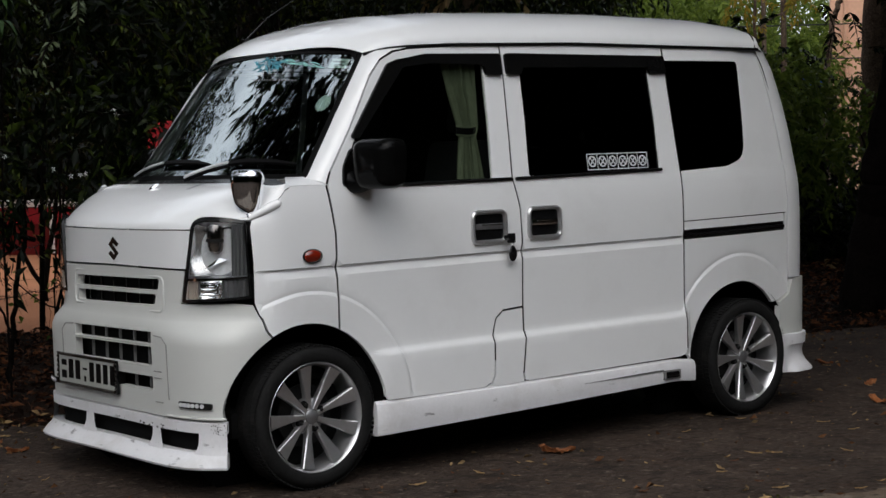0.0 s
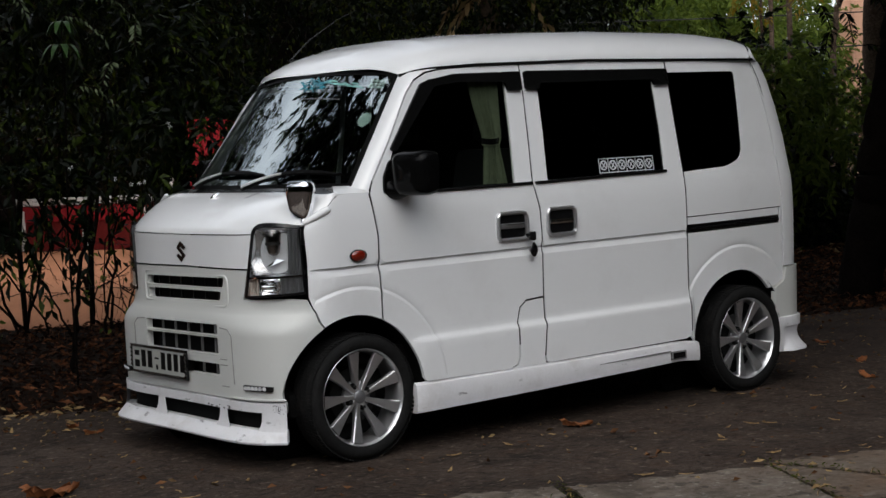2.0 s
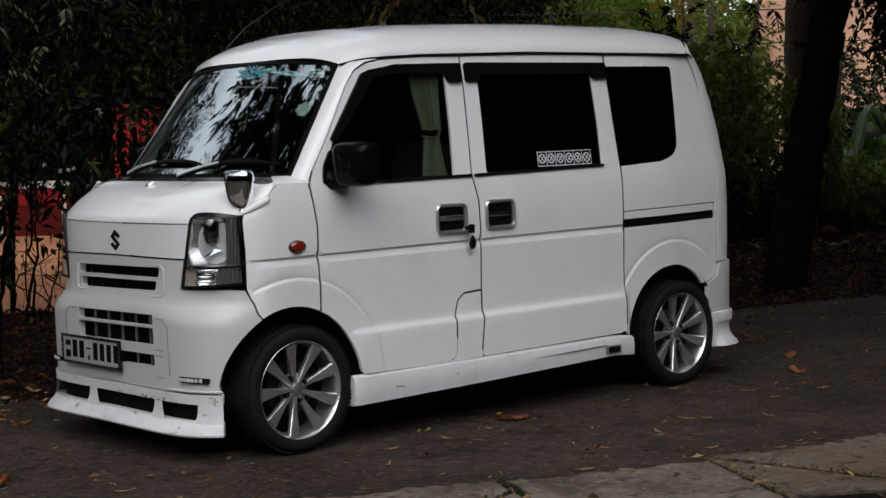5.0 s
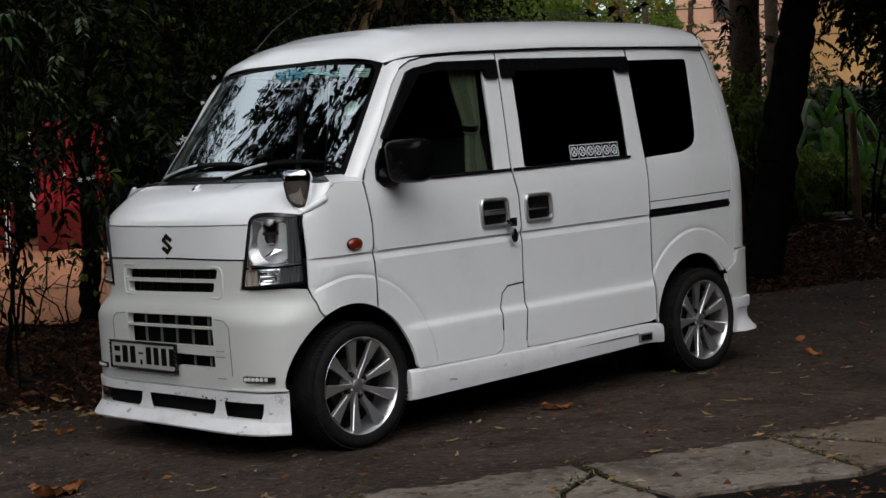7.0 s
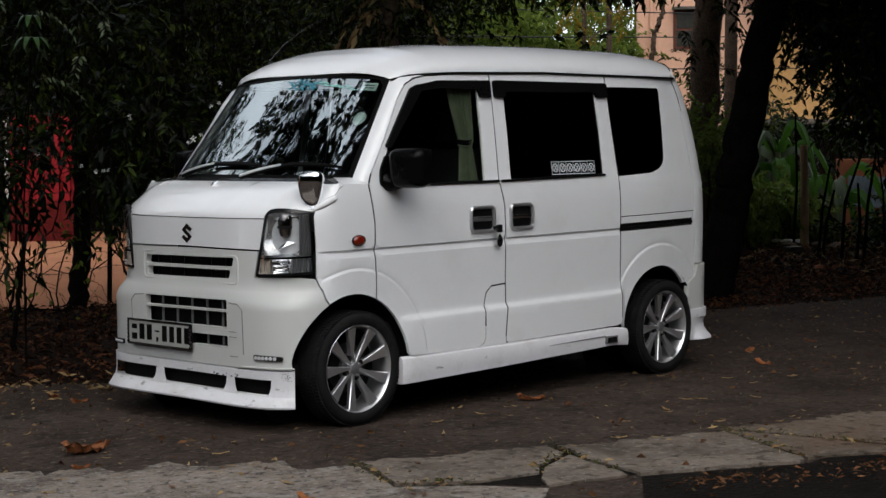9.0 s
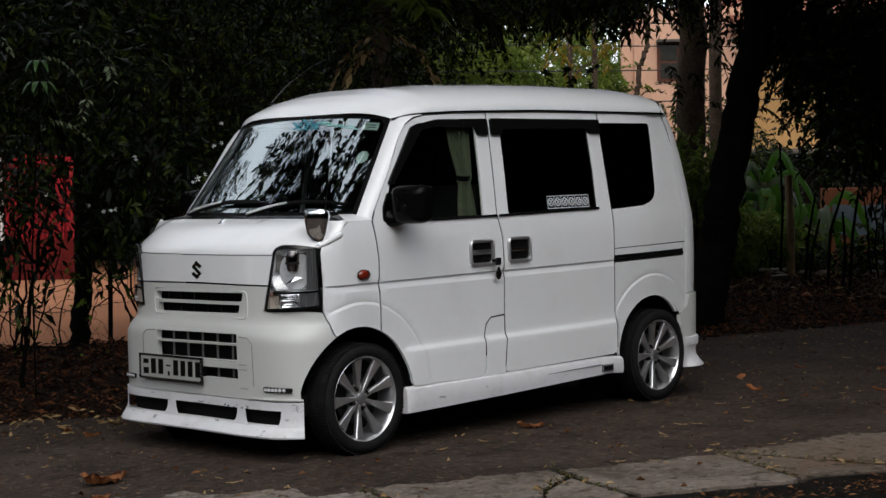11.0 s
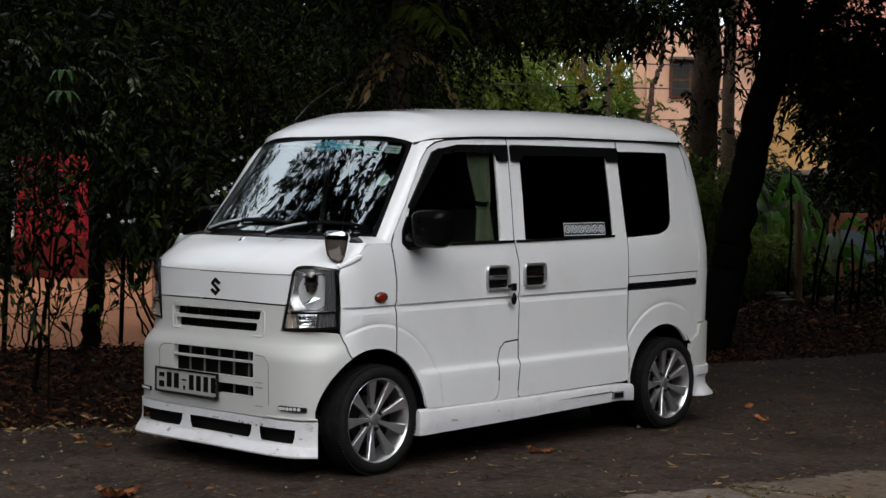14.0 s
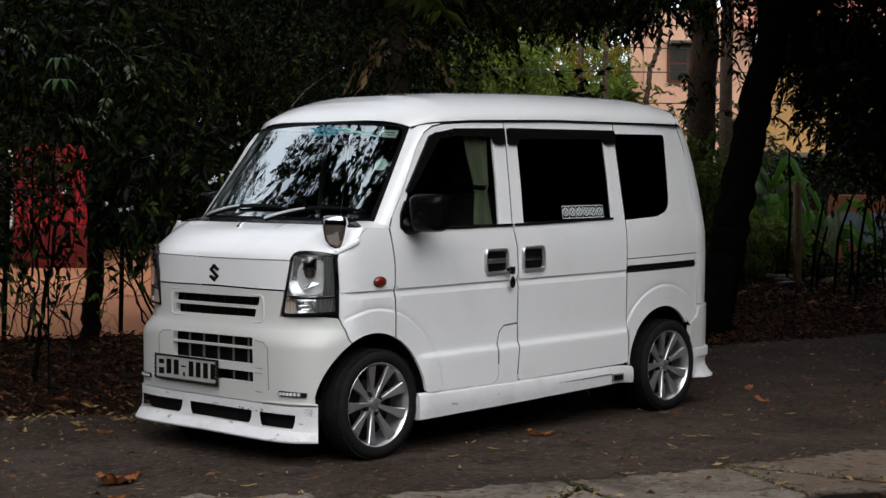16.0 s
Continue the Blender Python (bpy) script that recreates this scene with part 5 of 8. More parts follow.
def strokes(name, rows_of, material, parent, label=""):
    vs, fs = [], []
    for args in rows_of:
        v, f = stroke(*args)
        fs += [tuple(i + len(vs) for i in g) for g in f]
        vs += v
    return mesh_part(name, vs, fs, material, parent, label, smooth=False)


feathers = []
for k in range(30):
    u, t = rngw.uniform(-0.30, 0.08), rngw.uniform(0.862, 0.95)
    du, dt = rngw.uniform(0.05, 0.14), rngw.uniform(-0.045, 0.03)
    feathers.append((u + du / 2, t - dt, u - du / 2, t + dt, rngw.uniform(0.004, 0.010), rngw.uniform(-0.01, 0.012)))
decal = strokes("windscreen_decal", feathers, TEAL, van, "teal feathered decal across the windscreen head")
strokes("decal_streak", [(-0.20 - 0.04 * k, 0.93 - 0.004 * k + rngw.normal() * 0.008, -0.34 - 0.04 * k, 0.915 - 0.0055 * k + rngw.normal() * 0.008, rngw.uniform(0.003, 0.007), rngw.normal() * 0.008) for k in range(11)], SEAGREEN, decal)
for k in range(15):
    strokes("print_bar", [(-0.02 - 0.035 * k, 0.787 - 0.0015 * k, -0.042 - 0.035 * k, 0.786 - 0.0015 * k, 0.006, 0.0)], GREYBAR, decal)
disc = [ws_point(-0.862, 0.590, 0.004)] + [ws_point(-0.862 + 0.058 * math.cos(a) * (0.93 + 0.07 * math.cos(14 * a)), 0.590 + 0.066 * math.sin(a) * (0.93 + 0.07 * math.cos(14 * a)), 0.004) for a in np.linspace(0, 2 * math.pi, 85)[:-1]]
mesh_part("round_sticker", disc, [(0, 1 + k, 1 + (k + 1) % 84) for k in range(84)], PALE, van, "pale round windscreen sticker")
rows = [[ws_point(u, t, 0.004) for u in np.linspace(-0.905, -0.755, 4)] for t in (0.868, 0.945)]
v, f = strip(rows, True)
sqs = mesh_part("square_sticker", v, f, PALE, van, "pale square permit sticker")
for t in (0.888, 0.912):
    v, f = strip([[ws_point(u, tt, 0.002) for u in np.linspace(-0.885, -0.80 if t < 0.9 else -0.775, 3)] for tt in (t, t + 0.009)], True)
    mesh_part("print_bar", v, f, GREYBAR, sqs)
sx0, sx1, sz0, sz1 = 1.428, 1.792, 1.150, 1.220
border = side([(sx0, sz0), (sx1, sz0 + 0.004), (sx1, sz1 + 0.004), (sx0, sz1)])
v, f = panel(border, holes=(inset(border, 0.004),), off=0.005, thick=0.001, grid=0.03)
stp = mesh_part("window_sticker", v, f, STICKER, van, "row of six white ring symbols on the glass")
for k in range(6):
    cx, cz, r = sx0 + 0.031 + k * 0.0604, (sz0 + sz1) / 2 + 0.002, 0.024
    ring = [(qx(cx + r * math.cos(a)), cz + r * math.sin(a)) for a in np.linspace(0, 2 * math.pi, 21)[:-1]]
    v, f = panel(ring, holes=(inset(ring, 0.006),), off=0.005, thick=0.001, grid=0.03)
    mesh_part("ring_symbol", v, f, STICKER, stp)
    for e in (-1, 1):
        bar = [(qx(cx - 0.012), cz - 0.011 * e), (qx(cx - 0.009), cz - 0.015 * e), (qx(cx + 0.013), cz + 0.010 * e), (qx(cx + 0.010), cz + 0.014 * e)]
        if e < 0:
            bar = bar[::-1]
        v, f = panel(bar, off=0.005, thick=0.001, grid=0.03)
        mesh_part("symbol_stroke", v, f, STICKER, stp)
    gx = sx0 + 0.0012 + (k + 1) * 0.0604
    if k < 5:
        v, f = panel(side([(gx - 0.002, sz0), (gx + 0.002, sz0), (gx + 0.002, sz1), (gx - 0.002, sz1)]), off=0.005, thick=0.001, grid=0.05)
        mesh_part("sticker_divider", v, f, STICKER, stp)

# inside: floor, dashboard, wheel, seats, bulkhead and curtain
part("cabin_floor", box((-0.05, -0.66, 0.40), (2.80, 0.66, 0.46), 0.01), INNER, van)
part("dashboard", box((-0.03, -0.65, 0.90), (0.24, 0.65, 1.157), 0.04), DASH, van)
part("instrument_hood", box((0.02, 0.18, 1.10), (0.22, 0.52, 1.19), 0.04), DASH, van)
sw = part("steering_wheel", tube([(0.36 + 0.10 * math.sin(a) * 0.5, 0.35 + 0.18 * math.cos(a), 1.08 + 0.17 * math.sin(a)) for a in np.linspace(0, 2 * math.pi, 29)], 0.014, 8), BLACK, van)
for y in (-0.35, 0.35):
    st = part("front_seat", box((0.45, y - 0.24, 0.52), (0.95, y + 0.24, 0.72), 0.06), SEAT, van)
    bm = box((-0.06, -0.22, 0.0), (0.06, 0.22, 0.62), 0.05)
    bmesh.ops.transform(bm, matrix=Matrix.Translation((0.95, y, 0.68)) @ Matrix.Rotation(radians(12), 4, "Y"), verts=bm.verts[:])
    part("seat_back", bm, SEAT, st)
    bm = box((-0.04, -0.12, 0.0), (0.04, 0.12, 0.2), 0.04)
    bmesh.ops.transform(bm, matrix=Matrix.Translation((1.07, y, 1.32)) @ Matrix.Rotation(radians(12), 4, "Y"), verts=bm.verts[:])
    part("head_rest", bm, SEAT, st)
# black panels added to close the cabin and keep it dark
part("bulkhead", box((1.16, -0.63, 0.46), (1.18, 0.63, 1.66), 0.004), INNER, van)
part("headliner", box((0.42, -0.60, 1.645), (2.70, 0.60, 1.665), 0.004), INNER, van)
rows = []
for t in np.linspace(0, 1, 26):
    z = 1.60 - 0.47 * t
    x0 = float(np.interp(t, [0, 0.25, 0.56, 0.64, 1], [0.712, 0.735, 0.772, 0.775, 0.742]))
    x1 = float(np.interp(t, [0, 0.56, 0.64, 1], [0.888, 0.872, 0.856, 0.880]))
    rows.append([Vector((x0 + (x1 - x0) * u, -0.622 - 0.056 * t + 0.009 * math.sin(u * 31 + 0.6 * math.sin(3 * t)) + 0.003 * math.sin(u * 71), z)) for u in np.linspace(0, 1, 61)])
v, f = strip(rows)
cur = mesh_part("curtain", v, f, CLOTH, van, "pale green curtain tied at its waist")
for z0, z1, m in ((1.312, 1.338, BLACK), (1.340, 1.345, CLOTH), (1.305, 1.310, CLOTH)):
    rows = [[Vector((0.755 + 0.105 * u, -0.660 - 0.012 * math.sin(math.pi * u), z - 0.006 * math.sin(math.pi * u))) for u in np.linspace(0, 1, 9)] for z in (z0, z1)]
    v, f = strip(rows)
    mesh_part("curtain_tie", v, f, m, cur)


# ---------------------------------------------------------------- ground
def sheet(name, poly, z, material, label, category, depth=0.0, kind="structure"):
    """A flat piece of ground from its outline, optionally with thickness."""
    bm = bmesh.new()
    vs = [bm.verts.new((x, y, z)) for x, y in poly]
    f = bm.faces.new(vs)
    f.normal_update()
    if f.normal.z < 0:
        f.normal_flip()
    if depth:
        r = bmesh.ops.extrude_face_region(bm, geom=[f])
        bmesh.ops.translate(bm, vec=(0, 0, -depth), verts=[e for e in r["geom"] if isinstance(e, bmesh.types.BMVert)])
        bmesh.ops.recalc_face_normals(bm, faces=bm.faces[:])
    bmesh.ops.triangulate(bm, faces=bm.faces[:])
    ob = part(name, bm, material, None, "", smooth=False)
    return tagged(ob, label, category, kind=kind)


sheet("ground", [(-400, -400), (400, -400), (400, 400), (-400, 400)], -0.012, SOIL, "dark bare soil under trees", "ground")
random.seed(5)
ROAD_N = [(-12, 6.0), (-5, 3.3), (-2.2, 2.35), (-0.53, 1.80), (0.06, 1.40), (1.5, 1.30), (3.2, 1.27), (5.7, 1.22), (6.7, 1.0), (7.7, 0.75), (9.5, 0.3), (14, -1.0), (40, -9)]
edge = []
for a, b in zip(ROAD_N, ROAD_N[1:]):
    n = max(2, int(math.hypot(b[0] - a[0], b[1] - a[1]) / 0.12)) if abs(a[0]) < 12 else 3
    edge += [(a[0] + (b[0] - a[0]) * k / n + random.uniform(-0.03, 0.03), a[1] + (b[1] - a[1]) * k / n + random.uniform(-0.05, 0.05)) for k in range(n)]
sheet("road", edge + [(40, -9), (40, -60), (-40, -60), (-40, 17)], 0.0, ASPHALT, "worn dark asphalt with patches and dust", "road")
sheet("yard", [(-30, 12.5), (-3, 8.0), (0.6, 6.35), (1.7, 5.85), (2.2, 5.5), (3.1, 5.25), (4.2, 5.6), (9, 9), (30, 24), (30, 60), (-60, 60)], 0.0, CLAY, "bare orange laterite yard behind the fence", "yard")


# ---------------------------------------------------------------- leaves and trees
def leaf_mesh(name, centres, sizes, dirs, fold=0.25, width=0.36, material=LEAF, parent=None, label=""):
    """Folded pointed leaves, one for each centre, all in one mesh."""
    n = len(centres)
    d = dirs / np.linalg.norm(dirs, axis=1, keepdims=True)
    ref = np.random.normal(size=(n, 3))
    side_ = np.cross(d, ref)
    side_ /= np.linalg.norm(side_, axis=1, keepdims=True)
    up = np.cross(side_, d)
    L = sizes[:, None]
    base = centres - d * L * 0.5
    tip = centres + d * L * 0.5 - np.array([0, 0, 0.15]) * L
    mid = centres + up * L * 0.02
    left = mid + side_ * L * width * 0.5 + up * L * fold * width
    right = mid - side_ * L * width * 0.5 + up * L * fold * width
    verts = np.stack([base, left, tip, right], 1).reshape(-1, 3)
    k = np.arange(n) * 4
    faces = np.stack([k, k + 1, k + 2, k, k + 2, k + 3], 1).reshape(-1, 3)
    me = bpy.data.meshes.new(name)
    me.vertices.add(len(verts))
    me.vertices.foreach_set("co", verts.astype(np.float32).ravel())
    me.loops.add(faces.size)
    me.loops.foreach_set("vertex_index", faces.astype(np.int32).ravel())
    me.polygons.add(len(faces))
    me.polygons.foreach_set("loop_start", (np.arange(len(faces)) * 3).astype(np.int32))
    me.update(calc_edges=True)
    me.validate()
    me.materials.append(material)
    ob = new(name, me)
    if parent is not None:
        ob.parent = parent
    if label:
        tagged(ob, label)
    return ob


def clumps(blobs, rng, sprig=14, sprig_len=0.35, droop=0.5):
    """Leaf centres and directions on sprigs inside ellipsoids (x, y, z, rx, ry, rz, sprigs)."""
    cs, ds = [], []
    for x, y, z, rx, ry, rz, n in blobs:
        p = rng.normal(size=(n, 3))
        p /= np.linalg.norm(p, axis=1, keepdims=True)
        p *= (rng.uniform(0.15, 1.0, size=(n, 1)) ** 0.45)
        o = p * [rx, ry, rz] + [x, y, z]
        sd = p + rng.normal(size=(n, 3)) * 0.7
        sd[:, 2] -= droop
        sd /= np.linalg.norm(sd, axis=1, keepdims=True)
        t = np.linspace(0, 1, sprig)[None, :, None]
        q = o[:, None] + sd[:, None] * t * sprig_len - np.array([0, 0, 0.35]) * sprig_len * t ** 2
        q = q + rng.normal(size=q.shape) * 0.012
        alt = np.where(np.arange(sprig) % 2 == 0, 1.0, -1.0)[None, :, None]
        perp = np.cross(sd, [0.1, 0.2, 1.0])
        ld = sd[:, None] * 0.5 + perp[:, None] * alt + rng.normal(size=q.shape) * 0.35
        ld[..., 2] -= 0.35
        cs.append((q + perp[:, None] * alt * 0.03).reshape(-1, 3))
        ds.append(ld.reshape(-1, 3))
    return np.concatenate(cs), np.concatenate(ds)


def limb(points, r0, r1, wob, rng, steps=10):
    """A crooked limb along a few points: rows of points and radii."""
    pts = [Vector(p) for p in points]
    out = []
    n = (len(pts) - 1) * steps
    for k in range(n + 1):
        i = min(k // steps, len(pts) - 2)
        t = (k - i * steps) / steps
        p = pts[i].lerp(pts[i + 1], t)
        out.append(p + Vector(rng.normal(size=3) * wob))
    return out, [r0 + (r1 - r0) * k / n for k in range(n + 1)]


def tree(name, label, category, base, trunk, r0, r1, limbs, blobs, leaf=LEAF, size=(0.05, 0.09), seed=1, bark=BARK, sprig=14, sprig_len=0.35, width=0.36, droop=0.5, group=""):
    rng = np.random.default_rng(seed)
    t = thing(name, label, category, base, group)
    b = Vector(base)
    if trunk:
        pts, rad = limb(trunk, r0, r1, 0.012, rng)
        rad[0] *= 1.25
        part("trunk", tube([p - b for p in pts], rad, 14), bark, t)
    for pl in limbs:
        pts, rad = limb(pl[0], pl[1], pl[2], 0.02, rng, 6)
        part("limb", tube([p - b for p in pts], rad, 7), bark, t)
    if blobs:
        c, d = clumps(blobs, rng, sprig, sprig_len, droop)
        leaf_mesh("crown", c - np.array(base), rng.uniform(*size, len(c)), d, material=leaf, parent=t, width=width)
    return t


# fence-line shrubs behind the van, with bare stems below
rng0 = np.random.default_rng(11)
shrubs = [(-1.4, 4.6), (0.3, 5.2), (1.6, 4.9), (2.9, 4.6), (4.2, 4.4), (5.5, 4.6), (6.4, 5.2), (-3.0, 5.4), (-4.6, 6.2)]
for k, (x, y) in enumerate(shrubs):
    bl = []
    for j in range(16):
        bl.append((x + rng0.normal() * 0.75, y + rng0.normal() * 0.7 - 0.3, rng0.uniform(1.5, 3.6), rng0.uniform(0.35, 0.7), rng0.uniform(0.35, 0.6), rng0.uniform(0.25, 0.5), 27 if rng0.uniform() > 0.3 else 10))
        if bl[-1][0] > 6.0 and bl[-1][2] > 2.0:
            bl[-1] = (bl[-1][0] - 0.9,) + bl[-1][1:2] + (1.7,) + bl[-1][3:]
        if 1.0 < bl[-1][0] < 3.3 and bl[-1][2] < 2.0:
            bl[-1] = bl[-1][:6] + (9,)
    lm = []
    for j in range(5):
        dx, dy = rng0.normal() * 0.5, rng0.normal() * 0.4
        lm.append(([(x + dx * 0.3, y + dy * 0.3, 0), (x + dx * 0.6, y + dy * 0.5, 0.5), (x + dx, y + dy, 1.2), (x + dx * 1.5, y + dy * 1.4, 2.4)], rng0.uniform(0.007, 0.014), 0.004))
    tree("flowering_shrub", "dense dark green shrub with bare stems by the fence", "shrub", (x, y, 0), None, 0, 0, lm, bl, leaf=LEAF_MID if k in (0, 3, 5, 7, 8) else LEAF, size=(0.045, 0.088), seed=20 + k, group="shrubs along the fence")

# branches that hang towards the van, with white flowers
overhang = tree("overhanging_shrub", "dark shrub with white star flowers over the verge", "shrub", (0.4, 2.9, 0), [(0.4, 2.9, 0), (0.45, 2.8, 0.8), (0.5, 2.5, 1.6)], 0.017, 0.009,
     [([(0.45, 2.8, 0.8), (0.0, 2.3, 1.1), (-0.2, 1.9, 1.2)], 0.014, 0.004), ([(0.5, 2.5, 1.5), (0.9, 1.9, 1.5), (1.0, 1.6, 1.45)], 0.014, 0.004)],
     [(-0.2, 2.2, 1.15, 0.6, 0.35, 0.28, 46), (0.8, 1.9, 1.45, 0.6, 0.35, 0.40, 80), (0.5, 2.6, 2.1, 1.0, 0.5, 0.5, 130), (-1.2, 2.8, 1.6, 0.8, 0.5, 0.6, 110)],
     size=(0.06, 0.11), seed=77)

# unseen canopy added to keep sky light off the hedge and verge
ov = []
rngo = np.random.default_rng(12)
for x in np.arange(-5.0, 8.0, 1.0):
    for y, z in ((2.7, 3.15), (3.6, 3.55), (4.6, 3.9), (5.6, 4.2)):
        if x > 4.4 and y < 5 or y > 4 and int(round(x)) % 2 == 0 or -1.8 < x < 1.4:
            continue
        ov.append((x + rngo.normal() * 0.25, y + rngo.normal() * 0.15, z + rngo.normal() * 0.08, 0.75, 0.6, 0.25, 22))
for x in (-5.2, -4.2, -3.2, -2.3):
    for y, z in ((0.1, 3.4), (1.0, 3.3), (1.9, 3.2)):
        ov.append((x + rngo.normal() * 0.2, y + rngo.normal() * 0.15, z, 0.6, 0.5, 0.22, 24))
tree("overhanging_tree", "unseen dark tree added over the shrubs for shade", "tree", (0.9, 6.6, 0), [(0.9, 6.6, -0.1), (0.9, 6.5, 1.8), (1.0, 6.2, 3.2), (1.1, 5.8, 4.1)], 0.13, 0.08,
     [([(1.0, 6.2, 3.2), (-1.4, 4.8, 3.7), (-4.4, 3.8, 3.7)], 0.06, 0.02), ([(-2.6, 4.4, 3.7), (-3.0, 2.4, 3.5), (-3.6, 0.4, 3.5)], 0.04, 0.015), ([(1.0, 6.2, 3.3), (3.0, 4.8, 3.8), (4.4, 4.0, 3.9)], 0.06, 0.02), ([(1.0, 6.0, 3.6), (1.2, 4.2, 3.8), (1.3, 2.8, 3.4)], 0.05, 0.02)],
     ov, seed=90, size=(0.10, 0.18), droop=0.2)

tree("feathery_shrub", "shrub with drooping yellow-green feathery leaves", "shrub", (-0.6, 6.4, 0), None, 0, 0, [([(-0.6, 6.4, 0), (-0.4, 6.2, 1.2), (-0.2, 6.0, 2.4)], 0.03, 0.01)],
     [(0.6, 5.4, 2.9, 1.0, 0.6, 0.5, 40), (-0.6, 6.0, 2.7, 1.0, 0.6, 0.5, 46), (2.0, 5.4, 2.7, 0.8, 0.5, 0.4, 26), (3.6, 5.2, 2.5, 0.9, 0.5, 0.4, 26), (4.8, 5.0, 2.6, 0.9, 0.5, 0.5, 30), (5.6, 5.4, 2.95, 0.6, 0.4, 0.35, 34), (6.5, 5.6, 2.9, 0.6, 0.4, 0.4, 34), (2.2, 4.6, 2.65, 0.5, 0.3, 0.3, 26), (3.0, 4.8, 2.8, 0.5, 0.3, 0.25, 22), (6.9, 5.3, 3.15, 0.5, 0.3, 0.3, 24)], leaf=LEAF_MID, size=(0.05, 0.085), seed=95, sprig=22, sprig_len=0.42, droop=1.0)
tree("gate_shrub", "dark leafy shrub in front of the red gate", "shrub", (3.2, 8.4, 0), None, 0, 0, [([(3.2, 8.4, 0), (3.3, 8.4, 0.9), (3.4, 8.3, 1.7)], 0.03, 0.01), ([(3.2, 8.4, 0), (2.8, 8.6, 0.9), (2.5, 8.7, 1.6)], 0.025, 0.01)],
     [(2.7, 8.6, 1.75, 0.8, 0.4, 0.35, 70), (3.7, 8.2, 1.6, 0.6, 0.4, 0.35, 34), (3.1, 8.5, 1.15, 0.5, 0.3, 0.25, 14), (3.95, 8.5, 1.62, 0.30, 0.25, 0.22, 34), (3.70, 8.6, 1.25, 0.22, 0.2, 0.25, 22)], size=(0.07, 0.12), seed=96)

palm = thing("palmate_sprig", "sprig with a fan of drooping fresh green leaves", "plant", (0.11, 2.25, 0))
part("stem", tube([(0.1, 0.2, -0.02), (0.05, 0.12, 0.9), (-0.02, -0.1, 1.75), (-0.1, -0.25, 1.93)], [0.007, 0.006, 0.005, 0.004], 6), BARK, palm)
for hub, n, L in (((-0.1, -0.25, 1.93), 9, 0.120), ((-0.07, -0.2, 2.06), 7, 0.09)):
    for k in range(n):
        a, rows = 2 * math.pi * k / n + 0.3, []
        for u in np.linspace(0, 1, 8):
            w = 0.019 * math.sin(math.pi * min(1, 0.05 + 0.95 * u)) ** 0.7
            c = Vector(hub) + Vector((math.cos(a) * L * u, math.sin(a) * L * u, 0.045 * math.sin(2.2 * u) - 0.10 * u * u))
            d = Vector((-math.sin(a), math.cos(a), 0))
            rows.append([c + d * w + Vector((0, 0, 0.004)), c, c - d * w + Vector((0, 0, 0.004))])
        v, f = strip(rows)
        mesh_part("leaf_blade", v, f, FRESH, palm)
part("stem_tip", tube([(-0.1, -0.25, 1.92), (-0.07, -0.2, 2.07)], [0.005, 0.003], 5), BARK, palm)

# trees
tree("small_tree", "slim dark tree trunk in the fence line", "tree", (2.55, 5.4, 0), [(2.55, 5.4, -0.05), (2.62, 5.42, 0.6), (2.60, 5.4, 1.6), (2.8, 5.5, 3.5)], 0.085, 0.05,
     [([(2.6, 5.4, 1.5), (2.0, 5.2, 2.4), (1.5, 5.0, 3.2)], 0.035, 0.012)],
     [(2.4, 5.2, 3.6, 1.4, 1.0, 0.9, 200), (1.4, 4.8, 3.0, 0.9, 0.8, 0.6, 120)], seed=31)
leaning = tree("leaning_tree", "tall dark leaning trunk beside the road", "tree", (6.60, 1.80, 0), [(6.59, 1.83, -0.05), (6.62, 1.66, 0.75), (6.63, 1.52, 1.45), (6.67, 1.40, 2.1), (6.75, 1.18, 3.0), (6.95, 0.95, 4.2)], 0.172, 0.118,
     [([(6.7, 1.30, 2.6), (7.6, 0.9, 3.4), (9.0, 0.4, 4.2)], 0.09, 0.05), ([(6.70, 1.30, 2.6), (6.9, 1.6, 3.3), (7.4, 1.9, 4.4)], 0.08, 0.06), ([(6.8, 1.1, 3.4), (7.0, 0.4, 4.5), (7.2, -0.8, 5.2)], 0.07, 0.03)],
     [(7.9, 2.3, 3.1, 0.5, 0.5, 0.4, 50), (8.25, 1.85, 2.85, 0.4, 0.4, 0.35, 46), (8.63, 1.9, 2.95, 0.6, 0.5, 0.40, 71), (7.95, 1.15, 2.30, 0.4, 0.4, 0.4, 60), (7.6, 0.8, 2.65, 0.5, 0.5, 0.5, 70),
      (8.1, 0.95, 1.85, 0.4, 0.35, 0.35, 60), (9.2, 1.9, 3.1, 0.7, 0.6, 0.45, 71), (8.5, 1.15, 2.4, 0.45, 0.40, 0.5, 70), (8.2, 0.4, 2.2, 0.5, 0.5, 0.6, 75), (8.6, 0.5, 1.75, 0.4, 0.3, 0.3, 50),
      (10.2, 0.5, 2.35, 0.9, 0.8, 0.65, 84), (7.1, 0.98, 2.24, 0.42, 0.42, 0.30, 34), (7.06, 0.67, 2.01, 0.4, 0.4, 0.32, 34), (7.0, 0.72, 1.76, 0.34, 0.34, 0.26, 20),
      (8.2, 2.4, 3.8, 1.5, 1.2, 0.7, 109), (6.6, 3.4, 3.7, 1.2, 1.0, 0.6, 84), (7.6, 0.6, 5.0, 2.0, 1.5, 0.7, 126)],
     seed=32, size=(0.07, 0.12))


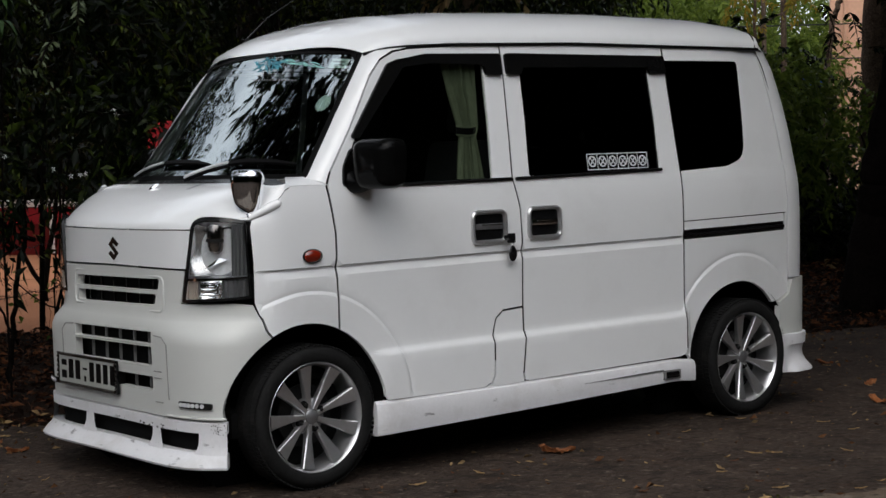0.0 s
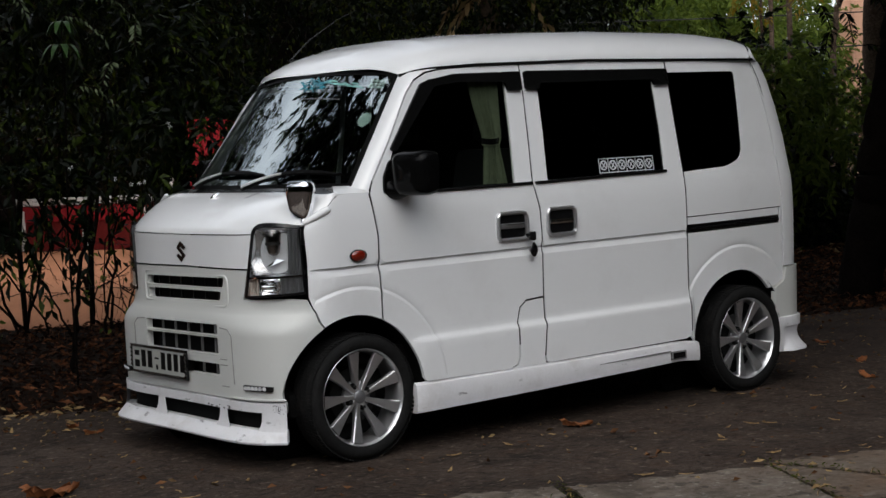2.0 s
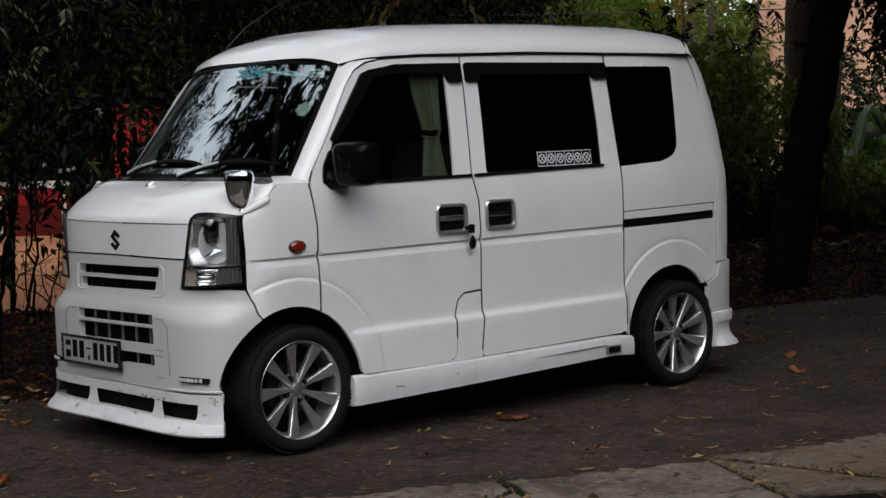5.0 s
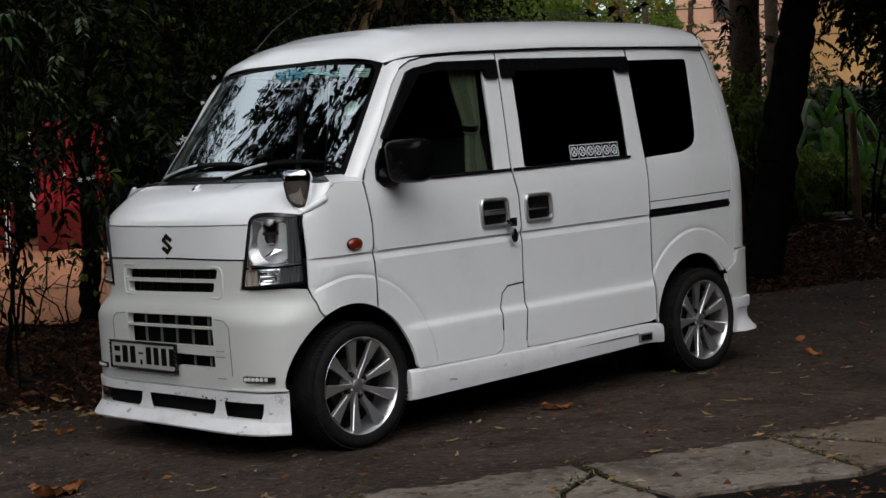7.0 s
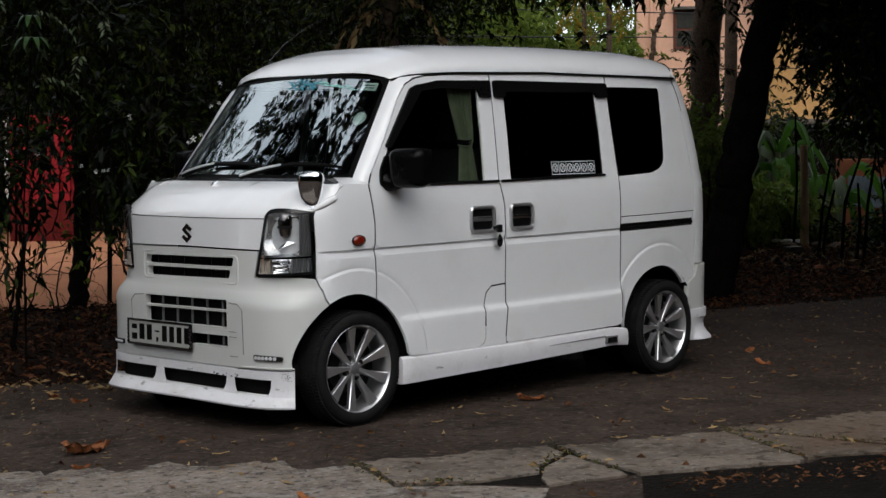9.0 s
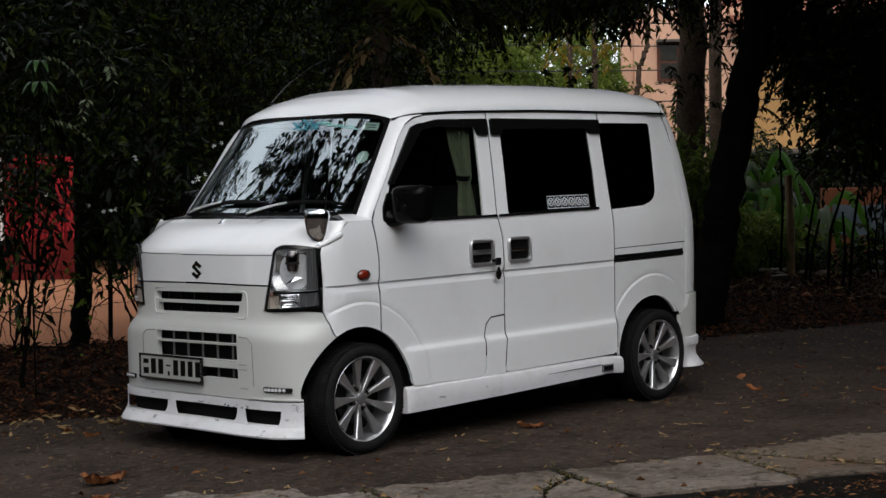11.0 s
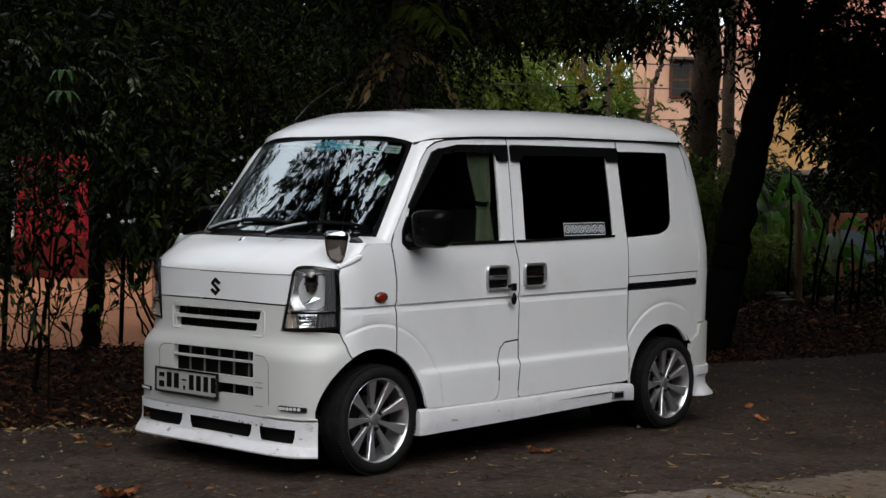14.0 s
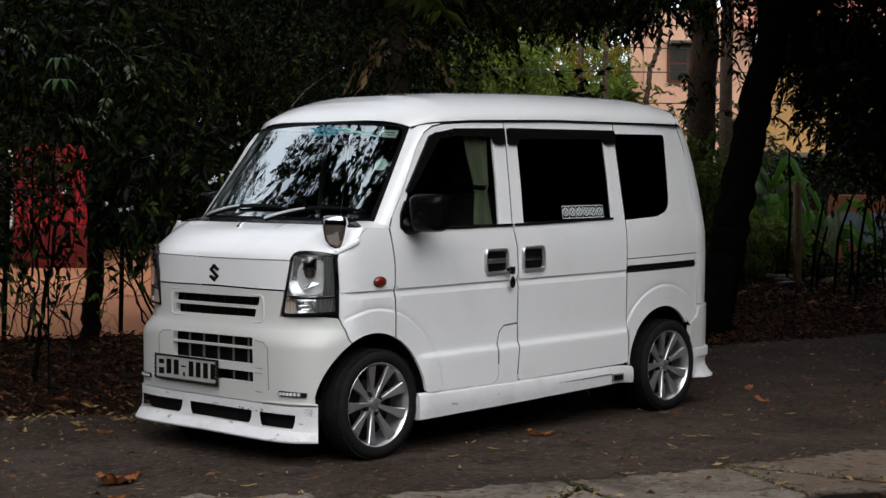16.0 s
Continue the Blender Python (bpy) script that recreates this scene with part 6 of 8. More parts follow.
def spray(parent, at, heading, length, pairs, leaflet, material, sag=0.7, seed=0):
    """A hanging compound leaf: a stalk with leaflets in pairs, in the parent's own frame."""
    rng = np.random.default_rng(900 + seed)
    b, pts, cs, ds = parent.location, [], [], []
    d = Vector((math.cos(heading), math.sin(heading), 0.25))
    side_ = Vector((-math.sin(heading), math.cos(heading), 0))
    for k in range(pairs + 2):
        t = k / (pairs + 1)
        pts.append(Vector(at) - b + d * length * t - Vector((0, 0, sag * length * t * t)))
    for k in range(1, pairs + 2):
        for e in ((-1, 1) if k <= pairs else (0,)):
            v = side_ * e * 0.8 + d * 0.45 - Vector((0, 0, 0.75)) + Vector(rng.normal(size=3) * 0.12)
            v.normalize()
            cs.append(tuple(pts[k] + v * leaflet * 0.5))
            ds.append(tuple(v))
    st = part("spray_stalk", tube(pts, [0.005] * (len(pts) - 1) + [0.002], 4), BARK, parent)
    np.random.seed(seed + 5)
    leaf_mesh("frond", np.array(cs), rng.uniform(0.85, 1.15, len(cs)) * leaflet, np.array(ds), width=0.30, material=material, parent=st)


tree("brown_tree", "rough brown trunk with light lichen", "tree", (12.32, 5.88, 0), [(12.32, 5.88, -0.05), (12.32, 5.88, 1.6), (12.37, 5.83, 3.2), (12.2, 5.9, 5.5)], 0.20, 0.17,
     [], [(11.8, 5.8, 4.2, 1.5, 1.2, 0.7, 110), (8.5, 6.3, 3.62, 0.7, 0.6, 0.45, 75), (9.0, 5.8, 3.6, 0.7, 0.6, 0.4, 75), (10.0, 6.0, 3.62, 0.7, 0.6, 0.35, 65), (9.4, 6.8, 3.6, 0.6, 0.5, 0.3, 45), (10.6, 6.9, 3.6, 0.6, 0.6, 0.3, 40), (10.3, 5.6, 3.65, 0.7, 0.6, 0.35, 65), (10.1, 5.0, 3.6, 0.6, 0.5, 0.35, 60), (7.5, 5.9, 3.6, 0.7, 0.6, 0.5, 75)], leaf=LEAF_MID, seed=33, bark=BARK2, size=(0.09, 0.16))
tree("pale_tree", "thin pale grey trunk on the litter bank", "tree", (11.36, 2.52, 0), [(11.36, 2.52, -0.05), (11.42, 2.44, 0.7), (11.50, 2.34, 1.5), (11.9, 1.9, 4.2)], 0.085, 0.065,
     [([(11.8, 2.0, 3.6), (12.6, 2.8, 3.5), (13.2, 3.7, 3.1)], 0.04, 0.012), ([(11.7, 2.1, 3.2), (13.0, 2.4, 3.0), (14.2, 2.6, 2.7)], 0.04, 0.012)],
     [(11.9, 1.9, 4.6, 1.2, 1.1, 0.5, 120), (13.4, 4.6, 3.1, 1.0, 0.8, 0.6, 120), (12.6, 3.6, 3.0, 0.9, 0.7, 0.6, 115), (13.9, 3.4, 2.6, 0.9, 0.8, 0.6, 115), (14.2, 2.6, 2.3, 0.9, 0.8, 0.6, 110), (12.8, 2.6, 2.5, 0.8, 0.7, 0.6, 130), (13.2, 3.9, 2.2, 0.6, 0.5, 0.35, 70)], seed=35, bark=BARK2, size=(0.10, 0.17))
tree("sapling", "slim bent brown stem before the peach house", "tree", (16.38, 9.85, 0), [(16.38, 9.85, -0.05), (16.40, 9.80, 1.4), (16.42, 9.76, 2.6), (16.44, 9.67, 3.2), (16.49, 9.57, 3.5), (16.47, 9.5, 4.6)], 0.050, 0.036, [], [(16.4, 9.5, 4.9, 0.7, 0.7, 0.4, 40)], seed=36, bark=BARK2)
tree("yard_bush", "tall yellow-green bush in front of the far trees", "bush", (11.0, 6.0, 0), None, 0, 0, [([(11.0, 6.0, 0), (10.8, 5.9, 1.2), (10.5, 5.9, 2.0)], 0.03, 0.01), ([(11.0, 6.0, 0), (11.3, 6.2, 1.2), (11.5, 6.3, 2.0)], 0.03, 0.01)],
     [(10.5, 6.0, 2.0, 0.45, 0.45, 0.36, 40), (11.4, 6.4, 1.95, 0.45, 0.45, 0.40, 44), (11.6, 6.2, 1.7, 0.4, 0.4, 0.4, 36), (10.3, 5.6, 1.45, 0.5, 0.5, 0.4, 40), (10.5, 5.4, 1.1, 0.45, 0.45, 0.4, 34)], leaf=LEAF_LIGHT, size=(0.09, 0.16), seed=38)
tree("amber_tree", "slender tree with yellow and orange leaves", "tree", (15.3, 10.3, 0), [(15.3, 10.3, -0.05), (15.35, 10.3, 1.8), (15.3, 10.2, 3.6)], 0.05, 0.02, [([(15.3, 10.2, 3.0), (16.0, 9.9, 3.5)], 0.02, 0.008)],
     [(15.1, 10.25, 3.45, 0.22, 0.2, 0.14, 7), (15.95, 9.85, 3.55, 0.18, 0.18, 0.14, 5), (15.4, 10.2, 3.85, 0.4, 0.3, 0.2, 8)], leaf=LEAF_AMBER, seed=37, size=(0.08, 0.14), bark=BARK2)
tree("pale_tree", "thin pale grey trunk", "tree", (14.6, 7.0, 0), [(14.6, 7.0, -0.05), (14.6, 7.0, 2.0), (14.65, 6.95, 5.5)], 0.10, 0.085, [], [(14.6, 7.0, 5.5, 1.5, 1.4, 0.8, 160)], seed=34, bark=BARK2)

# a slim palm over the van's roof, with dry fronds against its stem
palm_tree = thing("palm_tree", "slim brown palm stem with dry hanging fronds", "tree", (4.16, 3.29, 0))
part("trunk", tube([(0, 0, -0.05), (0.01, 0.01, 1.2), (0.0, 0.02, 2.4), (0.03, 0.0, 3.8)], [0.10, 0.088, 0.085, 0.08], 12), BARK2, palm_tree)
for k, (dx, dz, h, length, m) in enumerate([(-0.06, 2.55, 2.4, 0.34, YELLOWLEAF), (-0.05, 2.45, 2.8, 0.28, YELLOWLEAF), (0.07, 2.55, 5.4, 0.40, YELLOWLEAF), (0.05, 2.95, 5.7, 0.9, LEAF_MID), (0.05, 3.0, 0.2, 0.9, LEAF_MID), (-0.05, 3.0, 2.6, 0.9, LEAF_MID), (0.0, 2.9, 4.4, 0.8, LEAF_LIGHT), (0.0, 3.05, 1.2, 0.9, LEAF_MID)]):
    spray(palm_tree, (4.16 + dx, 3.29, dz), h, length, 14 if length > 0.5 else 8, 0.24 if length > 0.5 else 0.16, m, 0.55 if length > 0.5 else 1.3, 70 + k)

# compound leaves hanging from the leaning tree and out of the hedge
for k, (x, y, z, h) in enumerate([(6.68, 2.21, 2.32, 0.3), (6.75, 2.12, 2.10, 3.6), (6.8, 1.98, 2.52, 5.0), (6.9, 1.84, 2.36, 0.2), (6.88, 1.92, 1.98, 5.2),
                                  (7.1, 1.58, 1.93, 5.6), (7.17, 1.45, 2.06, 4.8), (7.25, 1.32, 1.9, 5.9), (6.8, 2.04, 2.24, 4.0)]):
    spray(leaning, (x, y, z), h, 0.30, 7, 0.085, LEAF, 0.9, k)
for k, (x, y, z, h, m) in enumerate([(0.15, 1.88, 2.20, 5.4, LEAF_PALE), (0.0, 1.99, 2.10, 5.8, LEAF_PALE), (0.26, 1.86, 1.84, 3.9, LEAF_PALE), (0.47, 1.72, 1.92, 5.2, LEAF_MID), (0.56, 1.66, 2.10, 0.2, LEAF_MID), (0.36, 1.80, 2.04, 4.2, LEAF_PALE),
                                     (0.07, 1.99, 1.72, 5.9, LEAF_PALE), (0.69, 1.60, 2.04, 5.6, LEAF_MID), (-0.25, 2.2, 2.25, 4.9, LEAF_PALE), (-0.5, 2.4, 1.95, 5.3, LEAF_PALE), (-0.9, 2.6, 2.1, 5.0, LEAF_MID)]):
    spray(overhang, (x, y, z), h, 0.24, 8, 0.05, m, 0.8, 40 + k)

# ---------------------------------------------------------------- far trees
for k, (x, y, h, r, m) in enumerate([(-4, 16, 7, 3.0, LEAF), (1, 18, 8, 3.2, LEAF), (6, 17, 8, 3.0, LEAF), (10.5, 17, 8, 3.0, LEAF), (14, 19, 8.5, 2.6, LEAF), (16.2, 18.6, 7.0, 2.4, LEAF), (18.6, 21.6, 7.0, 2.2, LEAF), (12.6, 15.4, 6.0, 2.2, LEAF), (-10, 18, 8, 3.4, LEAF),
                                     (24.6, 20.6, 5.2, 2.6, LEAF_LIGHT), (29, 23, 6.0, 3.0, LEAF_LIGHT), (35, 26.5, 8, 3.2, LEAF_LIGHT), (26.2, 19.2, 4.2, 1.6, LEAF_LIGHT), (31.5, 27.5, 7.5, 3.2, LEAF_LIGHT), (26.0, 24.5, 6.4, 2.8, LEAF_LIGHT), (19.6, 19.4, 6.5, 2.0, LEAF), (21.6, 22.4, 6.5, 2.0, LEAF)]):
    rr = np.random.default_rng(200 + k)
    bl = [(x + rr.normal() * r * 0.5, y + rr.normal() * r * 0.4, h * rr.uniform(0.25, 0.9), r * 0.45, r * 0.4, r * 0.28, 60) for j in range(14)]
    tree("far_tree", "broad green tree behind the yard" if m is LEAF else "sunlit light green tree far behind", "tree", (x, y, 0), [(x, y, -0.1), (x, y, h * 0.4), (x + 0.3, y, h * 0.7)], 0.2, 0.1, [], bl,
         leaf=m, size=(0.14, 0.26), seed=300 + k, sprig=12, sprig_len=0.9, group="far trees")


# ---------------------------------------------------------------- houses
def frame_at(origin, right):
    """A frame whose x runs along right, y away from the road."""
    r = Vector((right[0], right[1], 0)).normalized()
    f = Vector((r.y, -r.x, 0))
    m = Matrix((( r.x, -f.x, 0, origin[0]), (r.y, -f.y, 0, origin[1]), (0, 0, 1, 0), (0, 0, 0, 1)))
    return m


hm = frame_at((27.3, 18.2), (0.687, -0.727))
house = thing("house", "two-storey peach house with a brown shuttered window", "house")
house.matrix_world = hm
part("wall", box((0, 0, 0), (3.0, 0.3, 5.6)), PEACH, house, smooth=False)
part("rear_wall", box((1.8, 0.304, 0), (3.0, 6, 5.6)), PEACH, house, smooth=False)
part("wing_wall", box((3.004, 0.4, 2.0), (9.0, 6, 4.8)), YELLOW, house, "ochre plaster wall", smooth=False)
# the soil's near black stands for the shade below the ledge
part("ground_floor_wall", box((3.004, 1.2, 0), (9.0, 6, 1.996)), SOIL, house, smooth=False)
part("floor_ledge", box((3.0, 0.0, 1.93), (9.2, 1.2, 2.05)), CONCRETE, house, smooth=False)
win = part("window", box((0.87, -0.06, 3.78), (1.9, 0.02, 4.70), 0.01), WOOD, house, smooth=False)
for x in (0.94, 1.41):
    for z in (3.84, 4.28):
        part("shutter", box((x, -0.075, z), (x + 0.42, -0.055, z + 0.38), 0.004), WOOD_DARK, win, smooth=False)
part("window_awning", box((0.85, -0.34, 4.72), (1.95, 0.0, 4.79), 0.012), CONCRETE_PALE, house, smooth=False)
part("rain_pipe", tube([(0.32, -0.05, 0), (0.32, -0.05, 5.5)], 0.04, 8), PEACH, house)
bm = bmesh.new()
vs = [bm.verts.new(p) for p in ((2.6, -0.6, 4.95), (9.6, -0.6, 4.95), (9.6, 3.2, 6.6), (2.6, 3.2, 6.6))]
bm.faces.new(vs)
r = bmesh.ops.extrude_face_region(bm, geom=bm.faces[:])
bmesh.ops.translate(bm, vec=(0, 0, 0.08), verts=[e for e in r["geom"] if isinstance(e, bmesh.types.BMVert)])
bmesh.ops.recalc_face_normals(bm, faces=bm.faces[:])
roof_ob = part("roof", bm, TILE, house, smooth=False)
tv, tf = strip([[Vector((u * 0.125, w * 0.36 * 0.918 - 0.02 + 0.003 * w, w * 0.36 * 0.397 + 0.045 * (1 - w) + 0.035 * math.cos(u * 1.57) ** 2)) for u in (-1, -0.5, 0, 0.5, 1)] for w in (0, 1)])
tv += [v + Vector((0, 0.01, -0.05)) for v in tv[:5]]
tf += [(10 + k, 11 + k, 1 + k, k) for k in range(4)]
tile0 = mesh_part("tile", tv, tf, TILE, roof_ob, smooth=False)
tile0.location = (2.74, -0.62, 5.03)
for row in range(10):
    for col in range(24):
        if row or col:
            tl = new("tile", tile0.data)
            tl.parent = roof_ob
            tl.location = (2.74 + 0.262 * col, -0.62 + 0.30 * row, 5.03 + 0.1303 * row)

tarp = thing("blue_tarpaulin", "creased blue tarpaulin hung beside the house", "tarpaulin", (25.09, 16.91, 0))
rows = [[Vector((0.9 * i, -0.95 * i, z + 0.12 * math.sin(5 * i + z))) + Vector((0.05, 0.05, 0)) * math.sin(23 * i + 3 * z) for i in np.linspace(-0.2, 0.2, 24)] for z in np.linspace(2.35, 2.8, 8)]
v, f = strip(rows)
mesh_part("sheet", v, f, BLUETARP, tarp)
for i in (-0.2, 0.2):
    part("pole", tube([(0.9 * i, -0.95 * i, -0.05), (0.9 * i, -0.95 * i, 3.3)], 0.03, 6), BARK2, tarp)

# red gate and low wall across the yard
gate_m = frame_at((8.39, 14.76), (0.687, -0.727))
red = thing("red_gate", "red painted gate panel with white edges", "gate")
red.matrix_world = gate_m
part("lower_panel", box((-0.66, -0.04, 0.0), (0.46, 0.04, 0.60), 0.01), REDDARK, red, smooth=False)
for k in range(7):
    part("upright", box((-0.64 + k * 0.155, -0.03, 0.602), (-0.53 + k * 0.155, 0.03, 1.90 - 0.02 * abs(k - 3)), 0.012), REDPAINT, red, smooth=False)
part("backing", box((-0.64, 0.035, 0.602), (0.44, 0.05, 1.80), 0.002), REDPAINT, red, smooth=False)
for x in (-0.72,):
    part("white_edge", box((x, -0.05, 0.6), (x + 0.05, 0.05, 1.85), 0.008), WHITEWASH, red, smooth=False)
low = thing("low_wall", "low dark red wall with a whitewashed cap", "wall")
low.matrix_world = gate_m
part("wall_panel", box((-9.0, 0.02, 0.0), (-1.05, 0.20, 0.69), 0.01), REDDARK, low, smooth=False)
for k in range(8):
    part("cap_block", box((-9.0 + k * 0.995, -0.02, 0.694), (-8.03 + k * 0.995, 0.24, 0.80), 0.012), WHITEWASH, low, smooth=False)
for k in range(9):
    part("pillar", box((-8.9 + k * 0.97, -0.015, 0.02), (-8.83 + k * 0.97, 0.018, 0.62), 0.006), WHITEWASH, low, smooth=False)
part("red_band", box((-9.0, -0.004, 0.45), (-1.05, 0.016, 0.68), 0.004), REDPAINT, low, smooth=False)

# ---------------------------------------------------------------- fence with barbed wire and tangled stems
FENCE = [(-4.0, 7.9), (-1.5, 6.7), (0.2, 6.0), (1.30, 5.62), (1.90, 5.72), (2.95, 5.53), (4.6, 5.0), (7.2, 4.6)]
fence = thing("wire_fence", "rusty steel posts with sagging barbed wire", "fence", (0, 0, 0))
rngf = np.random.default_rng(8)
for x, y in FENCE:
    part("post", tube([(x, y, -0.05), (x + rngf.normal() * 0.03, y, 0.7), (x + rngf.normal() * 0.05, y, 1.45)], 0.022, 6), BARK, fence)
for z in (0.32, 0.66, 1.0, 1.3):
    pts = []
    for (x0, y0), (x1, y1) in zip(FENCE, FENCE[1:]):
        for k in range(8):
            t = k / 8
            pts.append((x0 + (x1 - x0) * t, y0 + (y1 - y0) * t - 0.02, z - 0.16 * t * (1 - t) + rngf.normal() * 0.008))
    wire = part("wire", tube(pts, 0.0035, 4), WIRE, fence)
    bm = bmesh.new()
    for a, b in zip(pts, pts[1:]):
        for t in (0.25, 0.75):
            c = Vector(a).lerp(Vector(b), t)
            for e in range(2):
                d = Vector(rngf.normal(size=3)).normalized() * 0.022
                tube([c - d, c + d], 0.002, 3, bm, False)
    tagged(part("barbs", bm, WIRE, wire, smooth=False), kind="stuff")


def stems(name, label, base, n, spread, height, r, seed, twigs=5, leaves=0):
    """A tangle of crooked bare stems."""
    rng = np.random.default_rng(seed)
    t = thing(name, label, "shrub", base, "bare stems in the fence")
    ends = []
    for k in range(n):
        p, d = Vector((rng.normal() * 0.08, rng.normal() * 0.08, -0.03)), Vector((rng.normal() * spread, rng.normal() * spread * 0.6, 1.0)).normalized()
        pts = [p.copy()]
        for j in range(9):
            d = (d + Vector(rng.normal(size=3)) * 0.32 + Vector((0, 0, 0.02))).normalized()
            p = p + d * height / 8
            p.z = max(p.z, 0.04)
            pts.append(p.copy())
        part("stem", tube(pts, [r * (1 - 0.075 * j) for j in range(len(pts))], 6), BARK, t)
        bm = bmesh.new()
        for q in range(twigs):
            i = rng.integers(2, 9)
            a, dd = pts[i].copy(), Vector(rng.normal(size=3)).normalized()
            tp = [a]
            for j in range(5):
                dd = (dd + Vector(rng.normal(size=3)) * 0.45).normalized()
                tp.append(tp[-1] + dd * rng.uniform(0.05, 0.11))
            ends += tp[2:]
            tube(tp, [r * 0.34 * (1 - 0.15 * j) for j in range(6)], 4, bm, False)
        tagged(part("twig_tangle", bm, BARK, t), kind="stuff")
    if leaves:
        e = np.array([tuple(v) for v in ends])
        c = e[rng.integers(0, len(e), leaves)] + rng.normal(size=(leaves, 3)) * 0.03
        leaf_mesh("leaves", c, rng.uniform(0.04, 0.08, leaves), rng.normal(size=(leaves, 3)), material=LEAF_LIGHT, parent=t, width=0.5)
    return t


for k, (x, y) in enumerate([(-1.6, 6.3), (-0.3, 5.9), (0.7, 5.7), (1.35, 5.6), (1.9, 5.35), (2.25, 5.2), (3.2, 5.1), (3.75, 4.9), (4.6, 4.7), (5.6, 4.5)]):
    stems("bare_shrub", "crooked bare dark stems with a few small leaves", (x, y, 0), 4, 0.80, 1.5, 0.0075 if k % 3 else 0.013, 40 + k, 9, 56)

# ---------------------------------------------------------------- concrete slabs, gutter and cracks
SLABS = []


def slab(poly, z, depth, label, ragged=(), fray=0.014, surface=None):
    """A broken slab; the edges listed in ragged fray into the asphalt."""
    random.seed(int(abs(poly[0][0]) * 1000))
    SLABS.append((poly, z))
    fine = []
    for i, (a, b) in enumerate(zip(poly, poly[1:] + poly[:1])):
        L = math.hypot(b[0] - a[0], b[1] - a[1])
        n = max(1, int(L / (0.025 if i in ragged else 0.06)))
        nx, ny, drift = -(b[1] - a[1]) / L, (b[0] - a[0]) / L, 0.0
        for k in range(n):
            t = k / n
            drift = 0.8 * drift + random.gauss(0, fray if i in ragged else 0.004)
            w = drift * min(1, 6 * t, 6 * (1 - t))
            fine.append((a[0] + (b[0] - a[0]) * t + nx * w, a[1] + (b[1] - a[1]) * t + ny * w))
    ob = sheet("concrete_slab", fine, z, surface or CONCRETE, label, "slab", depth=depth, kind="")
    tagged(ob, group="broken slabs beside the road")
    return ob


slab([(-0.66, -1.44), (-0.30, -1.60), (0.13, -1.76), (0.05, -1.92), (-0.22, -2.02), (-0.34, -2.12), (-0.62, -2.06), (-0.86, -1.84)], 0.012, 0.10, "cracked grey concrete slab", (0, 1))
slab([(0.155, -1.80), (0.31, -1.88), (0.65, -2.03), (0.93, -2.12), (0.62, -2.72), (0.56, -2.765), (-0.09, -2.43), (-0.06, -2.36), (0.0, -2.10), (0.10, -1.94)], 0.014, 0.12, "raised concrete slab with a broken front edge", (0, 1, 2, 5))
slab([(-0.36, -2.155), (-0.235, -2.06), (0.045, -1.96), (-0.02, -2.10), (-0.10, -2.34), (-0.14, -2.40), (-0.50, -2.30)], 0.010, 0.10, "small broken concrete piece")
slab([(-3.8, 0.60), (-2.6, -0.02), (-1.75, -0.50), (-1.13, -0.98), (-0.70, -1.46), (-0.90, -1.87), (-0.66, -2.10), (-0.52, -2.32), (-1.0, -2.6), (-4.2, -2.6)], 0.005, 0.10, "wide worn concrete slab fraying into asphalt", (0, 1, 2, 3), 0.034, WORN)
slab([(0.955, -2.13), (1.01, -2.23), (1.055, -2.47), (1.11, -2.83), (1.13, -3.0), (0.645, -2.73)], 0.010, 0.10, "concrete slab between crack and joint", surface=DUSTY)
slab([(1.00, -2.04), (1.13, -2.09), (1.45, -2.21), (1.94, -2.38), (3.2, -2.85), (6.0, -3.8), (6.0, -5.2), (3.0, -4.0), (1.17, -3.0), (1.15, -2.83), (1.095, -2.46), (1.04, -2.20)], 0.008, 0.10, "dusty concrete slab beside the crack", (0, 1, 2, 3, 4, 7), 0.022, DUSTY)
sheet("crack_soil", [(-0.62, -1.52), (0.13, -1.83), (0.62, -2.07), (0.97, -2.13), (1.4, -2.27), (1.9, -2.45), (3.0, -2.90), (2.9, -3.9), (1.15, -2.96), (0.6, -2.70), (-0.09, -2.40), (-0.5, -2.26), (-0.78, -1.85)], 0.0025, SHADED_WETSOIL,
      "dark soil showing in the cracks between slabs", "soil")
# a flat sheet; its dark colour paints the shade of a sunken gutter
sheet("gutter", [(-0.10, -2.44), (0.56, -2.78), (0.72, -2.77), (1.15, -3.03), (3.0, -4.03), (2.4, -5.0), (0.2, -3.9), (-0.5, -2.75)], 0.003, SHADED_WETSOIL, "wet gutter bed before the slabs, flat but darkened to look sunken", "gutter")

# ---------------------------------------------------------------- leaf litter, fallen leaves, grass in the cracks
def edge_y(x):
    return float(np.interp(x, [p[0] for p in ROAD_N], [p[1] for p in ROAD_N]))


rngl = np.random.default_rng(3)
pts = []
while len(pts) < 41000:
    x, u = rngl.uniform(-4.0, 16.0), rngl.uniform(0, 1)
    y = edge_y(x) - 0.12 + u * (4.6 + 0.4 * max(0.0, x - 8))
    if x > 8 and y > 5.9 or x < 4.6 and y > float(np.interp(x, [-3, 0.6, 1.7, 2.2, 3.1, 4.2], [8.0, 6.35, 5.85, 5.5, 5.25, 5.6])) - 0.08 * rngl.uniform():
        continue
    if u < 0.10 and rngl.uniform() > 0.25 + 7.5 * u:
        continue
    pts.append((x, y, 0.006 + 0.05 * rngl.uniform() ** 2 * min(1, u * 5)))
c = np.array(pts)
d = rngl.normal(size=(len(c), 3)) * [1, 1, 0.35]
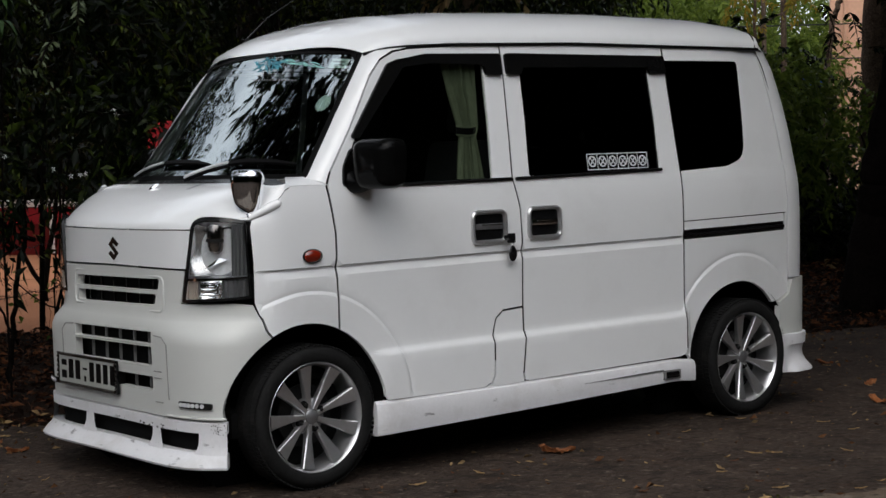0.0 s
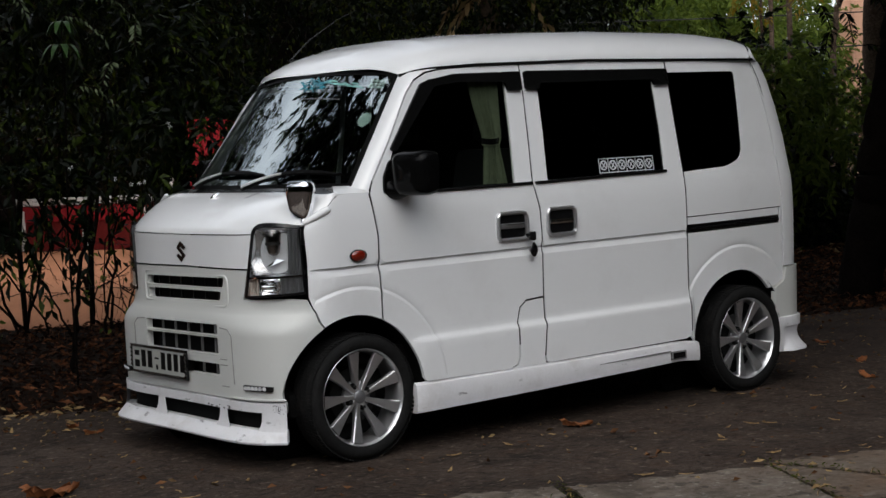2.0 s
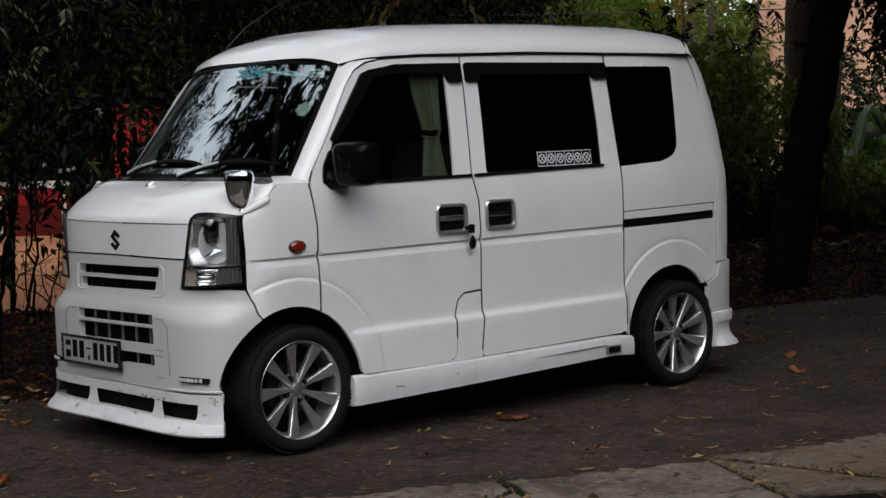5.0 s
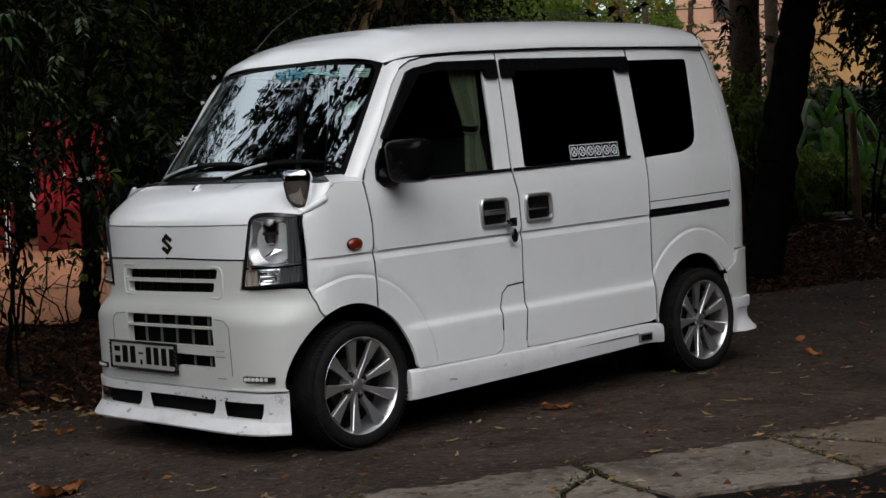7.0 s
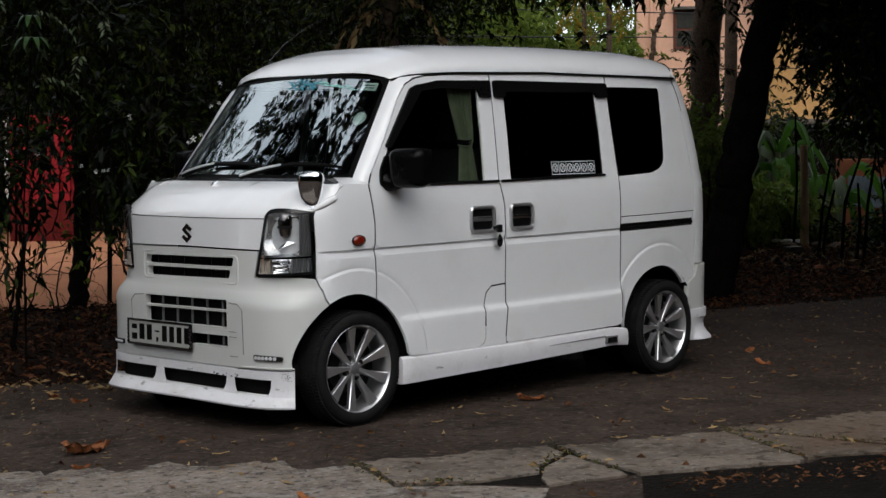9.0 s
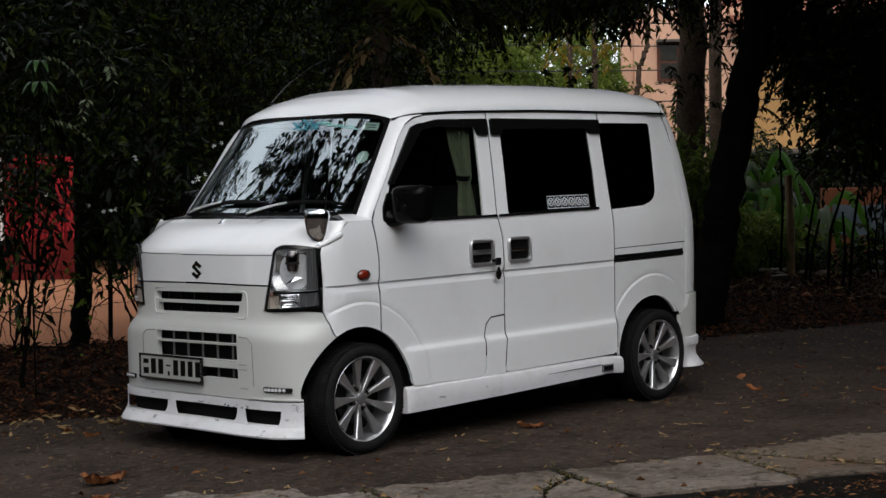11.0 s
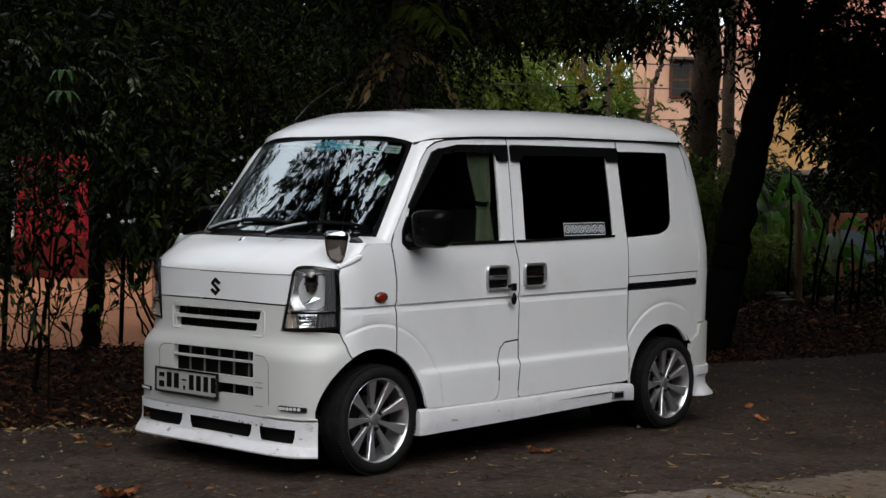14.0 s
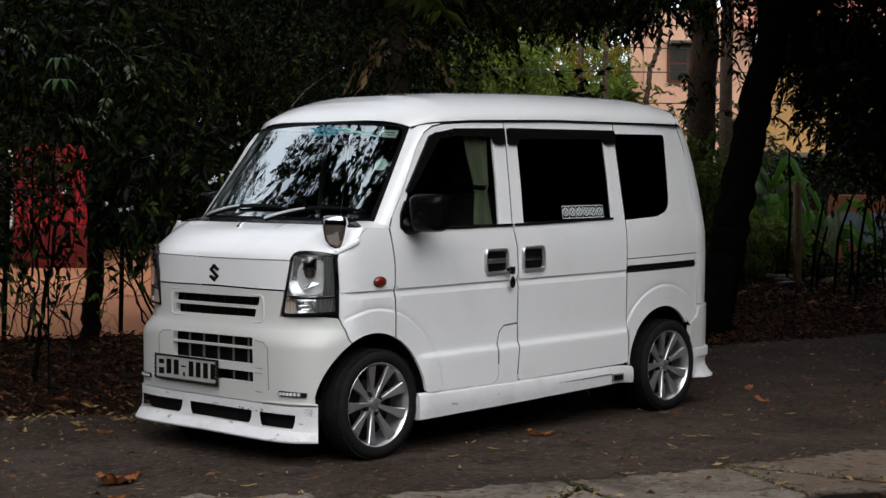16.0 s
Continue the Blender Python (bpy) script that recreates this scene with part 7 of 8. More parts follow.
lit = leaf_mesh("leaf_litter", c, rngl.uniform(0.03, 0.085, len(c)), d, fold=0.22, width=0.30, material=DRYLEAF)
tagged(lit, "deep layer of dry brown leaves on the verge", "leaf litter", kind="stuff")
# scattered bits on the road
n = 2600
x = rngl.uniform(-3.5, 10.0, n)
y = np.array([edge_y(v) for v in x]) - rngl.exponential(1.7, n)
keep = (y > -4.5)
c = np.stack([x, y, np.where(y < -0.5, 0.013, 0.006)], 1)[keep]
bits = leaf_mesh("leaf_bits", c, rngl.uniform(0.008, 0.016, len(c)) * rngl.choice([1, 1, 1, 2, 3], len(c)), rngl.normal(size=(len(c), 3)) * [1, 1, 0.1], fold=0.2, width=0.4, material=SCRAP)
tagged(bits, "small dry leaf scraps on the asphalt", "leaf scraps", kind="stuff")
rngt = np.random.default_rng(17)
n = 1500
x = rngt.uniform(-3.5, 9.0, n)
y = np.array([edge_y(v) for v in x]) - rngt.exponential(1.9, n)
keep = (y > -4.5) & ~((x > -0.45) & (x < 2.85) & (y > -0.7) & (y < 0.7))
c = np.stack([x, y, np.where(y < -0.5, 0.016, 0.008)], 1)[keep]
for nm, lab, cut, wid, m in (("twig_scraps", "dark twig and leaf-stalk scraps on the asphalt", 0, 0.10, BARK2), ("dark_scraps", "dull brown leaf crumbs on the asphalt", 1, 0.45, GUTTERLEAF)):
    some = c[cut::2]
    tagged(leaf_mesh(nm, some, rngt.uniform(0.012, 0.05, len(some)), rngt.normal(size=(len(some), 3)) * [1, 1, 0.12], fold=0.5, width=wid, material=m), lab, "leaf scraps", kind="stuff")
n = 620
x = rngt.uniform(9.8, 16.5, n)
y = np.array([edge_y(v) for v in x]) + 1.4 + rngt.uniform(0.0, 4.0, n)
c = np.stack([x, y, rngt.uniform(0.03, 0.07, n)], 1)
tagged(leaf_mesh("dry_debris", c, rngt.uniform(0.05, 0.13, n), rngt.normal(size=(n, 3)) * [1, 1, 0.3], fold=0.4, width=0.28, material=SCRAP), "pale dry leaves and chips on the litter bank", "leaf scraps", kind="stuff")
# yellow drift at the road's edge, and in the gutter
for nm, cx, cy, sx, sy, cnt, zz in (("yellow_drift", 0.1, 1.22, 0.45, 0.10, 70, 0.004), ("yellow_drift", -0.55, 1.65, 0.4, 0.12, 50, 0.004), ("yellow_drift", -1.6, 2.1, 0.6, 0.15, 50, 0.004), ("gutter_leaves", 0.62, -3.18, 0.42, 0.09, 150, 0.008),
                                    ("gutter_leaves", 0.02, -2.74, 0.13, 0.06, 90, 0.008), ("gutter_leaves", 1.10, -3.22, 0.36, 0.10, 300, 0.008)):
    c = np.stack([rngl.normal(cx, sx, cnt), rngl.normal(cy, sy, cnt), np.full(cnt, zz) + rngl.uniform(0, 0.02, cnt)], 1)
    if "gutter" in nm:
        c[:, 1] -= (c[:, 0] - cx) * 0.45
    ob = leaf_mesh(nm, c, rngl.uniform(0.03, 0.085, cnt) * (1 if "drift" in nm else 0.5), rngl.normal(size=(cnt, 3)) * [1, 1, 0.15], fold=0.2, width=0.28, material=YELLOWLEAF if "drift" in nm else GUTTERLEAF)
    tagged(ob, "yellowed narrow leaves blown together", "fallen leaves", kind="stuff")


def crumpled_leaf(length, width, seed, material):
    """A large dead leaf, cupped and crumpled, with a broken edge."""
    rng = np.random.default_rng(seed)
    rows = []
    for i, t in enumerate(np.linspace(0, 1, 12)):
        w = width * 0.5 * math.sin(math.pi * min(0.99, 0.04 + 0.94 * t)) ** 0.7
        row = []
        for j, u in enumerate(np.linspace(-1, 1, 9)):
            edge_cut = rng.uniform(0.68, 1.1) if abs(u) == 1 else 1.0
            rise = 0.42 * w * abs(u) ** 1.5 * (1.0 if u > 0 else 0.45) + 0.010 * math.sin(5 * t + 4 * u) + rng.normal() * 0.0045 + 0.05 * (t - 0.4) ** 2
            row.append(Vector(((t - 0.5) * length + 0.02 * u * u + rng.normal() * 0.004, w * u * edge_cut * 0.85, max(0.001, 0.008 + rise))))
        rows.append(row)
    v, f = strip(rows)
    return mesh_part("fallen_leaf", v, f, material, smooth=False)


def curled_leaf(length, width, curl, seed, material):
    """A dry leaf, curled along its length and folded at its midrib."""
    rng = np.random.default_rng(seed)
    rows = []
    for t in np.linspace(0, 1, 8):
        w = width * math.sin(math.pi * min(0.999, t ** 0.8 + 0.02)) * 0.5 * rng.uniform(0.85, 1.15)
        z = 0.006 + curl * (abs(t - 0.45) ** 2) * 1.6
        x = (t - 0.5) * length
        j = rng.normal(size=5) * (0.006 if width > 0.06 else 0.0025)
        rows.append([Vector((x, -w, max(0.002, z + w * 0.2 + j[0]))), Vector((x, -w * 0.5, max(0.002, z + w * 0.25 + j[1]))), Vector((x, 0, max(0.002, z + j[2]))), Vector((x, w * 0.5, max(0.002, z + w * 0.3 + j[3]))), Vector((x, w, max(0.002, z + w * 0.1 + j[4])))])
    v, f = strip(rows)
    me_ob = mesh_part("fallen_leaf", v, f, material)
    return me_ob


kinds = [crumpled_leaf(0.15, 0.085, 1, BROWNLEAF), curled_leaf(0.12, 0.024, 0.02, 2, YELLOWLEAF), curled_leaf(0.085, 0.038, 0.03, 3, DARKLEAF), curled_leaf(0.085, 0.019, 0.015, 4, YELLOWLEAF)]
labels = ["curled orange-brown fallen leaf on the asphalt", "narrow yellow fallen leaf on the asphalt", "curled brown fallen leaf on the asphalt", "small yellow fallen leaf on the asphalt"]
spots = [(0, 1.12, -0.83), (2, 1.16, -1.14), (3, 1.51, -1.39), (1, 1.31, -1.53), (1, 1.71, -1.46), (1, 0.9, -1.59), (2, 1.22, -1.8), (3, 0.78, -2.06),
         (0, 3.09, -0.95), (2, 1.95, -1.92), (1, 2.74, -1.36), (1, 2.38, -1.34), (2, 4.5, 0.18), (1, 1.08, -0.65), (3, 0.69, -1.23), (1, -1.18, 0.22),
         (0, -1.25, -0.37), (1, -0.66, 0.18), (1, -1.14, -0.92), (3, -0.87, -0.7), (1, -0.9, -0.83), (3, -1.05, -1.09), (2, -1.13, -1.27), (1, -0.84, -1.12),
         (1, -1.13, -1.52), (3, -1.51, -1.01), (2, -1.08, -0.74), (2, -0.47, -1.09), (1, -0.66, 1.0), (3, -1.67, -0.82), (2, 0.11, -0.88)]
for k in range(70):
    spots.append((int(rngl.choice([1, 2, 3, 3, 1, 0])), float(rngl.uniform(-2.6, 6.5)), float(rngl.uniform(-2.2, 1.2))))
for k in range(66):
    x = float(rngl.uniform(-3.0, 5.5))
    spots.append((int(rngl.choice([1, 3, 3, 1, 2])), x, float(rngl.uniform(-2.3, -0.6) - 0.08 * x)))
BIG = {(0, 1.12), (0, 3.09), (0, -1.25)}
first = {}
for k, x, y in spots:
    if -0.5 < x < 2.9 and -0.72 < y < 0.72:
        continue
    m = Matrix.Translation((x, y, next((z + 0.001 for outline, z in SLABS if inside((x, y), outline)), 0.001))) @ Matrix.Rotation(rngl.uniform(0, 6.28), 4, "Z") @ Matrix.Rotation(rngl.normal() * 0.06, 4, "X") @ Matrix.Diagonal((*(rngl.uniform(0.55, 0.95) * (2.3 if x == -1.25 else 1.2 if (k, x) in BIG else 1),) * 3, 1))
    if k not in first:
        first[k] = tagged(kinds[k], labels[k], "leaf", "fallen leaves on the road")
        kinds[k].matrix_world = m
    else:
        copy_thing(kinds[k], m)

# grass and moss in the cracks
CRACKS = [[(0.17, -1.74), (0.08, -1.90), (-0.10, -1.98), (-0.33, -2.10)], [(0.06, -1.95), (-0.02, -2.12), (-0.11, -2.36)], [(-0.70, -1.44), (-0.87, -1.84), (-0.64, -2.08)],
          [(0.95, -2.10), (0.80, -2.40), (0.66, -2.68)], [(0.98, -2.02), (1.03, -2.21), (1.075, -2.47), (1.13, -2.85)]]
c = []
for line in CRACKS:
    for a, b in zip(line, line[1:]):
        n = int(48 * math.hypot(b[0] - a[0], b[1] - a[1]) / 0.3)
        t = rngl.uniform(0, 1, n)
        c.append(np.stack([a[0] + (b[0] - a[0]) * t + rngl.normal(size=n) * 0.016, a[1] + (b[1] - a[1]) * t + rngl.normal(size=n) * 0.016, rngl.uniform(0.0, 0.03, n)], 1))
c = np.concatenate(c)
cl = c[rngl.integers(0, len(c), 100)] + rngl.normal(size=(100, 3)) * [0.02, 0.02, 0.004]
crl = leaf_mesh("crack_leaves", cl, rngl.uniform(0.02, 0.06, 100), rngl.normal(size=(100, 3)) * [1, 1, 0.3], width=0.3, material=YELLOWLEAF)
tagged(crl, "dry brown leaves caught in the cracks", "fallen leaves", kind="stuff")
gr = leaf_mesh("crack_grass", c, rngl.uniform(0.012, 0.032, len(c)), rngl.normal(size=(len(c), 3)) * [0.8, 0.8, 0.4] + [0, 0, 0.5], width=0.25, material=MOSS)
tagged(gr, "grass and moss growing in the concrete cracks", "grass", kind="stuff")

# white star flowers on the shrub
def star_flower():
    vs, fs = [(0, 0, 0.004)], []
    for k in range(5):
        a = 2 * math.pi * k / 5
        for r, da, z in ((0.012, -0.30, 0.0), (0.030, -0.22, -0.002), (0.040, 0.0, -0.006), (0.030, 0.22, -0.002), (0.012, 0.30, 0.0)):
            vs.append((r * math.cos(a + da), r * math.sin(a + da), z))
        i = 1 + 5 * k
        fs += [(0, i, i + 1, i + 2), (0, i + 2, i + 3, i + 4)]
    return mesh_part("star_flower", vs, fs, PETAL)


flw = tagged(star_flower(), "white five-petalled star flower on the shrub", "flower", "white flowers on the shrub")
FL = [(0.67, 1.365, 1.36), (0.71, 1.34, 1.385), (0.64, 1.37, 1.34), (0.28, 1.70, 1.18), (0.31, 1.70, 1.185), (0.24, 1.72, 1.175), (0.16, 1.75, 1.21), (0.50, 1.75, 1.50), (0.53, 1.78, 1.48),
      (-0.50, 2.10, 1.12), (-0.47, 2.12, 1.15), (-0.62, 2.2, 1.05), (0.95, 1.55, 1.56), (1.05, 1.6, 1.58), (0.0, 1.95, 1.28), (1.3, 1.9, 1.72)]
for k, p in enumerate(FL):
    m = Matrix.Translation(p) @ Matrix.Rotation(radians(-45 + rngl.uniform(-30, 30)), 4, "Z") @ Matrix.Rotation(radians(rngl.uniform(50, 95)), 4, "X") @ Matrix.Rotation(rngl.uniform(0, 6), 4, "Z") @ Matrix.Diagonal((0.62, 0.62, 0.62, 1))
    if k == 0:
        flw.matrix_world = m
    else:
        copy_thing(flw, m)

# ---------------------------------------------------------------- right background: post, banana, rubble, wall
post = thing("fence_post", "weathered tan wooden fence post", "post", (13.62, 5.18, 0))
part("shaft", tube([(0, 0, -0.05), (0.005, 0, 0.6), (-0.01, 0.01, 1.34)], [0.058, 0.056, 0.050], 10), POSTWOOD, post)
for k, (x, y, h) in enumerate([(13.45, 5.24, 1.75), (12.23, 4.14, 1.1), (11.59, 3.46, 1.35), (11.4, 3.16, 0.9), (11.3, 3.01, 1.3), (11.6, 6.6, 1.9), (12.9, 6.0, 1.8), (12.0, 3.95, 0.8)]):
    pl = thing("wooden_stake", "thin dark fence stake", "post", (x, y, 0), "stakes of the far fence")
    part("stick", tube([(0, 0, -0.05), (0.05, -0.02, h * 0.5), (0.03 + 0.07 * (k % 3), -0.1 * (k % 3), h)], [0.021, 0.018, 0.013], 6), BARK, pl)


def banana(base, seed, n=7, h=1.1):
    rng = np.random.default_rng(seed)
    t = thing("banana_plant", "banana plant with broad torn green leaves", "plant", base, "banana plants")
    part("stem", tube([(0, 0, -0.05), (0.02, 0, h * 0.6), (0, 0, h)], [0.09, 0.075, 0.05], 10), LEAF_STEM, t)
    for k in range(n):
        a, L, w, up, lean = 2 * math.pi * k / n + rng.uniform(-0.4, 0.4), rng.uniform(0.75, 1.2), rng.uniform(0.08, 0.145), rng.uniform(0.55, 1.7), rng.uniform(-0.7, 0.7)
        rows = []
        for u in np.linspace(0, 1, 16):
            reach, z = 0.75 * L * u, h - 0.15 * (k % 3) + up * u * L - (0.9 + 0.7 * up) * L * u ** 2.3
            ww = 0.012 if u < 0.16 else w * math.sin(math.pi * min(0.97, (u - 0.10) / 0.92)) ** 0.5
            c = Vector((math.cos(a) * reach, math.sin(a) * reach, z))
            d = Vector((-math.sin(a), math.cos(a), 0)) * math.cos(lean) + Vector((0, 0, math.sin(lean)))
            tear = 0.55 if rng.uniform() < 0.16 and u > 0.25 else 1.0
            hang = Vector((0, 0, -0.07 * rng.uniform(0.3, 1.7)))
            rows.append([c + d * ww * tear + hang, c + d * ww * 0.5 + Vector((0, 0, 0.025)), c, c - d * ww * 0.5 + Vector((0, 0, 0.025)), c - d * ww * rng.uniform(0.85, 1.0) + hang])
        v, f = strip(rows)
        mesh_part("leaf_blade", v, f, BANANA_PALE if k % 3 == 1 else BANANA, t)
    return t


banana((16.0, 7.0, 0), 4, 7)
banana((15.2, 6.6, 0), 5, 8, 1.25)
banana((14.7, 6.9, 0), 7, 6, 0.95)
banana((15.6, 5.9, 0), 6, 7, 0.62)
wall_r = thing("orange_wall", "low orange wall with a grey-blue sheet along its top", "wall")
wall_r.matrix_world = frame_at((16.6, 6.4), (0.74, -0.673))
part("brickwork", box((0.0, 0, 0), (6.0, 0.18, 1.14), 0.01), ORANGEWALL, wall_r, smooth=False)
for k in range(5):
    rows = [[Vector((0.12 + 1.02 * k + u, -0.03 - 0.012 * math.sin(u * 40) - 0.01 * math.sin(9 * z + k), z - 0.03 * math.sin(3 * u + 2 * k))) for u in np.linspace(0, 1.0, 50)] for z in np.linspace(0.52 - 0.08 * (k == 0), 0.90, 8)]
    v, f = strip(rows)
    sheet_ob = mesh_part("sheet", v, f, BLUEGREY, wall_r)
rub = np.random.default_rng(9)
for k in range(16):
    bm = bmesh.new()
    bmesh.ops.create_icosphere(bm, subdivisions=1, radius=1)
    sc = rub.uniform(0.05, 0.13)
    for v in bm.verts:
        v.co = Vector((v.co.x * sc * rub.uniform(0.9, 1.6), v.co.y * sc * rub.uniform(0.8, 1.3), max(-0.3, v.co.z) * sc * rub.uniform(0.4, 0.8)))
    q = rub.normal() * 0.9
    p = ((12.35, 4.56, 0.05) if k == 0 else (9.85, 2.70, 0.05) if k == 1 else (14.4, 6.3, 0.06) if k == 3 else (13.4 + q * 0.75, 4.95 - q * 0.8 + rub.normal() * 0.25, 0.03))
    ob = part("rubble_piece", bm, (CONCRETE_PALE, ORANGEWALL, BARK2)[k % 3], None, "", smooth=False)
    ob.location = p
    tagged(ob, ("pale broken concrete lump", "broken orange brick lump", "brown earth clod")[k % 3] + " on the leaf litter", "rubble", "rubble heap on the verge")
board = thing("white_plank", "short white painted plank lying on the litter", "plank", (13.70, 5.47, 0.07))
part("board", box((-0.22, -0.04, -0.02), (0.22, 0.04, 0.02), 0.008, Matrix.Rotation(radians(-80), 4, "Z")), WHITEWASH, board)

# undergrowth on the right and by the trunks
# the last six, low and dark, are added to hide over-lit soil
for k, (x, y, zc, r, n, m) in enumerate([(11.75, 5.35, 1.45, 0.42, 60, LEAF_LIGHT), (13.0, 5.75, 0.75, 0.40, 50, LEAF_LIGHT), (14.0, 5.6, 0.70, 0.40, 40, LEAF_LIGHT), (12.6, 6.6, 0.8, 0.7, 90, LEAF_MID), (13.6, 6.2, 0.45, 0.6, 50, LEAF_LIGHT), (14.6, 5.9, 0.40, 0.5, 40, LEAF_LIGHT), (16.0, 7.6, 1.3, 1.2, 120, LEAF), (10.4, 6.4, 1.3, 1.0, 120, LEAF), (9.0, 6.2, 1.5, 1.1, 130, LEAF),
                                         (19.5, 8.4, 1.6, 1.2, 110, LEAF), (15.0, 4.6, 0.22, 0.5, 60, LEAF_MID), (14.3, 5.6, 0.22, 0.5, 60, LEAF), (14.0, 4.4, 0.18, 0.4, 40, LEAF_MID), (16.2, 4.6, 0.3, 0.6, 50, LEAF), (13.6, 3.9, 2.0, 0.5, 60, LEAF), (11.4, 7.2, 1.9, 1.2, 130, LEAF), (18.6, 9.6, 1.5, 1.6, 150, LEAF_MID), (21.0, 12.0, 1.8, 2.0, 170, LEAF_MID), (8.2, 5.5, 0.45, 0.6, 90, LEAF), (9.2, 5.8, 0.5, 0.65, 100, LEAF), (10.2, 6.1, 0.5, 0.65, 100, LEAF), (11.2, 6.3, 0.5, 0.65, 100, LEAF), (12.2, 6.4, 0.45, 0.6, 90, LEAF), (13.1, 6.3, 0.4, 0.55, 70, LEAF)]):
    tree("undergrowth_bush", "dark leafy bush on the verge" if m is LEAF else "yellow-green leafy bush behind the fence", "bush", (x, y, 0), None, 0, 0,
         [([(x + j * 0.15, y, 0), (x + j * 0.3, y + 0.1, zc)], 0.014, 0.006) for j in (-1, 0, 1)],
         [(x, y, zc, r, r * 0.7, r * 0.8, n), (x + 0.4, y, zc * 0.6, r * 0.8, r * 0.6, r * 0.5, n // 2)], leaf=m, size=(0.07, 0.15), seed=500 + k, group="undergrowth")

# ---------------------------------------------------------------- cables, poles
for k, (z0, z1, z2, off) in enumerate([(3.30, 3.02, 3.42, 0.0), (3.95, 3.62, 3.55, 0.4), (4.35, 4.15, 3.9, 0.8), (2.55, 2.62, 2.75, 0.2)]):
    cab = thing("overhead_cable", "sagging black overhead cable", "cable", (0, 0, 0), "overhead cables")
    a, b, c2 = Vector((10.0, 22.0 + off, z0 + 0.5)), Vector((18.4, 11.6 + off, z1)), Vector((24.5, 3.5 + off, z2))
    pts = [a.lerp(b, t).lerp(b.lerp(c2, t), t) for t in np.linspace(0, 1, 24)]
    part("line", tube(pts, 0.011, 5), WIRE, cab)
for x, y in ((19.73, 13.8), (16.4, 10.6)):
    pl = thing("utility_pole", "slim weathered brown wooden pole", "pole", (x, y, 0), "poles behind the van")
    part("shaft", tube([(0, 0, -0.1), (0.02, 0, 3), (0, 0, 6.2)], [0.05, 0.045, 0.04], 8), BARK2, pl)

# ---------------------------------------------------------------- canopy above the fence and trees behind the camera, added mostly unseen for shade and reflections
tree("canopy_tree", "tall dark tree added over the fence for shade", "tree", (4.6, 6.8, 0), [(4.6, 6.8, -0.1), (4.5, 6.7, 2.5), (4.2, 6.5, 4.6), (4.0, 6.4, 6.0)], 0.22, 0.12,
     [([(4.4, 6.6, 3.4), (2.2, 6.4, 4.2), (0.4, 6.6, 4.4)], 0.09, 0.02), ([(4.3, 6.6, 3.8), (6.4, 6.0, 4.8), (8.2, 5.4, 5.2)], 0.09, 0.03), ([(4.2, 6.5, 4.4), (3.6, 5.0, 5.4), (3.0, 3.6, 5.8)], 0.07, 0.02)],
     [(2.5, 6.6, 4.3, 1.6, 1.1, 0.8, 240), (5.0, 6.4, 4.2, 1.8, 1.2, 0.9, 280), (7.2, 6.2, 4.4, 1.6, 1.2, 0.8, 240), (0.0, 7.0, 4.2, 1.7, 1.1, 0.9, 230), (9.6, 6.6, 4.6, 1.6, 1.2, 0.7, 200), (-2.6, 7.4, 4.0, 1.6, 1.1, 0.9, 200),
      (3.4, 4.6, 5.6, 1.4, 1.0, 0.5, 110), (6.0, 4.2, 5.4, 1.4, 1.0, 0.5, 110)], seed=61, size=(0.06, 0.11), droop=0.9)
tree("drooping_tree", "tall tree with long drooping leafy branches", "tree", (-5.2, 8.6, 0), [(-5.2, 8.6, -0.1), (-5.0, 8.4, 3.0), (-4.6, 8.0, 6.0), (-4.2, 7.6, 8.5)], 0.22, 0.10,
     [([(-4.8, 8.2, 5.0), (-3.2, 6.6, 6.6), (-1.6, 5.2, 7.0)], 0.07, 0.015), ([(-4.5, 7.9, 6.5), (-3.0, 6.4, 8.0), (-1.0, 5.0, 8.2)], 0.06, 0.015)],
     [(-1.9, 5.4, 6.2, 0.30, 0.5, 0.8, 16), (-0.9, 5.0, 6.7, 0.22, 0.4, 0.9, 14), (-2.7, 6.0, 6.9, 0.3, 0.5, 0.9, 18),
      (-3.8, 7.4, 6.2, 1.3, 1.0, 0.9, 150), (-5.6, 8.6, 5.4, 1.8, 1.4, 1.2, 220), (-4.4, 7.6, 8.6, 1.6, 1.4, 0.8, 150)], seed=62, size=(0.09, 0.17), droop=1.4, sprig_len=0.6)
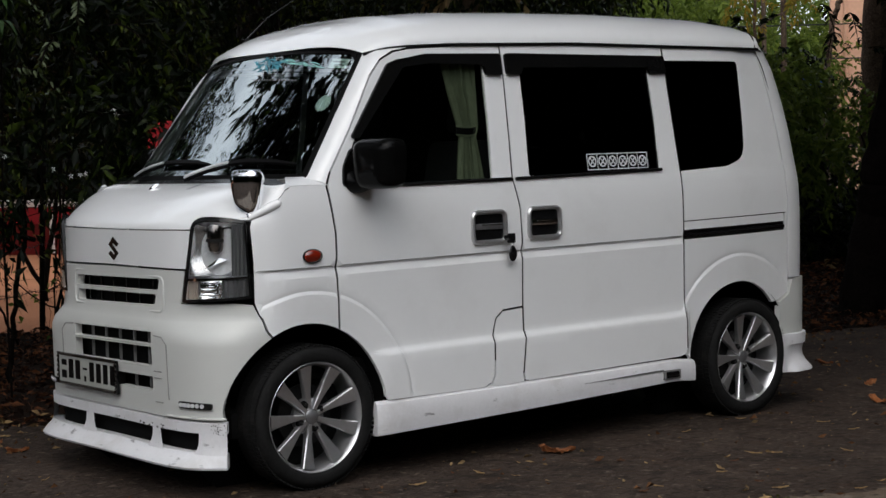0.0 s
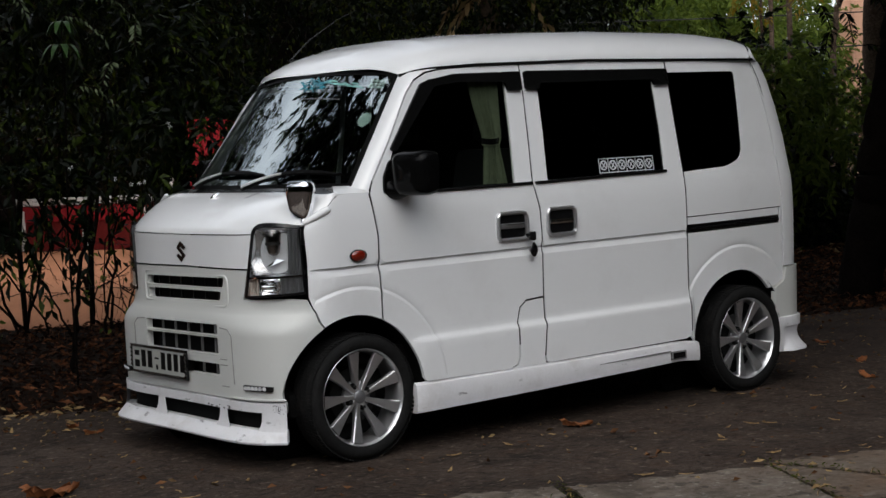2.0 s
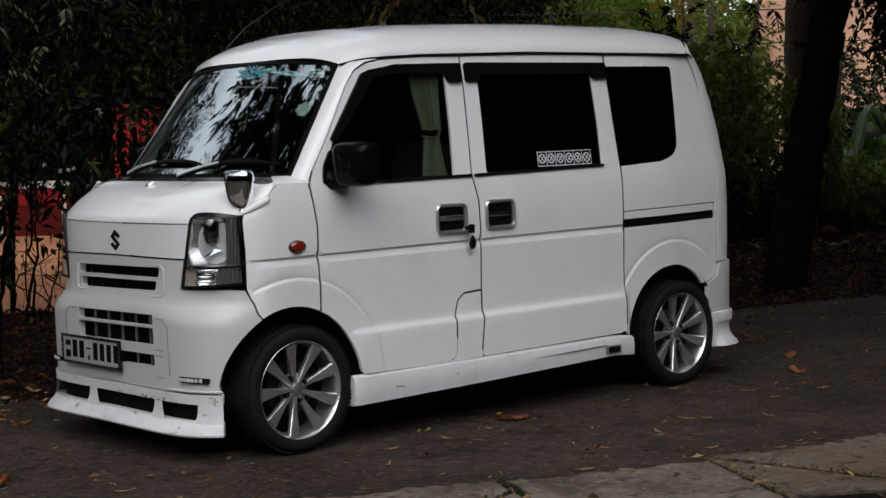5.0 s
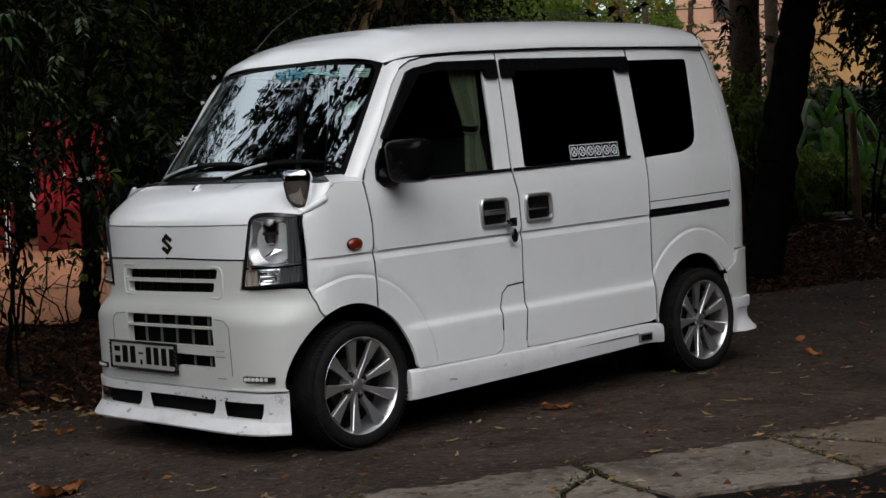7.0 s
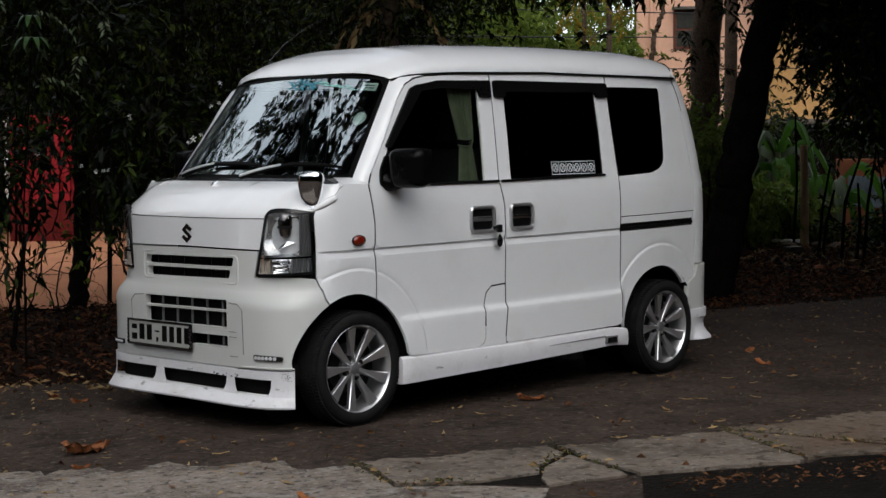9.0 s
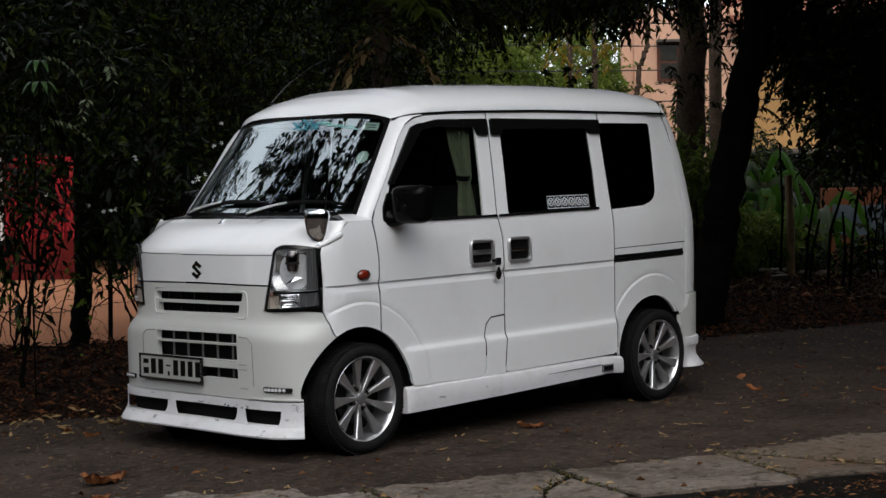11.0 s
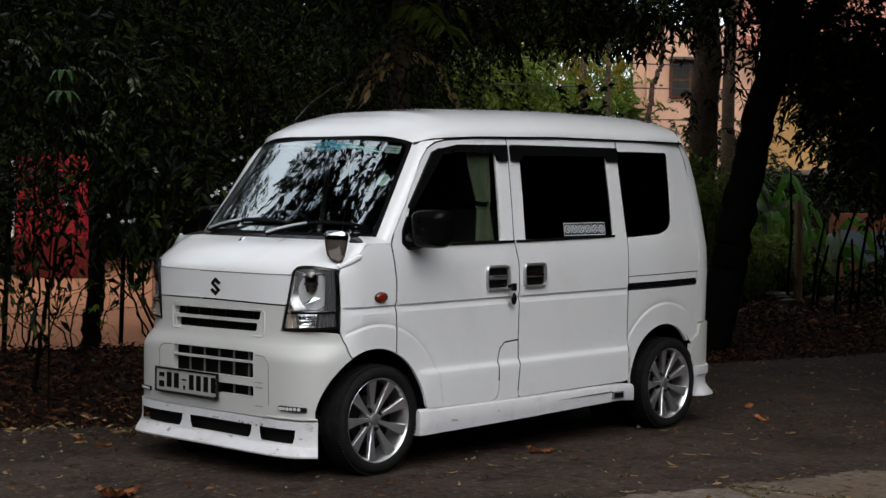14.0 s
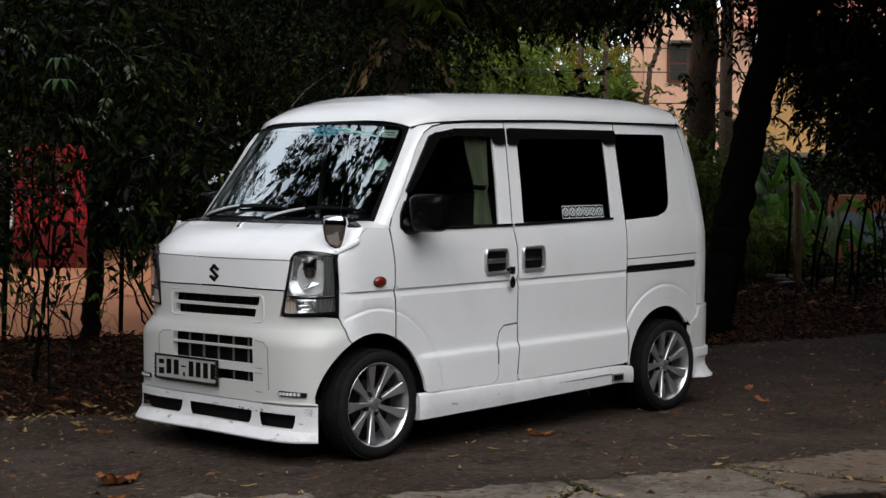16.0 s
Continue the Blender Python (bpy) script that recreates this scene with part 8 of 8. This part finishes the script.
tree("spreading_tree", "large tree with branches spreading over the road", "tree", (-6.6, 3.4, 0), [(-6.6, 3.4, -0.1), (-6.5, 3.3, 2.5), (-6.0, 3.0, 4.6), (-5.4, 2.6, 6.2)], 0.24, 0.14,
     [([(-6.2, 3.1, 4.2), (-4.0, 2.0, 5.6), (-1.5, 1.0, 6.2), (1.0, 0.6, 6.2)], 0.11, 0.03), ([(-6.0, 3.0, 4.6), (-4.5, 0.5, 6.0), (-3.0, -1.2, 6.3)], 0.09, 0.03)],
     [(0.6, 0.9, 6.0, 1.6, 1.0, 0.5, 120), (-1.6, 0.9, 6.1, 1.5, 1.0, 0.5, 95), (-3.6, 0.6, 6.0, 1.5, 1.4, 0.6, 95), (-0.4, -0.9, 6.3, 1.5, 0.9, 0.4, 60), (-2.3, 2.4, 5.7, 1.0, 0.5, 0.5, 64), (-1.2, 4.4, 5.2, 0.9, 0.4, 0.6, 30), (-3.4, 2.4, 6.4, 0.8, 0.5, 0.6, 36), (-1.15, 2.65, 4.5, 0.30, 0.35, 0.25, 34), (-1.5, 2.2, 4.6, 0.35, 0.40, 0.25, 46), (-1.8, 1.8, 4.6, 0.30, 0.30, 0.25, 30), (2.8, 0.6, 6.0, 1.4, 1.2, 0.5, 170), (-5.6, 2.6, 6.4, 1.8, 1.5, 0.8, 200)],
     seed=63, size=(0.13, 0.24), droop=0.9, sprig_len=0.6)
# unseen crowns added to darken the road, litter and trunks on the right
LOW = [(float(x) + 0.3 * math.sin(7 * x + 3 * y), float(y) + 0.3 * math.cos(5 * x + y), 4.75 + 0.2 * math.sin(3 * x + 5 * y), 0.95, 0.85, 0.3, 60)
       for x in np.arange(5.2, 15.5, 1.35) for y in np.arange(-4.0, 4.2, 1.25) if x < 9.5 or y < 1.5]
tree("shade_tree", "unseen large tree added to shade the road behind the van", "tree", (12.5, -5.0, 0), [(12.5, -5.0, -0.1), (12.4, -4.9, 2.8), (11.6, -4.2, 5.0), (10.4, -3.2, 6.4)], 0.28, 0.14,
     [([(12.0, -4.6, 4.0), (9.8, -2.0, 5.4), (7.4, 0.4, 6.0), (5.4, 2.0, 6.0)], 0.12, 0.03), ([(12.2, -4.7, 3.6), (13.2, -1.5, 5.2), (13.8, 1.8, 5.8)], 0.11, 0.03)],
     [(9.8, -2.4, 5.9, 2.0, 1.6, 0.6, 190), (7.4, 0.0, 6.0, 1.9, 1.5, 0.6, 190), (5.2, 1.6, 6.0, 1.6, 1.1, 0.5, 150), (12.8, -1.4, 5.8, 2.0, 1.7, 0.7, 190), (13.4, 1.8, 5.9, 2.0, 1.6, 0.7, 190), (10.4, 1.6, 5.9, 1.9, 1.5, 0.6, 190), (6.4, -2.8, 6.4, 1.6, 1.2, 0.5, 110), (15.6, 0.4, 5.8, 1.8, 1.6, 0.7, 160), (10.0, 2.0, 4.95, 1.0, 0.9, 0.35, 110), (12.2, 2.2, 4.95, 1.0, 0.9, 0.35, 110), (14.2, 2.0, 4.95, 1.0, 0.9, 0.35, 110), (9.0, -0.2, 4.8, 1.0, 0.9, 0.35, 110), (11.4, 0.0, 4.8, 1.0, 0.9, 0.35, 110), (13.6, -0.2, 4.8, 1.0, 0.9, 0.35, 110), (10.6, -2.0, 4.8, 1.0, 0.9, 0.35, 110)] + LOW,
     seed=64, size=(0.15, 0.27), droop=0.8, sprig_len=0.7)
# unseen canopy added to cut the sky's light on roof and road
cv = []
rngc = np.random.default_rng(72)
for x in np.arange(-3.5, 15.0, 1.7):
    for y in (-7.4, -6.0, -4.6, -3.2, -1.8, -0.4, 1.0, 2.4, 3.8, 5.2):
        if x < 5.5 and y < -1.0 or x < 7 and y > 3 or x < -1.0 and y > 1.5:
            continue
        cv.append((x + rngc.normal() * 0.4, y + rngc.normal() * 0.3 - 0.12 * max(0.0, x - 4), 6.7 + rngc.normal() * 0.25, 1.2, 1.0, 0.4, 60))
for x in np.arange(2.8, 9.6, 1.25):
    for y in np.arange(-7.0, -1.2, 1.15):
        cv.append((x + rngc.normal() * 0.2, y + rngc.normal() * 0.2, 5.0 + rngc.normal() * 0.2, 0.95, 0.85, 0.35, 44 if x < 3.5 else 62))
tree("wayside_tree", "unseen broad tree added to shade the van and road", "tree", (7.5, -8.6, 0), [(7.5, -8.6, -0.1), (7.4, -8.4, 3.0), (7.0, -7.0, 5.4), (6.2, -4.6, 6.6)], 0.32, 0.16,
     [([(6.9, -6.6, 5.6), (3.0, -3.2, 6.6), (-1.5, -1.0, 6.8)], 0.13, 0.04), ([(6.8, -6.2, 5.8), (8.6, -2.4, 6.6), (12.4, 0.4, 6.8)], 0.13, 0.04), ([(6.4, -5.2, 6.2), (5.6, -1.6, 6.7), (5.0, 2.0, 6.8)], 0.1, 0.03)],
     cv, seed=73, size=(0.22, 0.36), droop=0.4, sprig_len=0.6)
# added trees: behind the camera they darken reflections, behind the yard they hide sky
rr = np.random.default_rng(70)
bl = [(rr.normal() * 2.0, rr.normal() * 1.4, rr.uniform(0.6, 5.6), 1.6, 1.2, 1.0, 64) for j in range(30)]
sky_blocker = tree("roadside_tree", "broad dark tree added round the place to block sky", "tree", (-15, -13.5, 0), [(-15, -13.5, -0.1), (-14.9, -13.5, 3), (-14.8, -13.4, 4)], 0.25, 0.15, [], [(x - 15, y - 13.5, z, a, b, c2, n) for x, y, z, a, b, c2, n in bl],
                leaf=LEAF, size=(0.35, 0.65), seed=71, sprig=12, sprig_len=1.0, group="trees across the road")
for x, y, r in ((-10.2, -14.5, 70), (-5.4, -15.0, 140), (-0.6, -14.5, 210), (4.2, -14.0, 20), (8.2, -12.2, 100), (12.6, -10.4, 300), (17.6, -9.6, 250), (23.2, -11.6, 15), (27.6, -9.4, 120), (31.0, -6.0, 220),
                (-17.5, -9.0, 40), (-18.5, -4.0, 170), (-18.5, 1.0, 280), (-17.5, 6.0, 330), (-14.5, 15.0, 10), (-9.0, 17.5, 80), (-4.0, 19.0, 150), (0.5, 20.0, 230), (5.0, 20.5, 300), (9.5, 21.5, 30), (14.0, 23.5, 110), (6.6, -18.0, 60), (16.0, -17.5, 190), (25.5, -15.0, 290), (19.8, -4.2, 80), (22.5, 0.5, 200), (17.0, -7.6, 340)):
    copy_thing(sky_blocker, Matrix.Translation((x, y, 0)) @ Matrix.Rotation(radians(r), 4, "Z"))
